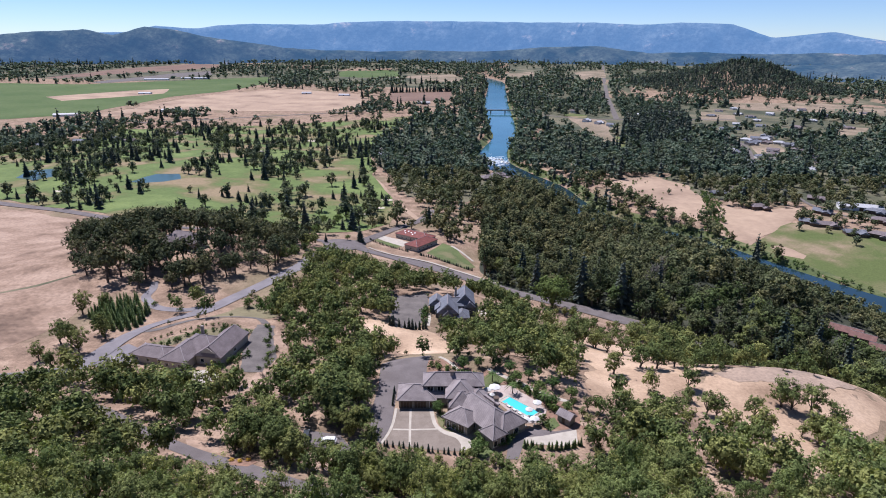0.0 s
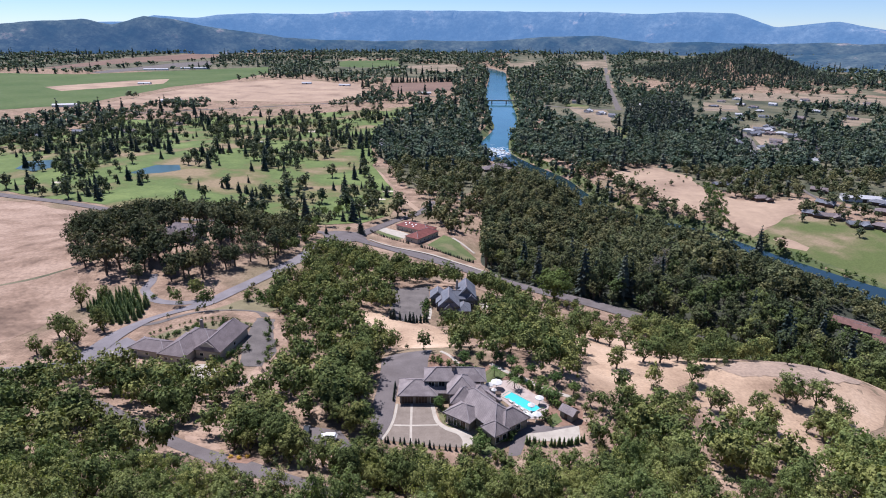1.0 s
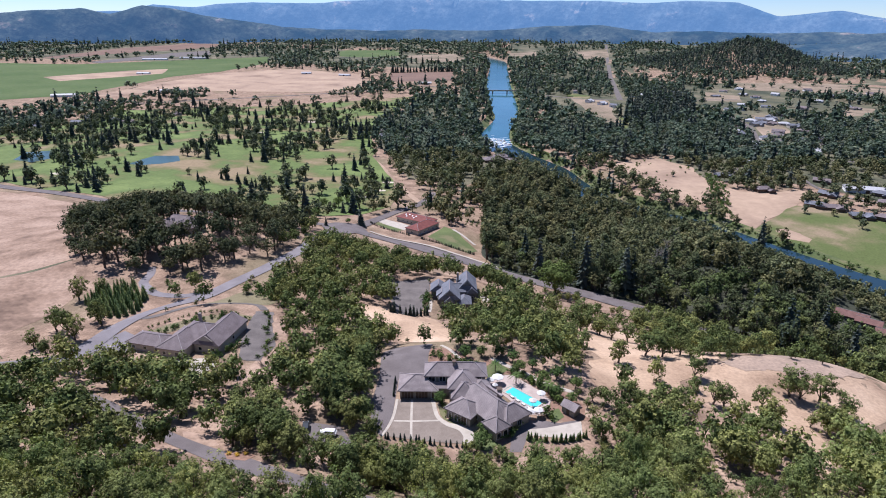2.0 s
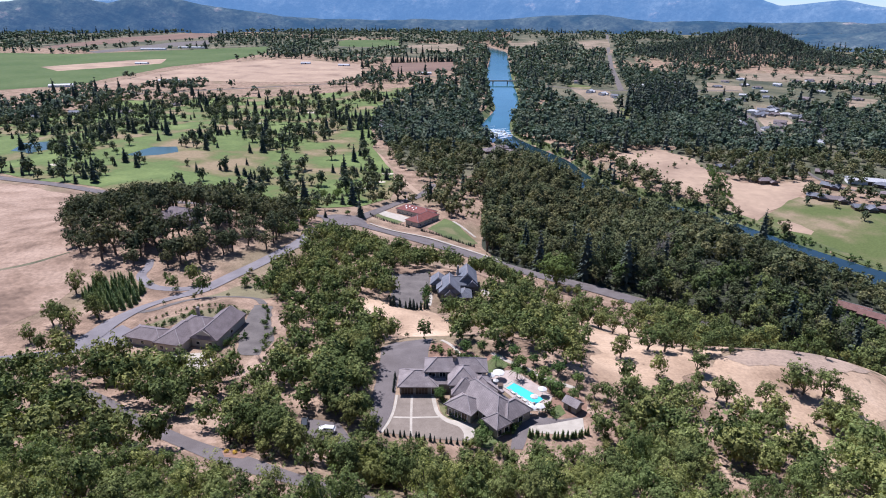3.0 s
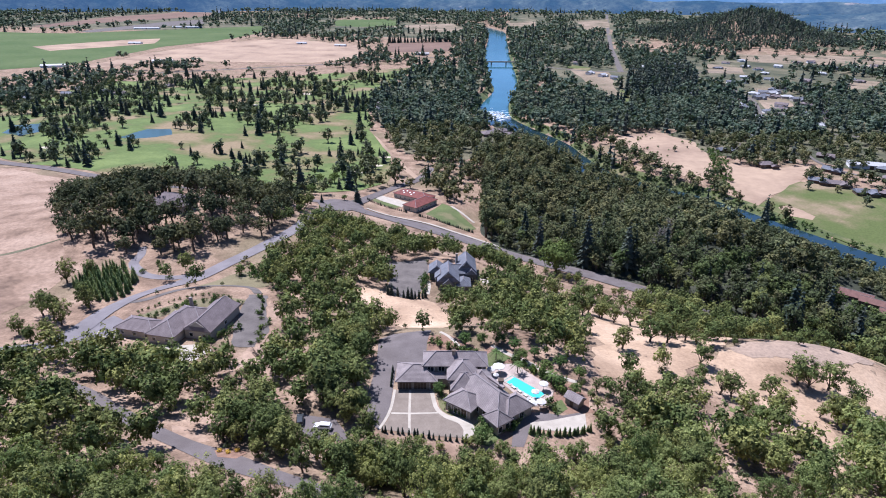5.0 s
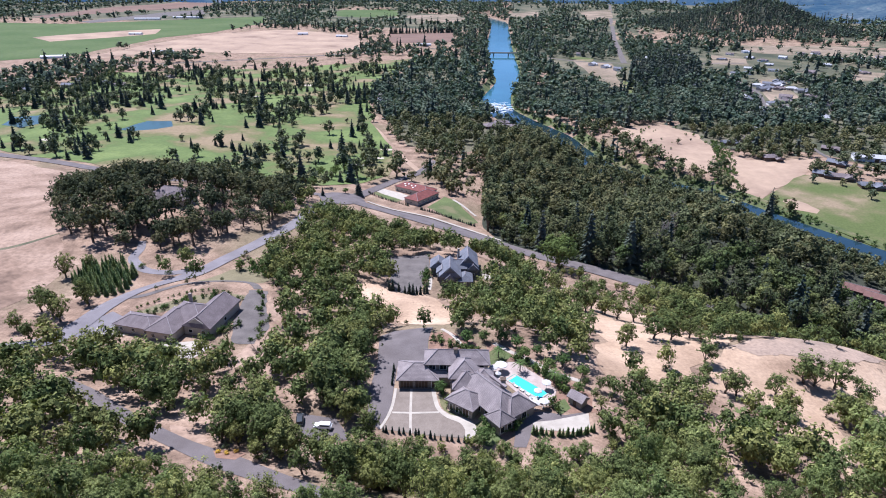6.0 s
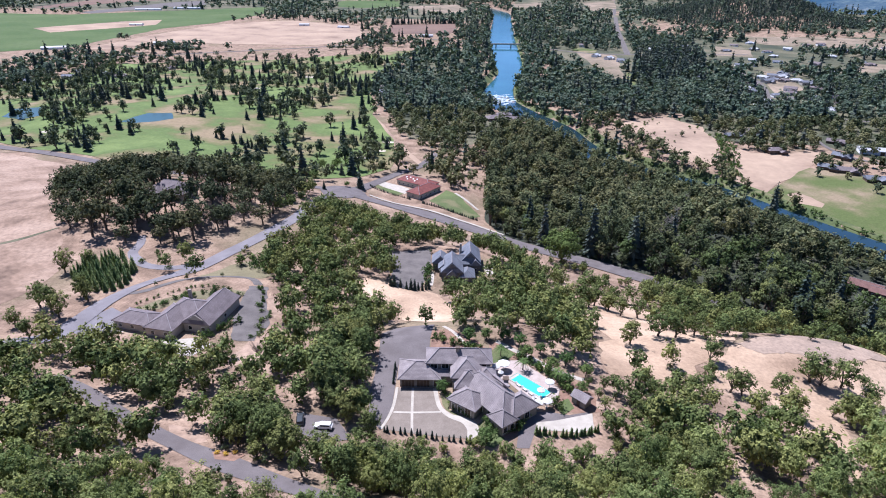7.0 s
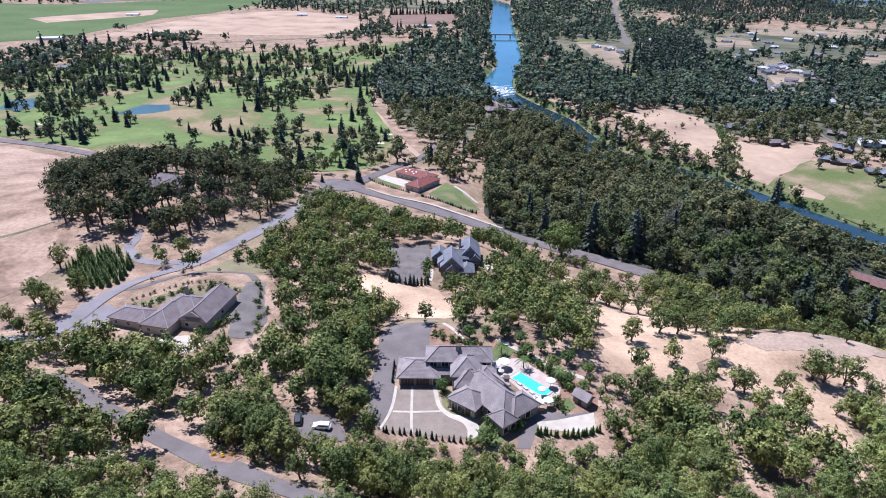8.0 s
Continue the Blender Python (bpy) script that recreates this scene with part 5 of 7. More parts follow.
def villa():
    """The large villa: garage, two-storey back range, hipped middle, entry and turned east wing."""
    z0 = 71.0
    root = tagged(new("villa"), "large villa with pale stone walls and grey tiled hip roofs", "house")
    root.matrix_basis = pose(0, 0, z0)

    def block(x0, y0, x1, y1, h, rise, hip=1.0, turn=0.0, at=(0, 0), over=0.7, foot=-1.5):
        m = pose(at[0], at[1], 0, 0, 0, turn)
        for nm, bm, mt in (("wall", box_bm(x0, y0, foot, x1, y1, h), "stone"), ("roof", roof_bm(x0, y0, x1, y1, h + 0.02, rise, over, hip=hip), "slate")):
            ob = part(nm, bm, mt, root)
            ob.matrix_basis = m
        ridge_caps(x0, y0, x1, y1, h + 0.03, rise, over, hip, "cap", root, m)

    block(-13.2, 162.2, -2.2, 170.8, 3.0, 2.7)
    block(-5.3, 165.9, 12.7, 172.4, 5.9, 2.7)
    block(-6.0, 163.6, 1.6, 166.2, 2.9, 1.0, 1.0, over=0.4)
    block(1.8, 160.0, 9.6, 169.0, 5.2, 3.3)
    block(2.8, 156.8, 9.6, 163.6, 4.0, 3.4)
    block(-3.8, -3.4, 4.2, 3.4, 3.3, 2.6, 1.0, -36, (6.0, 153.6))
    block(-10.2, -4.6, 9.4, 4.6, 3.5, 3.9, 1.0, -53, (12.4, 155.0))
    block(-3.2, -3.6, 3.2, 5.2, 3.4, 2.9, 1.0, -53, (18.2, 150.2), over=0.6)
    block(-2.6, -2.4, 2.6, 2.4, 3.3, 2.4, 1.0, -53, (14.6, 145.6), over=0.5)
    block(9.0, 160.5, 13.5, 165.5, 4.2, 2.0, 1.0)

    def opening(nm, x, y, z, w, h, turn=0.0, fill="glass", frame_mat="white"):
        """A framed window or door set in a wall that faces -y before the turn."""
        ob = part(nm, box_bm(-w / 2 - 0.12, -0.08, -0.12, w / 2 + 0.12, 0.1, h + 0.12), frame_mat, root)
        ob.matrix_basis = pose(x, y, z, 0, 0, turn)
        n = max(1, int(w / 0.8))
        for k in range(n):
            a = -w / 2 + w * k / n
            part("pane" if fill == "glass" else "panel", box_bm(a + 0.04, -0.12, 0.03, a + w / n - 0.04, 0.0, h - 0.03), fill, ob)

    for x in (-10.9, -6.6):
        opening("garage_door", x, 162.2, 0.1, 3.6, 2.3, fill="darkwood", frame_mat="stone")
    opening("door", -3.2, 162.2, 0.1, 1.0, 2.2, fill="darkwood")
    for x in (-3.6, -0.4):
        opening("window", x, 165.9, 3.9, 1.9, 1.5)
    opening("window", 4.2, 156.8, 2.0, 1.2, 1.4)
    opening("window", 10.8, 165.9, 3.9, 1.4, 1.5)
    c, n = math.cos(radians(-36)), math.sin(radians(-36))
    for u, w, h, f in ((-2.6, 1.0, 1.9, "glass"), (-0.6, 1.0, 1.9, "glass"), (2.2, 1.8, 2.5, "darkwood")):
        opening("window" if f == "glass" else "entry_door", 6.0 + u * c + 3.4 * n, 153.6 + u * n - 3.4 * c, 0.3, w, h, -36, f)
    c, n = math.cos(radians(-53)), math.sin(radians(-53))
    for u in (-2.5, 1.0, 4.5):
        opening("window", 12.4 + u * c + 4.6 * n, 155.0 + u * n - 4.6 * c, 0.9, 1.5, 1.7, -53)
    for v in (-1.4, 1.0):
        opening("window", 14.6 + 2.6 * c - v * n, 145.6 + 2.6 * n + v * c, 0.7, 1.3, 1.8, 37)
    for v in (-2.0, 1.5):
        opening("window", 18.2 + 3.2 * c - v * n, 150.2 + 3.2 * n + v * c, 0.7, 1.6, 1.9, 37)
    for x, y, w, h in ((16.2, 156.6, 1.3, 7.4), (3.2, 168.6, 1.0, 9.2)):
        ch = part("chimney", box_bm(x - w / 2, y - w / 2, 4, x + w / 2, y + w / 2, h), "stone", root)
        part("chimney_cap", box_bm(x - w * 0.62, y - w * 0.62, h + 0.003, x + w * 0.62, y + w * 0.62, h + 0.2), "darkwood", ch)
    # ridge of skylights on the east wing
    sky_ob = part("skylight", box_bm(-3.2, -0.45, 0, 3.2, 0.45, 0.5), "slate", root)
    sky_ob.matrix_basis = pose(14.9, 156.7, 6.3, 0, 0, -53)
    return root


MAT["cap"] = mottled("ridge_cap_tiles", [(0.3, (0.24, 0.21, 0.21)), (0.7, (0.34, 0.3, 0.3))], 0.6, 4, 0.85, 0.25, 0.2, 0.02)
MAT["stone"] = mottled("pale_stone_wall", [(0.3, (0.253, 0.221, 0.191)), (0.7, (0.352, 0.313, 0.275))], 0.7, 4, 0.9, 0.3, 0.3, 0.03)
MAT["deck"] = mottled("rosy_pool_deck", [(0.3, (0.361, 0.289, 0.253)), (0.7, (0.447, 0.368, 0.325))], 0.5, 5, 0.85, 0.15, 0.1, 0.01)
MAT["paint_white"] = mottled("car_white", [(0.3, (0.78, 0.78, 0.78)), (0.7, (0.82, 0.82, 0.82))], 0.5, 3, 0.25, 0.03, 0.0, 0.01, spec=0.5)
MAT["paint_dark"] = mottled("car_dark", [(0.3, (0.03, 0.035, 0.04)), (0.7, (0.05, 0.055, 0.06))], 0.5, 3, 0.25, 0.05, 0.0, 0.01, spec=0.5)
MAT["rubber"] = mottled("tyre_rubber", [(0.3, (0.02, 0.02, 0.02)), (0.7, (0.035, 0.035, 0.035))], 2, 8)
MAT["metal"] = mottled("grey_metal", [(0.3, (0.4, 0.4, 0.41)), (0.7, (0.5, 0.5, 0.51))], 1, 6, 0.4)
MAT["canvas"] = mottled("white_canvas", [(0.3, (0.583, 0.567, 0.535)), (0.7, (0.648, 0.632, 0.599))], 0.8, 5, 0.9, 0.06, 0.1, 0.02)
MAT["rock"] = mottled("river_rock", [(0.3, (0.16, 0.14, 0.13)), (0.7, (0.3, 0.27, 0.24))], 0.4, 3, 0.9, 0.3, 0.5, 0.1)
MAT["foam"] = mottled("white_water", [(0.3, (0.5, 0.56, 0.6)), (0.7, (0.8, 0.82, 0.84))], 0.15, 1.2, 0.5, 0.3, 0.5, 0.2)
MAT["flower"] = mottled("yellow_flowers", [(0.3, (0.5, 0.3, 0.03)), (0.7, (0.65, 0.42, 0.05))], 1.5, 6, 0.8, 0.3, 0.4, 0.05)
MAT["earth"] = mottled("red_earth", [(0.3, (0.2, 0.12, 0.085)), (0.7, (0.3, 0.185, 0.13))], 0.6, 4, 0.95, 0.3, 0.4, 0.05)
villa()

# forecourts of the villa
COURT = [(-13.6, 161.6), (-3.4, 161.6), (-2.4, 156), (-1.6, 153), (0.5, 150), (4.5, 147.6), (7.4, 146.6), (5.6, 141.2), (-5, 142.2), (-16.4, 144.4), (-15, 148), (-14, 153.6)]
drape("courtyard", [(-22, 196), (-18, 200.5), (-4, 199), (-5.2, 188), (-5.5, 174), (-14.4, 172.5), (-14.6, 160), (-14.8, 153), (-16, 148.5), (-17.4, 144.6), (-20.6, 148), (-21.6, 160), (-20.6, 173)], MAT["asphalt"], 0.07, 2, "grey asphalt forecourt beside the villa", "pavement")
drape("paver_court", COURT, MAT["paver"], 0.08, 3, "brown paver court before the garage", "pavement")
ribbon("court_band", [(-9.5, 161.5, 0.7), (-9.2, 151, 0.7), (-8.8, 142.8, 0.7)], MAT["concrete"], 0.1, 1.5, "pale concrete band across the paver court", "pavement")
ribbon("court_band", [(-14.2, 151.1, 0.7), (-8, 151.0, 0.7), (-1.4, 151.4, 0.7)], MAT["concrete"], 0.105, 1.5, "pale concrete band across the paver court", "pavement")
ribbon("court_kerb", [(-14.0, 161.8, 0.8), (-14.4, 154, 0.8), (-15.5, 148.5, 0.8), (-17, 144.4, 0.8)], MAT["concrete"], 0.12, 1.2, "pale curved concrete border of the court", "kerb")
ribbon("garden_path", [(-3.2, 161.4, 1.2), (-2.4, 156, 1.2), (-1.4, 152.6, 1.3), (1.2, 149.7, 1.6), (4.6, 148.2, 2.4), (6.4, 146.4, 3.2), (7.0, 144, 3.0), (6.2, 140.8, 2.0)], MAT["concrete"], 0.125, 1.2, "pale curving concrete path round the court", "path")
drape("lawn", [(-1.6, 158.5), (1.0, 156), (0.6, 152.6), (4.4, 149.6), (2.6, 149.8), (0.0, 152.2), (-1.0, 154.4)], MAT["lawn"], 0.07, 2, "small green lawn beside the entry", "grass")
drape("lawn", [(7.6, 146), (9.8, 148), (15, 141.4), (12, 138), (7.2, 139.6)], MAT["lawn"], 0.07, 2, "small green lawn before the villa", "grass")
drape("lawn", [(13.6, 180), (17, 184), (21.5, 179), (17, 173.6), (14.2, 173.6)], MAT["lawn"], 0.07, 2, "green garden lawn behind the villa", "grass")
drape("lawn", [(29.6, 155), (34, 157.6), (35, 153.5), (31.5, 150.6)], MAT["lawn"], 0.07, 2, "green lawn beside the pool house", "grass")
drape("driveway_apron", [(22.6, 151.6), (27.5, 152), (33, 150.6), (38.5, 152), (39.4, 150), (30, 148), (24, 146.6), (20.8, 138), (17.6, 138), (19, 145.5), (21, 149)], MAT["asphalt"], 0.06, 2.5, "grey asphalt lane round the villa", "pavement")
drape("parking", [(23.6, 147.6), (29, 148.4), (39.4, 151.4), (38.6, 145.6), (35, 143.8), (24, 144.8)], MAT["concrete"], 0.09, 2.5, "pale concrete parking court", "pavement")
DECK = [(13.8, 173.4), (17, 175.4), (22.4, 175.4), (29.6, 166.6), (32.4, 161.6), (30, 154.6), (24, 154.4), (21.8, 158.8), (17.4, 165.6), (13.8, 168.4)]
drape("pool_deck", DECK, MAT["deck"], 0.08, 2.5, "rosy paved deck round the swimming pool", "pavement")


def swimming_pool():
    root = tagged(new("swimming_pool"), "long turquoise swimming pool with a pale coping", "pool")
    root.matrix_basis = pose(23.9, 163.2, 71.1, 0, 0, -46)
    bm = bmesh.new()
    for x0, y0, x1, y1 in ((-6.6, -2.3, 6.6, -1.9), (-6.6, 1.9, 6.6, 2.3), (-6.6, -1.897, -6.2, 1.897), (6.2, -1.897, 6.6, 1.897)):
        box_bm(x0, y0, -0.1, x1, y1, 0.16, bm)
    part("coping", bm, "concrete", root, "pale stone coping")
    part("water", box_bm(-6.2, -1.9, -0.2, 6.2, 1.9, 0.08), "pool", root, "clear turquoise water")
    part("steps", box_bm(-6.1, -1.8, 0.0, -5.2, 1.8, 0.1), "concrete", root)


swimming_pool()


def parasol(x, y, r, z=71.1):
    root = tagged(new("parasol"), "open white canvas parasol on the pool deck", "parasol", "parasols at the pool")
    root.matrix_basis = pose(x, y, z)
    bm = bmesh.new()
    n = 8
    tip = bm.verts.new((0, 0, 3.0))
    rim = [bm.verts.new((r * math.cos(6.2832 * k / n), r * math.sin(6.2832 * k / n), 2.35)) for k in range(n)]
    low = [bm.verts.new((r * math.cos(6.2832 * k / n), r * math.sin(6.2832 * k / n), 2.15)) for k in range(n)]
    for k in range(n):
        bm.faces.new((tip, rim[k], rim[(k + 1) % n]))
        bm.faces.new((rim[k], low[k], low[(k + 1) % n], rim[(k + 1) % n]))
    part("canopy", bm, "canvas", root, "white canvas")
    v, f = tube([(0, 0, 0), (0, 0, 2.98)], [0.05, 0.04], 6)
    pole = new("pole", mesh_of("pole", v, f, MAT["metal"]))
    pole.parent = root
    part("base_plate", box_bm(-0.35, -0.35, 0, 0.35, 0.35, 0.1), "concrete", root)


for x, y, r in ((17.0, 170.7, 1.9), (14.6, 169.2, 1.3), (15.8, 166.2, 0.9), (29.4, 162.0, 1.4), (26.4, 158.2, 1.2), (24.9, 152.9, 1.4), (27.4, 153.6, 1.4)):
    parasol(x, y, r)


def lounger(x, y, turn):
    root = tagged(new("sun_lounger"), "white sun lounger beside the pool", "lounger", "loungers at the pool")
    root.matrix_basis = pose(x, y, 71.1, 0, 0, turn)
    part("mattress", box_bm(-0.35, -0.95, 0.3, 0.35, 0.35, 0.42), "canvas", root)
    back = part("backrest", box_bm(-0.35, 0, 0, 0.35, 0.75, 0.1), "canvas", root)
    back.matrix_basis = pose(0, 0.36, 0.36, 38)
    for px in (-0.3, 0.3):
        for py in (-0.85, 0.3):
            part("leg", box_bm(px - 0.03, py - 0.03, 0, px + 0.03, py + 0.03, 0.298), "metal", root)


for k in range(4):
    lounger(20.6 + k * 1.5, 163.2 - k * 1.9, 38)
for k in range(3):
    lounger(24.0 + k * 1.6, 156.6 - k * 0.4, -20)


def palm_shape(seed, h=3.2, reach=2.3, fronds=18):
    """A short trunk with a head of arching fronds, each of many narrow leaflets."""
    rng = np.random.default_rng(seed)
    leaves, tones = [], []
    for k in range(fronds):
        a = 2 * math.pi * k / fronds + rng.uniform(-0.2, 0.2)
        out, side = np.array([math.cos(a), math.sin(a), 0]), np.array([-math.sin(a), math.cos(a), 0])
        lift, ln = rng.uniform(0.2, 1.1), reach * rng.uniform(0.8, 1.15)
        for j in range(9):
            t = (j + 1) / 9
            p = np.array([0, 0, h]) + out * ln * t + np.array([0, 0, lift * t * 1.8 - 1.5 * t * t * ln * 0.6])
            for sgn in (-1, 1):
                w = 0.55 * (1.15 - t)
                tip = p + side * sgn * w + out * 0.35 + np.array([0, 0, -0.18])
                leaves.append([p, tip, p + out * 0.28])
                tones.append(np.clip(rng.normal(0.5, 0.15), 0, 1))
    return np.array(leaves), np.array(tones), [tube([(0, 0, -0.4), (0.05, 0, h * 0.5), (0, 0, h)], [0.2, 0.16, 0.14])]


PALMS = tree_kit("palm", [palm_shape(1), palm_shape(2, 2.6, 2.6, 20)], "bright")
for x, y, k in ((22.8, 170.6, 1.0), (32.2, 164.8, 1.15), (16.8, 177.6, 0.95)):
    plant("palm_tree", PALMS, int(x) % 2, x, y, k, y, "small feathery palm beside the pool deck", "palms of the pool garden")


def cabana():
    root = tagged(new("pool_house"), "small pool house with a grey pitched roof", "shed")
    root.matrix_basis = pose(37.2, 155.6, gz(37.2, 155.6), 0, 0, -46)
    part("wall", box_bm(-2.1, -1.5, -0.6, 2.1, 1.5, 2.3), "stone", root)
    part("roof", roof_bm(-2.1, -1.5, 2.1, 1.5, 2.32, 1.3, 0.5, 0.18, 0.0), "slate", root)
    part("door", box_bm(-0.5, -1.56, 0.0, 0.5, -1.503, 2.0), "darkwood", root)


cabana()


def row_of(kit, name, line, count, scale, label, group, wobble=0.1, seed=1, stretch=1.0):
    rng = random.Random(seed)
    pts = smooth_line([(x, y, 0) for x, y in line], 0.5)
    for k in range(count):
        p = pts[int((len(pts) - 1) * (k + 0.5) / count)]
        s = scale * rng.uniform(0.75, 1.2)
        plant(name, kit, rng.randrange(len(kit)), p[0] + rng.uniform(-wobble, wobble), p[1] + rng.uniform(-wobble, wobble), s, rng.uniform(0, 6.28), label, group, stretch=stretch)


row_of(CYPRESS, "cypress_shrub", [(-16.2, 143.6), (-9, 142.4), (-2, 140.8), (6.6, 139.6)], 17, 0.72, "small dark pointed cypress along the court edge", "cypresses along the court")
row_of(NURSERY_FIR, "hedge_shrub", [(23.4, 143.2), (30, 142.4), (36, 142.8), (39.4, 144.6)], 19, 0.5, "green columnar hedge shrub beside the parking court", "hedge of the parking court", 0.3, 2, 0.9)
row_of(CYPRESS, "hedge_shrub", [(-15.2, 163), (-15.4, 172)], 7, 0.7, "dark clipped shrub along the garage wall", "shrubs along the garage", 0.1, 3)
row_of(BUSH, "garden_bush", [(-1.2, 162.0), (-0.4, 159.0), (0.8, 156.4), (3.6, 151.8), (6.4, 149.9)], 9, 0.85, "leafy green garden bush against the villa wall", "bushes round the villa", 0.4, 4)
row_of(BUSH, "garden_bush", [(10.6, 147.6), (13.6, 143.4), (17.6, 144.2), (22.4, 150.6)], 11, 0.95, "leafy green garden bush against the villa wall", "bushes round the villa", 0.5, 5)
row_of(BUSH, "garden_bush", [(-4, 188), (0, 185), (6, 182), (12, 181)], 12, 1.0, "green bush in the terraced garden", "bushes of the garden", 1.3, 6)
row_of(BUSH, "garden_bush", [(22, 178), (27, 172), (33, 165), (35, 160)], 14, 1.15, "green bush beside the pool deck", "bushes of the pool garden", 0.9, 7)
plant("round_shrub", BUSH, 0, 30.2, 153.6, 1.7, 1, "large clipped round shrub", "", z=gz(30.2, 153.6))
plant("garden_tree", MAPLE, 1, -1.0, 159.8, 0.42, 0.5, "small bright-green garden tree before the villa", "")
plant("garden_tree", MAPLE, 1, 10.2, 139.6, 0.55, 2.5, "small bright-green garden tree before the villa", "")
for x, y, k in ((18.5, 186.5, 0.45), (23, 183, 0.5), (29, 179, 0.42), (36, 173, 0.5), (41, 168, 0.46), (38.5, 160, 0.4), (24.5, 176.5, 0.5), (31.0, 169.5, 0.55), (34.5, 163.5, 0.45), (7.5, 186, 0.5), (13, 187, 0.42)):
    plant("garden_tree", MAPLE, 1, x, y, k, x, "young green tree beside the pool garden", "trees of the pool garden")
ribbon("garden_path", [(16, 186, 1.6), (21, 181, 1.6), (27, 176, 1.6), (33, 170, 1.6), (40, 166, 1.6)], MAT["concrete"], 0.1, 1.5, "pale garden path below the terraces", "path")
ribbon("garden_path", [(-1, 196, 1.2), (3, 190, 1.2), (6, 184, 1.2)], MAT["concrete"], 0.1, 1.5, "pale stone path through the garden", "path")
drape("planting_bed", [(-5, 176), (-5, 193), (2, 193), (10, 186), (13, 181), (13, 174)], MAT["earth"], 0.05, 3, "brown planting bed with low shrubs", "bed")


drape("planting_bed", [(13.4, 186), (22, 183), (34, 169), (42, 160), (42, 152), (34.6, 151.6), (30.4, 154.6), (32.8, 162), (29.8, 167.4), (22.6, 176), (14, 175.8)], MAT["earth"], 0.04, 3, "brown planting bed round the pool garden", "bed")
drape("planting_bed", [(9.9, 148.4), (14.6, 140.6), (17.2, 141.2), (19.4, 146), (23, 151.4), (21, 154.4), (16, 146)], MAT["earth"], 0.04, 2, "brown planting bed along the east wing", "bed")

# the houses round about
def homestead(name, at, blocks, wall, roof, label, chimney=None, plain=False):
    """blocks: centre x, y, turn, half length, half depth, wall height, rise, hip."""
    root = tagged(new(name), label, "house")
    root.matrix_basis = pose(*at)
    for cx, cy, turn, a, b, h, rise, hip in blocks:
        m = pose(cx, cy, 0, 0, 0, turn)
        w = part("wall", box_bm(-a, -b, -1.5, a, b, h), wall, root)
        w.matrix_basis = m
        if hip < 0.5:      # gable ends
            for sx in (-a, a):
                ga = bmesh.new()
                t = 0.22 if sx > 0 else -0.22
                if a >= b:
                    tri = [(sx, -b, h), (sx, b, h), (sx, 0, h + rise * 0.93)]
                    back = [(sx - t, y, z) for _, y, z in tri]
                else:
                    sy = b if sx > 0 else -b
                    tri = [(-a, sy, h), (a, sy, h), (0, sy, h + rise * 0.93)]
                    back = [(x, sy - t, z) for x, _, z in tri]
                p, q = [ga.verts.new(v) for v in tri], [ga.verts.new(v) for v in back]
                ga.faces.new(p)
                ga.faces.new(q[::-1])
                for i in range(3):
                    j = (i + 1) % 3
                    ga.faces.new((p[i], q[i], q[j], p[j]))
                part("gable", ga, wall, root).matrix_basis = m
        part("roof", roof_bm(-a, -b, a, b, h + 0.02, rise, 0.6, hip=hip), roof, root).matrix_basis = m
        if not plain:
            ridge_caps(-a, -b, a, b, h + 0.03, rise, 0.6, hip, "cap", root, m)
        for side in (-1, 1):
            if plain:
                for x in (-a * 0.5, a * 0.5):
                    part("window", box_bm(x - 0.8, side * b - 0.06, 0.9, x + 0.8, side * b + 0.06, 2.3), "glass", root).matrix_basis = m
                continue
            n = max(1, int(a / 2.2))
            for k in range(n):
                x = -a + (k + 0.5) * 2 * a / n
                win = part("window", box_bm(x - 0.75, -0.07, 0.9, x + 0.75, 0.07, 2.3), "white", root)
                win.matrix_basis = m @ pose(0, side * b, 0)
                part("pane", box_bm(x - 0.65, -0.09, 1.0, x + 0.65, 0.09, 2.2), "glass", win)
        for side in () if plain else (-1, 1):
            win = part("window", box_bm(-0.07, -0.8, 0.9, 0.07, 0.8, 2.3), "white", root)
            win.matrix_basis = m @ pose(side * a, 0, 0)
            part("pane", box_bm(-0.09, -0.7, 1.0, 0.09, 0.7, 2.2), "glass", win)
    if chimney:
        x, y, z = chimney
        part("chimney", box_bm(x - 0.5, y - 0.5, 3, x + 0.5, y + 0.5, z), "stone", root)
    return root


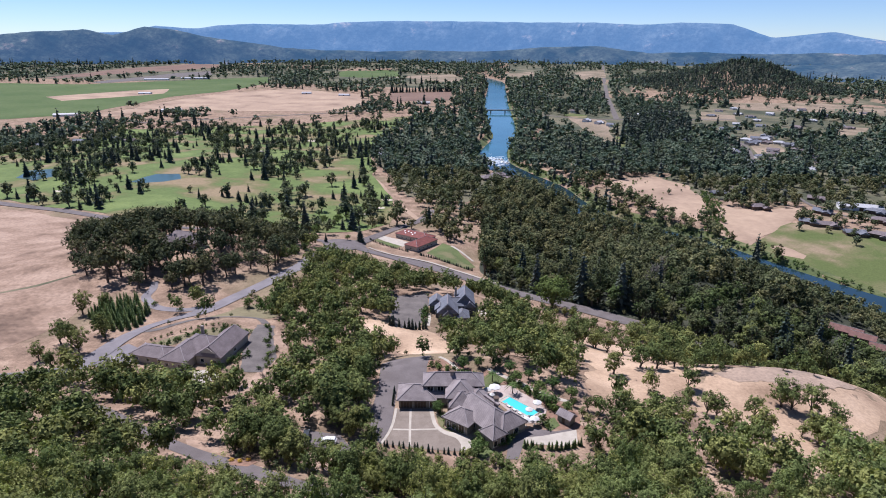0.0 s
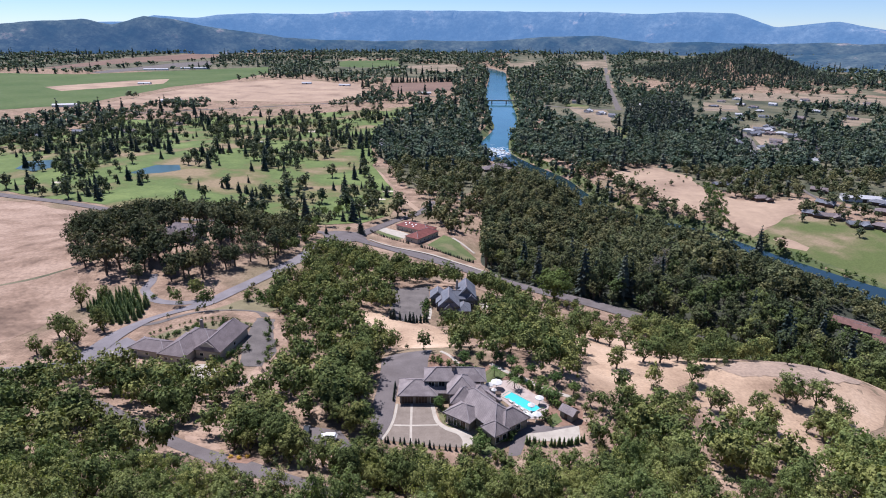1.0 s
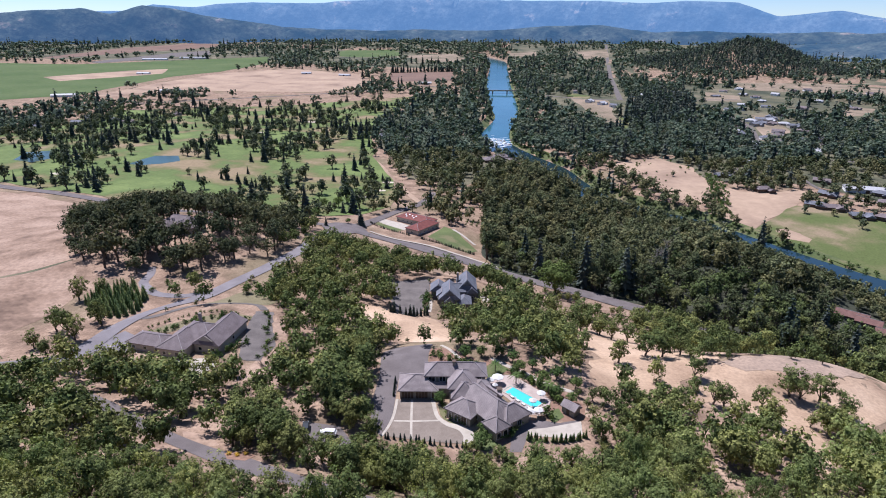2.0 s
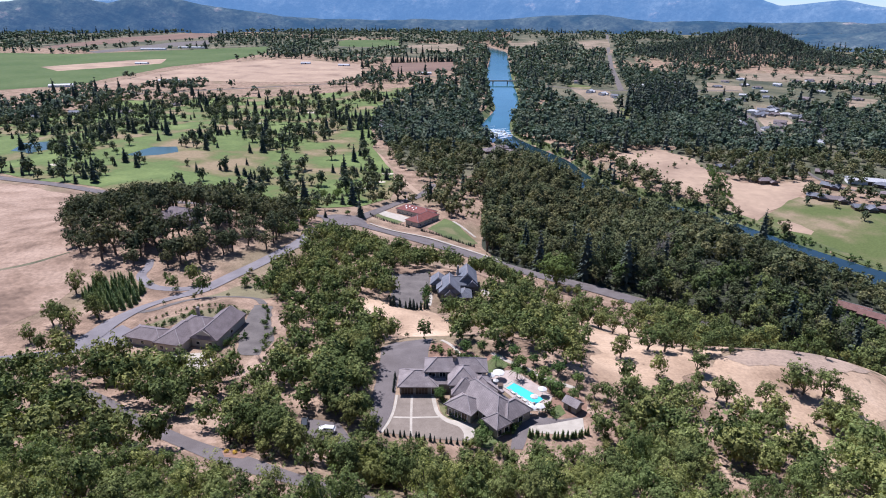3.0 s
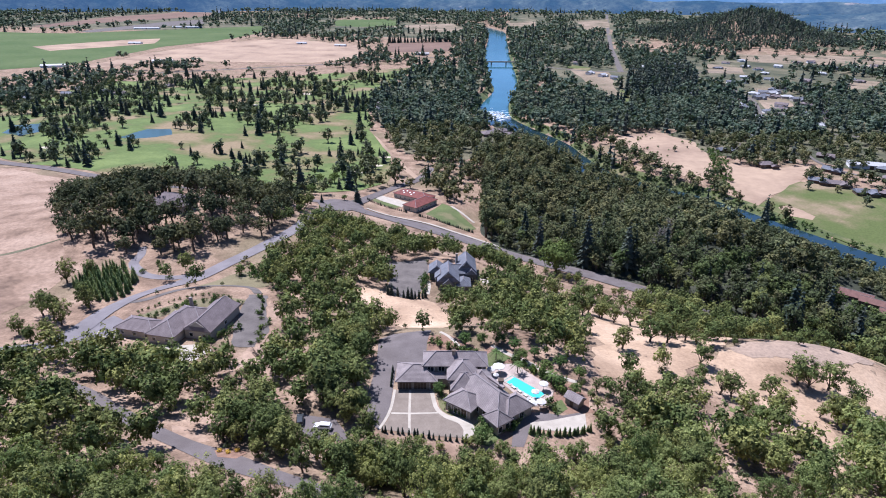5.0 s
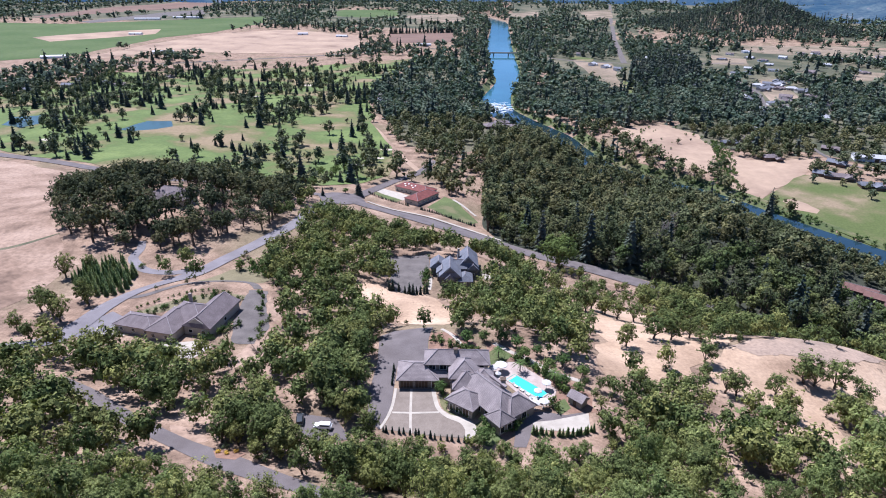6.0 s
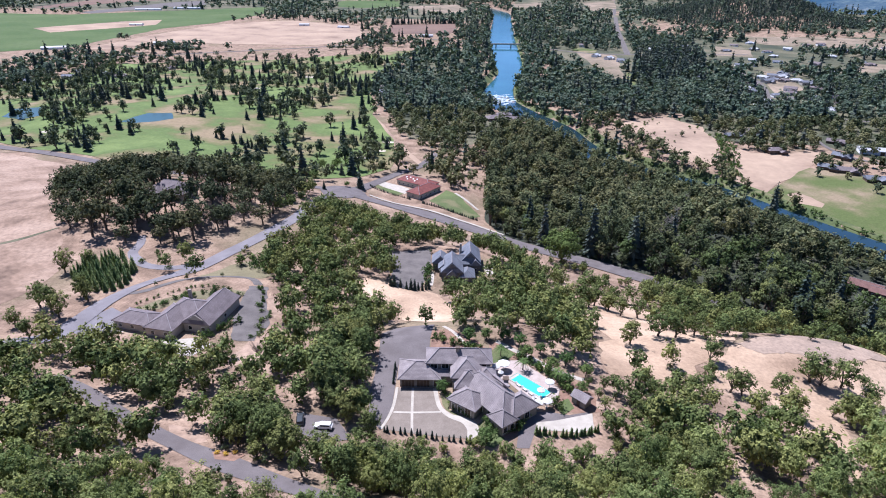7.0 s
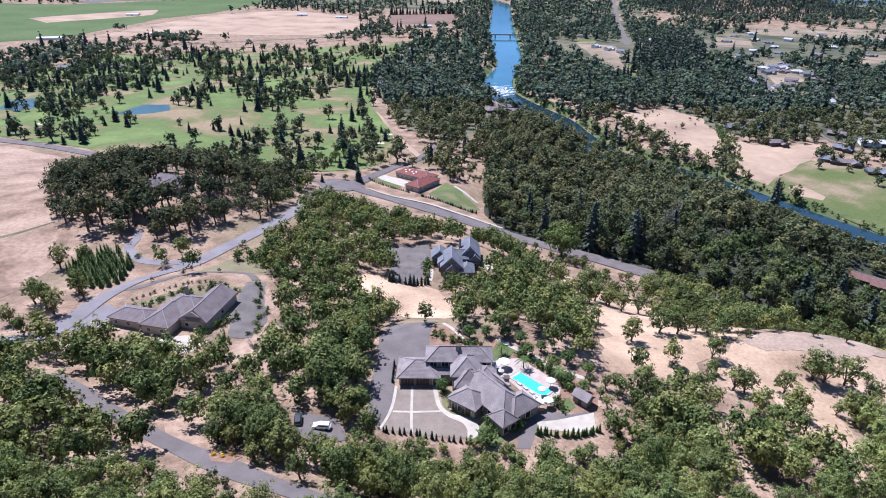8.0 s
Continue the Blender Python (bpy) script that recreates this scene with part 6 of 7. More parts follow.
homestead("ranch_house", (0, 0, 62.5), [(-109.5, 207.2, -15, 7.6, 4.1, 3.2, 2.2, 1), (-97.6, 207.2, -13, 5.2, 8.2, 3.5, 3.2, 1), (-92.5, 212.2, -13, 8.0, 6.6, 3.62, 4.0, 1), (-85.6, 212.8, -11, 5.0, 10.4, 3.6, 3.6, 0.3)],
          "stucco", "shingle", "long low house with brown-grey shingle roofs and pale walls", (-95, 218, 8.6))
MAT["darkstone"] = mottled("dark_stone_wall", [(0.3, (0.1, 0.1, 0.11)), (0.7, (0.17, 0.165, 0.17))], 0.7, 4, 0.9, 0.3, 0.3, 0.03)
homestead("gabled_house", (0, 0, 50), [(2.6, 273.8, 0, 4.6, 7.2, 4.6, 4.4, 0.3), (11.2, 283.4, 0, 4.4, 7.2, 5.0, 5.0, 0.3), (9.6, 269.6, 0, 3.0, 4.0, 2.8, 2.4, 0.8), (-2.8, 281.6, 90, 4.2, 3.4, 4.0, 3.2, 0.3),
                                       (6, 278.4, 90, 3.4, 4.2, 4.8, 3.0, 0), (2.6, 268, 90, 2.2, 2.0, 3.6, 2.4, 0.0), (-1.2, 273.5, 0, 2.0, 2.2, 4.2, 2.2, 0.0), (13.5, 277.5, 90, 2.4, 2.2, 4.2, 2.6, 0.0)],
          "darkstone", "bluegrey", "two-storey house with steep blue-grey gabled roofs", (6.8, 285.2, 10.4))
clay = homestead("clay_roofed_house", (0, 0, 19.5), [(-23, 489, -35, 16, 6.6, 4.0, 3.2, 1), (-17.5, 470, 53, 13, 6.4, 4.02, 3.3, 1)], "stucco", "clay", "low house with red clay-tile hip roofs and small white roof lights")
for u, v in ((-9, -2.6), (-5.5, -2.0), (-2, -3.0), (1.5, -2.4), (-7, -4.4), (0.5, -4.6)):
    lite = part("roof_light", box_bm(-0.55, -0.55, 0, 0.55, 0.55, 0.22), "white", clay, "small white roof light")
    lite.matrix_basis = pose(-23, 489, 0, 0, 0, -35) @ pose(u, v, 7.25 - 3.2 * abs(v) / 7.3 - 0.1, 24)
homestead("knoll_house", (0, 0, 63), [(-153, 343, -18, 9.5, 5.5, 4.4, 3.8, 0.8), (-145, 337, 60, 6, 4.5, 4.2, 3.4, 0.6), (-160, 338, -18, 4.2, 4.2, 4.0, 3.0, 0.8), (-151, 336.5, -18, 3, 3.4, 4.0, 2.8, 0.0)], "stucco", "shingle", "large house with grey hipped roofs among the oaks")
homestead("shake_roofed_house", (0, 0, gz(265, 360)), [(264, 360, -42, 9, 4.2, 4, 2.6, 0.0), (270, 352, -42, 7, 4, 3.4, 2.2, 0.0), (272, 336, -35, 7, 4.4, 3.4, 2.4, 0.0)], "darkwood", "redbrown", "rambling house with red-brown shake roofs among trees")
homestead("lodge", (0, 0, gz(72, 770)), [(60, 770, 20, 12, 7, 4, 3, 1), (80, 762, -10, 12, 7, 4, 3, 1), (72, 782, 0, 9, 6, 5, 3, 1)], "darkwood", "shingle", "low dark lodge with grey roofs above the river")

row_of(BUSH, "garden_bush", [(-9, 262), (-8, 272), (-9, 282)], 7, 1.2, "green bush beside the gabled house", "bushes of the gabled house", 0.8, 15)
row_of(CYPRESS, "hedge_shrub", [(-24, 252), (-14, 252), (-7, 258)], 10, 1.7, "dark pointed cypress before the gabled house", "cypresses of the gabled house", 0.6, 16)
ribbon("garden_path", [(-7, 262, 2), (-6.5, 270, 2), (-7, 276, 2)], MAT["concrete"], 0.15, 1.5, "pale path beside the gabled house", "path")
drape("terrace", [(17.5, 282), (24, 284), (25, 276), (19, 272)], MAT["concrete"], 0.15, 2, "pale terrace behind the gabled house", "pavement")
plant("round_shrub", BUSH, 1, -8.5, 275, 1.9, 1, "large dark round shrub in the forecourt", "")

# grounds of the long low house
drape("courtyard", [(-135, 203), (-126, 219), (-117, 213), (-117, 203), (-120, 195)], MAT["pale_asphalt"], 0.14, 3, "pale grey asphalt turning place", "pavement")
drape("gravel_yard", [(-77, 208), (-79, 225), (-80, 238), (-73, 240), (-69, 224), (-64, 210), (-66, 197), (-74, 198)], MAT["gravel"], 0.12, 2, "grey-brown gravel yard beside the house", "pavement", ragged=0.7)
ribbon("gravel_lane", [(-128, 232, 3), (-120, 233, 3.5), (-108, 246, 3.5), (-93, 251, 3.5), (-83, 250, 3.5), (-77, 241, 3.5)], MAT["gravel"], 0.1, 2, "grey gravel lane looping behind the house", "path")
MAT["drylawn"] = mottled("dry_lawn", [(0.3, (0.15, 0.13, 0.075)), (0.7, (0.22, 0.19, 0.11))], 0.08, 1.5, 0.95, 0.3, 0.3, 0.1)
drape("lawn", LANE_LAWN, MAT["drylawn"], 0.08, 4, "half-dry olive lawn above the house", "grass", ragged=0.8)
ribbon("garden_wall", [(-125, 206.5, 0.5), (-123.6, 203, 0.5), (-118, 202.4, 0.5), (-113, 201.4, 0.5)], MAT["concrete"], 0.6, 1, "low pale curved garden wall", "wall")
drape("planting_bed", [(-118, 216), (-112, 224), (-100, 232), (-86, 234), (-78, 232), (-81, 226), (-98, 226), (-108, 218)], MAT["drylawn"], 0.1, 3, "olive planting bed behind the long house", "bed")
drape("patio", [(-98, 197), (-86, 199), (-80, 195), (-84, 188), (-96, 189)], MAT["concrete"], 0.12, 3, "pale paved patio before the long house", "pavement")
row_of(BUSH, "garden_bush", [(-114, 216), (-104, 225), (-92, 231), (-82, 230)], 20, 1.0, "green bush in the planting bed", "bushes of the planting bed", 2.4, 13)
row_of(BUSH, "garden_bush", [(-118, 221), (-108, 231), (-98, 236), (-88, 235)], 16, 0.55, "small dark bush along the gravel lane", "bushes along the lane", 0.6, 8)
row_of(BUSH, "garden_bush", [(-67, 200), (-66, 212), (-71, 226), (-76, 238)], 18, 0.8, "small dark bush in the gravel yard", "bushes of the gravel yard", 1.6, 9)
row_of(BUSH, "garden_bush", [(-84, 199), (-80, 204), (-75, 210)], 6, 1.3, "leafy green bush against the house wall", "bushes at the long house", 0.6, 10)
# grounds of the clay-roofed house
drape("terrace", [(-59, 492), (-53, 498), (-36, 487), (-29, 480), (-32, 468), (-45, 479)], MAT["concrete"], 0.12, 4, "pale concrete terrace before the red-roofed house", "pavement")
row_of(CYPRESS, "hedge_shrub", [(-61, 482), (-50, 473), (-38, 464), (-27, 456)], 24, 1.0, "small dark hedge shrub along the road", "hedge along the road", 0.3, 11, 0.7)
row_of(CYPRESS, "hedge_shrub", [(-18, 448), (-4, 438), (8, 429), (22, 420)], 34, 1.1, "small dark hedge shrub along the lawn", "hedge along the lawn", 0.3, 12, 0.7)
ribbon("footway", [(-58, 455, 3.2), (-44, 446, 3.4), (-26, 435, 3.4), (-10, 425, 3.4), (8, 413, 3.2), (21, 404, 3), (38, 389, 2.4)], MAT["concrete"], 0.5, 2, "pale concrete footway along the road", "pavement")
plant("dark_cypress", PARKFIR, 0, -67, 469, 1.25, 0.3, "broad dark-green conical cypress at the road junction", "")
plant("dark_cypress", PARKFIR, 1, -90, 446, 0.6, 1.3, "small dark conical cypress beside the junction", "")
plant("round_maple", MAPLE, 0, 66, 336, 1.6, 0.8, "large bright-green round maple beside the road", "")
drape("lawn", [(-61, 486), (-55, 488), (-33, 469), (-37, 464)], MAT["lawn"], 0.14, 4, "strip of green lawn along the hedge", "grass")
ribbon("garden_path", [(7, 471, 2.2), (16, 458, 2.2), (24, 446, 2.2)], MAT["concrete"], 0.2, 2, "pale path along the lawn's edge", "path")
plant("round_tree", PARK, 2, -42, 534, 2.1, 0.4, "large dark round tree beside the club road", "")
drape("junction", [(-95, 450), (-86, 463), (-71, 467), (-62, 459), (-57, 443), (-70, 426), (-85, 422)], MAT["asphalt"], 0.46, 3, "wide grey asphalt road junction", "road")
for x, y, k in ((4, 484, 1.25), (11, 488, 1.2), (6, 496, 1.3), (-4, 530, 1.4), (8, 522, 1.3), (14, 534, 1.2), (-16, 552, 1.3), (25, 570, 1.3), (34, 560, 1.2), (43, 540, 1.2), (50, 528, 1.3), (17, 552, 1.2), (-28, 520, 1.0), (2, 508, 1.0)):
    plant("tall_oak", COPSE_OAK, int(y) % 5, x, y, k, x, "dark leafy oak behind the red-roofed house", "oaks behind the red-roofed house")
for k in range(18):
    plant("orchard_shrub", BUSH, k % 3, 18 + 4.6 * (k % 6) + 1.2 * (k // 6), 488 + 9 * (k // 6) + 1.5 * (k % 6), 0.8 + 0.1 * (k % 4), k, "small green shrub on the tan terraced bank", "shrubs of the terraced bank")
plant("garden_bush", BUSH, 1, -59, 539, 2.6, 0.4, "round green bush at the course's edge", "")
for x, y, k in ((-106, 523, 0.9), (-94, 526, 1.0), (-83, 532, 1.1), (-76, 464, 0.5), (-104, 478, 0.9)):
    plant("bright_tree", MAPLE, 1, x, y, k, x, "bright-green round tree at the course's edge", "bright trees of the course")
row_of(BUSH, "bank_shrub", [(278, 570), (283, 595), (290, 632), (303, 674), (312, 708)], 34, 1.5, "wild green shrub across the dry river meadow", "shrubs of the river meadow", 4.0, 21)
for n, (x, y) in enumerate([(335, 663), (340, 658), (354, 668), (356, 651), (382, 678), (396, 665), (389, 635), (375, 594), (378, 572), (408, 594), (394, 559), (331, 676), (421, 624), (434, 610)]):
    plant("garden_tree", COPSE_OAK, n % 5, x, y, 0.75 + 0.09 * (n % 4), x, "dark leafy tree beside the riverside houses", "trees by the riverside houses")
plant("lone_fir", FIRS, 3, 246, 452, 1.9, 0.4, "tall dark fir on the river bank", "")


# vehicles
def car(at, turn, paint, label):
    root = tagged(new("car"), label, "car", "cars under the oaks")
    root.matrix_basis = pose(*at, 0, 0, turn)
    side = [(-2.35, 0.35), (-2.38, 0.95), (-2.2, 1.05), (-1.95, 1.62), (0.55, 1.66), (1.2, 1.1), (2.2, 0.98), (2.36, 0.7), (2.3, 0.35)]
    bm = bmesh.new()
    left = [bm.verts.new((x, 0.9 if z < 1.2 else 0.72, z)) for x, z in side]
    rt = [bm.verts.new((x, -0.9 if z < 1.2 else -0.72, z)) for x, z in side]
    bm.faces.new(left)
    bm.faces.new(rt[::-1])
    for i in range(len(side)):
        j = (i + 1) % len(side)
        bm.faces.new((left[i], rt[i], rt[j], left[j]))
    bmesh.ops.bevel(bm, geom=bm.edges[:], offset=0.05, segments=1, affect="EDGES")
    body = part("body", bm, paint, root)
    for y in (-0.86, 0.86):
        part("side_window", box_bm(-1.8, y - 0.02, 1.08, 0.6, y + 0.02, 1.5), "glass", body)
    wsh = part("windscreen", box_bm(-0.02, -0.68, 0, 0.02, 0.68, 0.75), "glass", body)
    wsh.matrix_basis = pose(1.2, 0, 1.06, 0, -49, 0)
    for x in (-1.45, 1.45):
        for y in (-0.82, 0.82):
            v, f = tube([(x, y - 0.11, 0.34), (x, y + 0.11, 0.34)], [0.34, 0.34], 12)
            f += [tuple(range(11, -1, -1)), tuple(range(12, 24))]
            wh = new("wheel", mesh_of("wheel", v, f, MAT["rubber"]))
            wh.parent = root
    for y in (-0.65, 0.65):
        part("headlight", box_bm(2.3, y - 0.15, 0.72, 2.37, y + 0.15, 0.86), "white", body)


car((-31.6, 143.6, gz(-31.6, 143.6) + 0.2), 176, "paint_white", "white car parked under the oaks")
car((-38.0, 145.6, gz(-38.0, 145.6) + 0.2), 100, "paint_dark", "dark car parked under the oaks")


ribbon("hedge_line", [(-238, 268, 1.2), (-222, 281, 2.2), (-210, 290, 3.2), (-203, 298, 2.4), (-197, 305, 1.0)], MAT["scrub"], 0.12, 4, "dark weedy strip across the dry field", "scrub")

# roadside bed with yellow flowers
drape("flower_bed", [(-54, 128), (-49, 129.5), (-46, 127), (-47.5, 124), (-52, 124.6)], MAT["earth"], 0.16, 1.5, "red-brown flower bed in the lane's turning", "bed")
for k, (x, y) in enumerate(((-52.6, 127.2), (-50.4, 126.6), (-48.6, 127.6))):
    rng_ = np.random.default_rng(300 + k)
    q, t = leaf_cloud(rng_, [(0, 0, 0.35, 0.6, 0.5), (0.4, 0.2, 0.3, 0.45, 0.6)], 160, 0.12, (0.1, 0.05, 0.1))
    fl = tagged(new("flower_clump", leaf_mesh("flower_clump", q, t, MAT["flower"])), "clump of yellow flowers in the bed", "flowers", "yellow flowers")
    fl.matrix_basis = pose(x, y, gz(x, y) + 0.1)


# the bridge
def bridge():
    a, b = Vector((98, 1648)), Vector((192, 1650))
    root = tagged(new("bridge"), "low grey concrete bridge over the river", "bridge")
    root.matrix_basis = pose((a.x + b.x) / 2, (a.y + b.y) / 2, 0, 0, 0, math.degrees(math.atan2(b.y - a.y, b.x - a.x)))
    h = (b - a).length / 2
    part("deck", box_bm(-h - 6, -5, 1.2, h + 6, 5, 2.6), "concrete", root)
    for y in (-4.8, 4.8):
        part("parapet", box_bm(-h - 6, y - 0.2, 2.603, h + 6, y + 0.2, 3.7), "concrete", root)
    for x in (-20, 18):
        part("pier", box_bm(x - 1.2, -3.5, -9, x + 1.2, 3.5, 1.197), "concrete", root)
        part("pier_cap", box_bm(x - 1.8, -4.6, 0.2, x + 1.8, 4.6, 1.19), "concrete", root)


bridge()

# rapids: broken white water and rocks
rng = np.random.default_rng(5)
quads, tones = [], []
for k in range(260):
    u, v = rng.uniform(-1, 1), rng.normal(0, 1)
    cx, cy = 76 + u * 27 + v * 3, 968 + v * 20 - u * 10
    ln, wd = rng.uniform(1.5, 6), rng.uniform(0.3, 0.95)
    a = rng.normal(0.1, 0.35)
    d, e = np.array([math.cos(a), math.sin(a), 0]) * ln, np.array([-math.sin(a), math.cos(a), 0.15]) * wd
    c = np.array([cx, cy, WATER_Z + rng.uniform(0.1, 0.4)])
    quads.append([c - d, c - e, c + d, c + e])
    tones.append(0.5)
tagged(new("rapids", leaf_mesh("rapids", np.array(quads), np.array(tones), MAT["foam"])), "white broken water of the rapids", "water", kind="stuff")


def boulder(seed, mat="rock"):
    bm = bmesh.new()
    bmesh.ops.create_icosphere(bm, subdivisions=2, radius=1)
    for v in bm.verts:
        v.co *= 1 + 0.45 * noise.noise(v.co * 1.3 + Vector((seed, 0, 0)))
        v.co.z *= 0.6
    me = bpy.data.meshes.new("boulder")
    bm.to_mesh(me)
    bm.free()
    me.materials.append(MAT[mat])
    return me


STONES = [boulder(k * 7) for k in range(4)]
rng = random.Random(9)
for k in range(40):
    x, y = 76 + rng.uniform(-30, 34), 968 + rng.gauss(0, 16)
    ob = tagged(new("boulder", STONES[k % 4]), "wet dark boulder in the rapids", "rock", "boulders in the rapids")
    ob.matrix_basis = Matrix.LocRotScale((x, y, WATER_Z - 0.1), Euler((0, 0, rng.uniform(0, 6))), (rng.uniform(0.8, 3),) * 3)

# ponds and bunkers of the golf course
for outline in (POND_A, POND_B):
    drape("pond", outline, MAT["pond"], 0.3, 12, "blue-grey golf course pond", "water", ragged=1.5)
for x, y, r in ((-65, 602, 6), (-78, 572, 7), (-410, 640, 9), (-240, 1120, 16), (-300, 980, 12), (-60, 640, 6)):
    drape("bunker", [(x + r * math.cos(a * 0.785) * (1 + 0.25 * math.sin(a * 2.1)), y + r * 0.7 * math.sin(a * 0.785)) for a in range(8)], MAT["sand"], 0.35, 5, "pale sand bunker", "bunker", ragged=0.6)

# conifer rows: golf course screen, nursery, dark avenue by the vineyard
row_of(PARKFIR, "screen_conifer", [(-238, 640), (-205, 612), (-172, 588)], 11, 0.85, "dark conical conifer in a row on the golf course", "conifer row of the golf course", 3, 21)
row_of(PARKFIR, "screen_conifer", [(-118, 640), (-96, 632), (-84, 620)], 6, 0.8, "dark conical conifer beside the green", "conifers by the green", 5, 22)
row_of(PARKFIR, "avenue_conifer", [(-189, 2215), (30, 2285)], 22, 2.1, "tall dark conifer in an avenue by the vineyard", "avenue by the vineyard", 3, 23)
rng = random.Random(4)
NURSERY_BED = [(-161, 250), (-162, 267), (-151, 275), (-136, 261), (-132, 243), (-136, 235), (-147, 237)]
nx, ny, _ = scatter(33, (-165, 232, -128, 278), 2.9, lambda x, y, r: inside(NURSERY_BED, x, y))
for x, y in zip(nx, ny):
    plant("nursery_fir", NURSERY_FIR, rng.randrange(3), x, y, rng.uniform(0.85, 1.25), rng.uniform(0, 6), "slender young green fir in nursery rows", "nursery firs")

# dead trees in the forest belt
for k, (x, y, h) in enumerate(((150, 390, 25), (138, 374, 24), (167, 424, 25), (132, 364, 22), (144, 382, 21))):
    rg = random.Random(50 + k)
    parts = [tube([(0, 0, -1), (0.2, 0, h * 0.5), (0.1, 0.2, h)], [0.35, 0.22, 0.05])]
    for j in range(80):
        z, a, ln = h * rg.uniform(0.3, 0.97), rg.uniform(0, 6.28), rg.uniform(1.4, 4.6)
        parts.append(tube([(0.1, 0, z), (math.cos(a) * ln * 0.6, math.sin(a) * ln * 0.6, z + ln * 0.2), (math.cos(a) * ln, math.sin(a) * ln, z + ln * 0.45)], [0.1, 0.07, 0.03], 4))
    v, f = join_parts(parts)
    root = tagged(new("dead_tree"), "bare grey dead tree among the forest", "tree", "dead trees")
    root.matrix_basis = pose(x, y, gz(x, y))
    ob = new("trunk", mesh_of("trunk", v, f, MAT["deadwood"], True))
    ob.parent = root

# a leafless small tree on the dry yard
rg = random.Random(61)
parts = [tube([(0, 0, -0.5), (0.1, 0, 1.6), (0, 0.1, 3.0)], [0.22, 0.18, 0.12])]
for j in range(60):
    a, ln, z = rg.uniform(0, 6.28), rg.uniform(1.6, 4.2), rg.uniform(1.4, 3.0)
    parts.append(tube([(0, 0, z), (math.cos(a) * ln * 0.45, math.sin(a) * ln * 0.45, z + ln * 0.55), (math.cos(a) * ln * 0.8, math.sin(a) * ln * 0.8, z + ln * 1.15)], [0.07, 0.05, 0.02], 4))
v, f = join_parts(parts)
root = tagged(new("bare_tree"), "small pale leafless tree on dry ground", "tree")
root.matrix_basis = pose(-60, 184, gz(-60, 184))
ob = new("trunk", mesh_of("trunk", v, f, MAT["deadwood"], True))
ob.parent = root

# small houses of the valley
SMALL = {}


def cottage(x, y, turn, k, roof, wall, label, size=1.0):
    """A small gabled house: one built for each look, the rest copies."""
    m = pose(x, y, gz(x, y), 0, 0, turn)
    if (roof, wall, k) in SMALL:
        ob = copy_thing(SMALL[(roof, wall, k)], m)
        return ob
    root = homestead("cottage", (0, 0, 0), [(0, 0, 0, 8 * size, 4.6 * size, 3.0 + k, 2.6, 0.0 if k != 1 else 1.0), (5 * size, -4 * size, 90, 4.5 * size, 3.4 * size, 3.0, 2.2, 0.0)], wall, roof, label, plain=True)
    root["group"] = "houses of the valley"
    root.matrix_basis = m
    SMALL[(roof, wall, k)] = root
    return root


rng = random.Random(77)
HOMES = [(350, 656), (376, 602), (388, 592), (400, 566), (418, 556), (334, 722), (452, 604), (470, 640), (440, 700), (412, 640)]
for x, y in HOMES:
    cottage(x, y, rng.uniform(-50, 20), rng.randrange(2), rng.choice(("shingle", "bluegrey")), "darkwood", "riverside house with a weathered dark shingle roof", 1.1)
drape("bare_patch", [(304, 536), (316, 541), (326, 515), (319, 507), (304, 516)], MAT["stubble"], 0.33, 5, "dry tan patch in the riverside lawn", "slope", ragged=2)
drape("bare_patch", [(305, 504), (311, 496), (306, 486), (303, 491)], MAT["sand"], 0.36, 5, "bare sandy patch on the bank", "slope", ragged=1)
for x, y, k in ((220, 664, 1.3), (239, 685, 0.7), (273, 720, 0.75), (294, 736, 0.35), (218, 742, 0.4), (212, 758, 0.4), (247, 779, 0.5), (325, 753, 0.6), (355, 581, 0.95), (383, 536, 1.0), (413, 566, 1.0), (396, 584, 0.9), (430, 660, 1.1), (442, 654, 1.1), (422, 668, 1.0)):
    plant("field_tree", PARK, int(x) % 6, x, y, k, y, "round green tree beside the riverside fields", "trees of the riverside fields")
far_x, far_y, rgn = scatter(31, (330, 720, 1500, 1750), 75, lambda x, y, r: off_roads(x, y, 12) & (np.abs(x) < y * 0.8) & ~inside(EAST_FIELD, x, y) & (r.uniform(0, 1, x.shape) < 0.5))
for x, y in list(zip(far_x, far_y))[:90]:
    cottage(x, y, rng.uniform(-60, 60), rng.randrange(3), rng.choice(("shingle", "bluegrey", "metal")), rng.choice(("stucco", "white")), "valley house with a weathered shingle roof and pale walls", 1.2)
vx, vy, rgn = scatter(32, (440, 830, 660, 1330), 27, lambda x, y, r: inside(VILLAGE, x, y) & off_roads(x, y, 9) & (r.uniform(0, 1, x.shape) < 0.42))
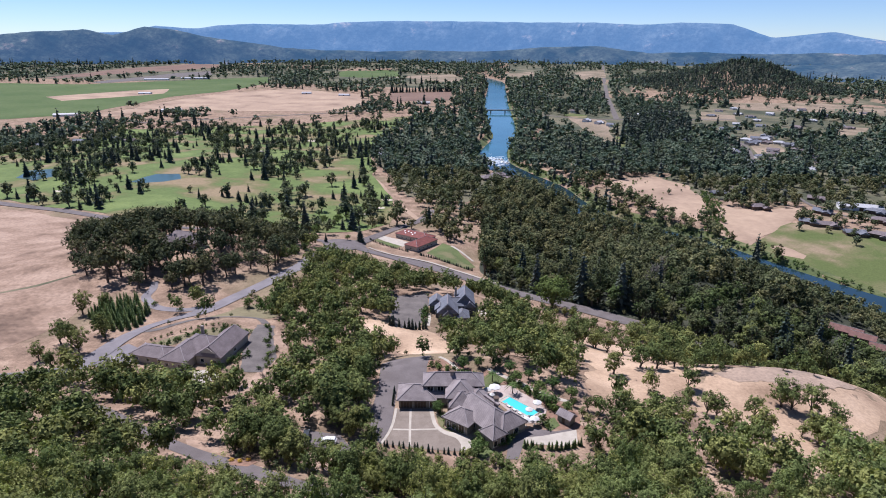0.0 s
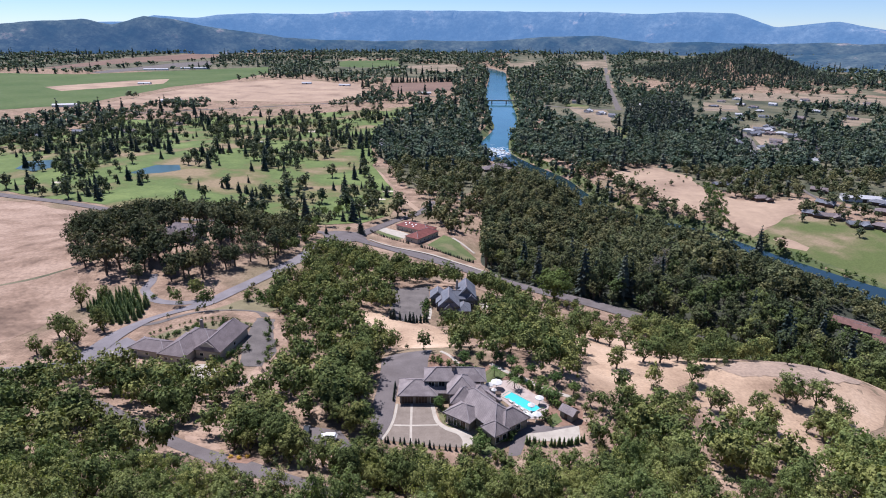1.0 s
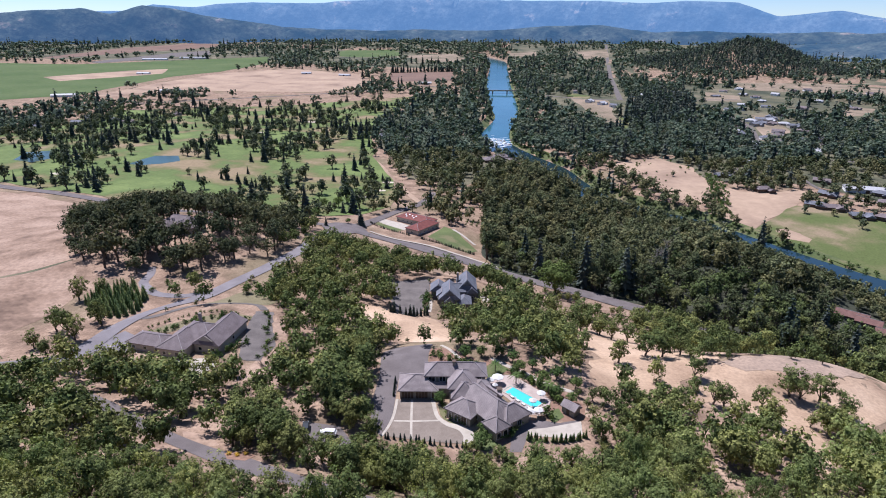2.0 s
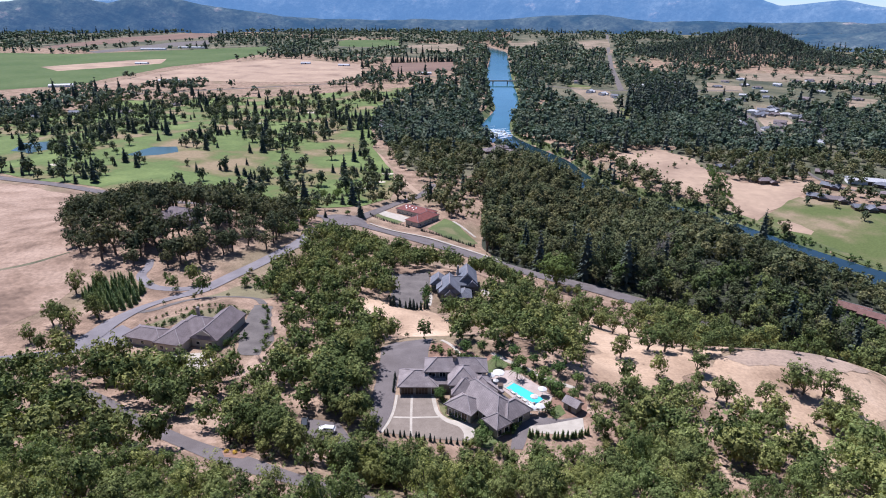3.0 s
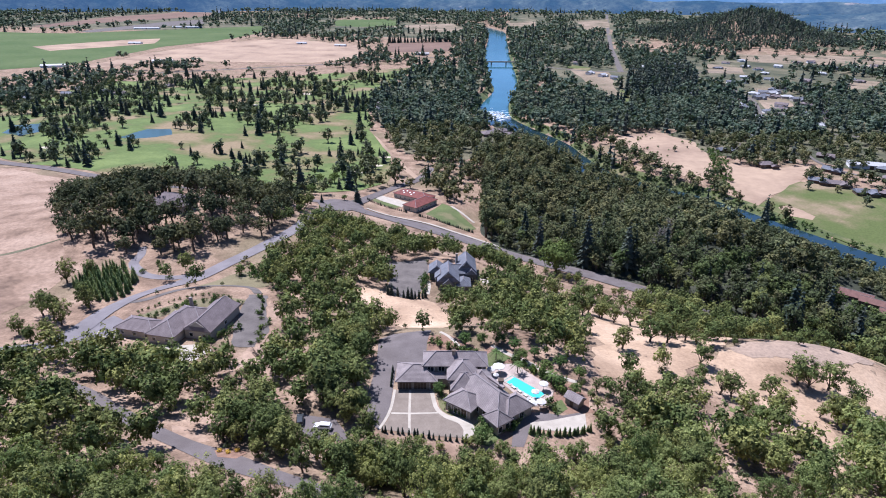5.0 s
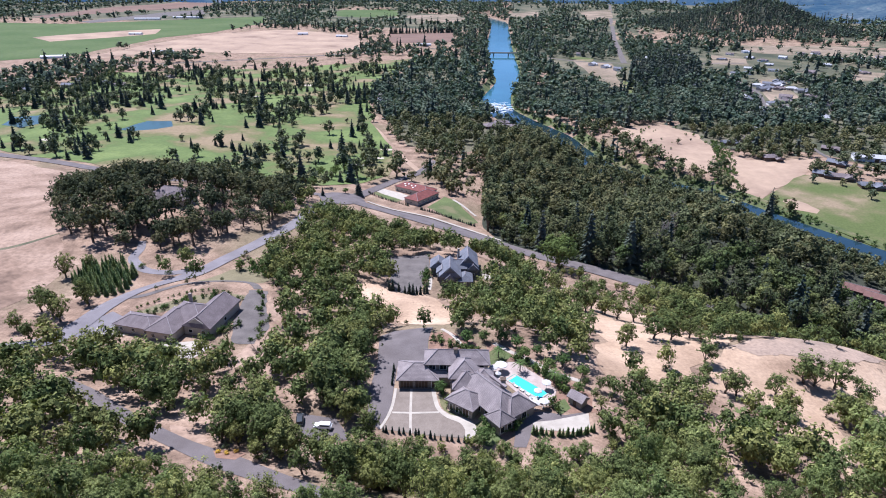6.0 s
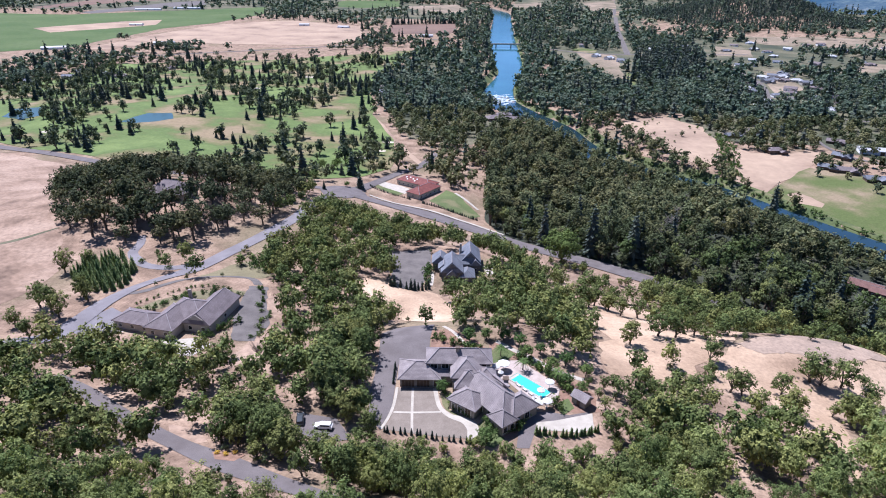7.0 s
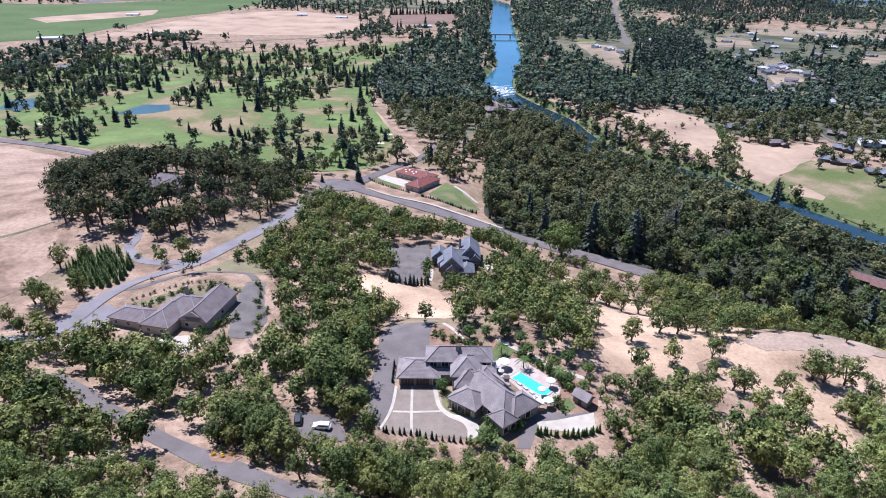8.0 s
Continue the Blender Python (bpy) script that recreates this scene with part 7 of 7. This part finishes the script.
for x, y in zip(vx, vy):
    cottage(x, y, rng.uniform(-60, 60), rng.randrange(3), rng.choice(("shingle", "bluegrey", "bluegrey", "metal")), rng.choice(("stucco", "white")), "valley house with a weathered shingle roof and pale walls", 1.2)
for x, y in ((-690, 1040), (-640, 1075), (-600, 1120), (-560, 1090), (-705, 1120), (-660, 1150), (-520, 1200), (-760, 1100), (-110, 1010), (-95, 960), (-60, 930)):
    cottage(x, y, rng.uniform(-60, 60), rng.randrange(3), rng.choice(("shingle", "bluegrey")), "stucco", "valley house with a weathered shingle roof and pale walls", 1.2)


def barn(x, y, turn, a, b, label):
    root = tagged(new("barn"), label, "barn", "barns of the valley")
    root.matrix_basis = pose(x, y, gz(x, y), 0, 0, turn)
    part("wall", box_bm(-a, -b, -1, a, b, 4.5), "white", root)
    part("roof", roof_bm(-a, -b, a, b, 4.52, 2.4, 0.5, hip=0.0), "metal", root)
    part("door", box_bm(-2, -b - 0.08, 0, 2, -b - 0.003, 3.8), "darkwood", root)


for x, y, t, a, b in ((-905, 1485, 20, 26, 9), (-700, 1600, 15, 24, 9), (-470, 2150, 5, 16, 8), (-330, 2080, -10, 18, 8), (-1250, 2750, 10, 50, 14), (-1120, 2850, 5, 60, 14), (-1000, 2100, 0, 20, 9), (480, 1560, 30, 22, 9), (-60, 1830, 10, 20, 8), (464, 658, -20, 21, 8)):
    barn(x, y, t, a, b, "long pale barn with a metal roof on the valley floor")

# rafts on the river bank
for x, y, t in ((313, 466, 35), (322, 452, 60)):
    root = tagged(new("raft"), "white raft drawn up on the river bank", "raft", "rafts on the bank")
    root.matrix_basis = pose(x, y, gz(x, y) + 0.3, 0, 0, t)
    part("deck", box_bm(-2.6, -1.4, 0.3, 2.6, 1.4, 0.5), "canvas", root)
    for y_ in (-1.0, 1.0):
        v, f = tube([(-2.7, y_, 0.12), (2.7, y_, 0.12)], [0.28, 0.28], 8)
        f += [tuple(range(7, -1, -1)), tuple(range(8, 16))]
        fl = new("float", mesh_of("float", v, f, MAT["metal"]))
        fl.parent = root
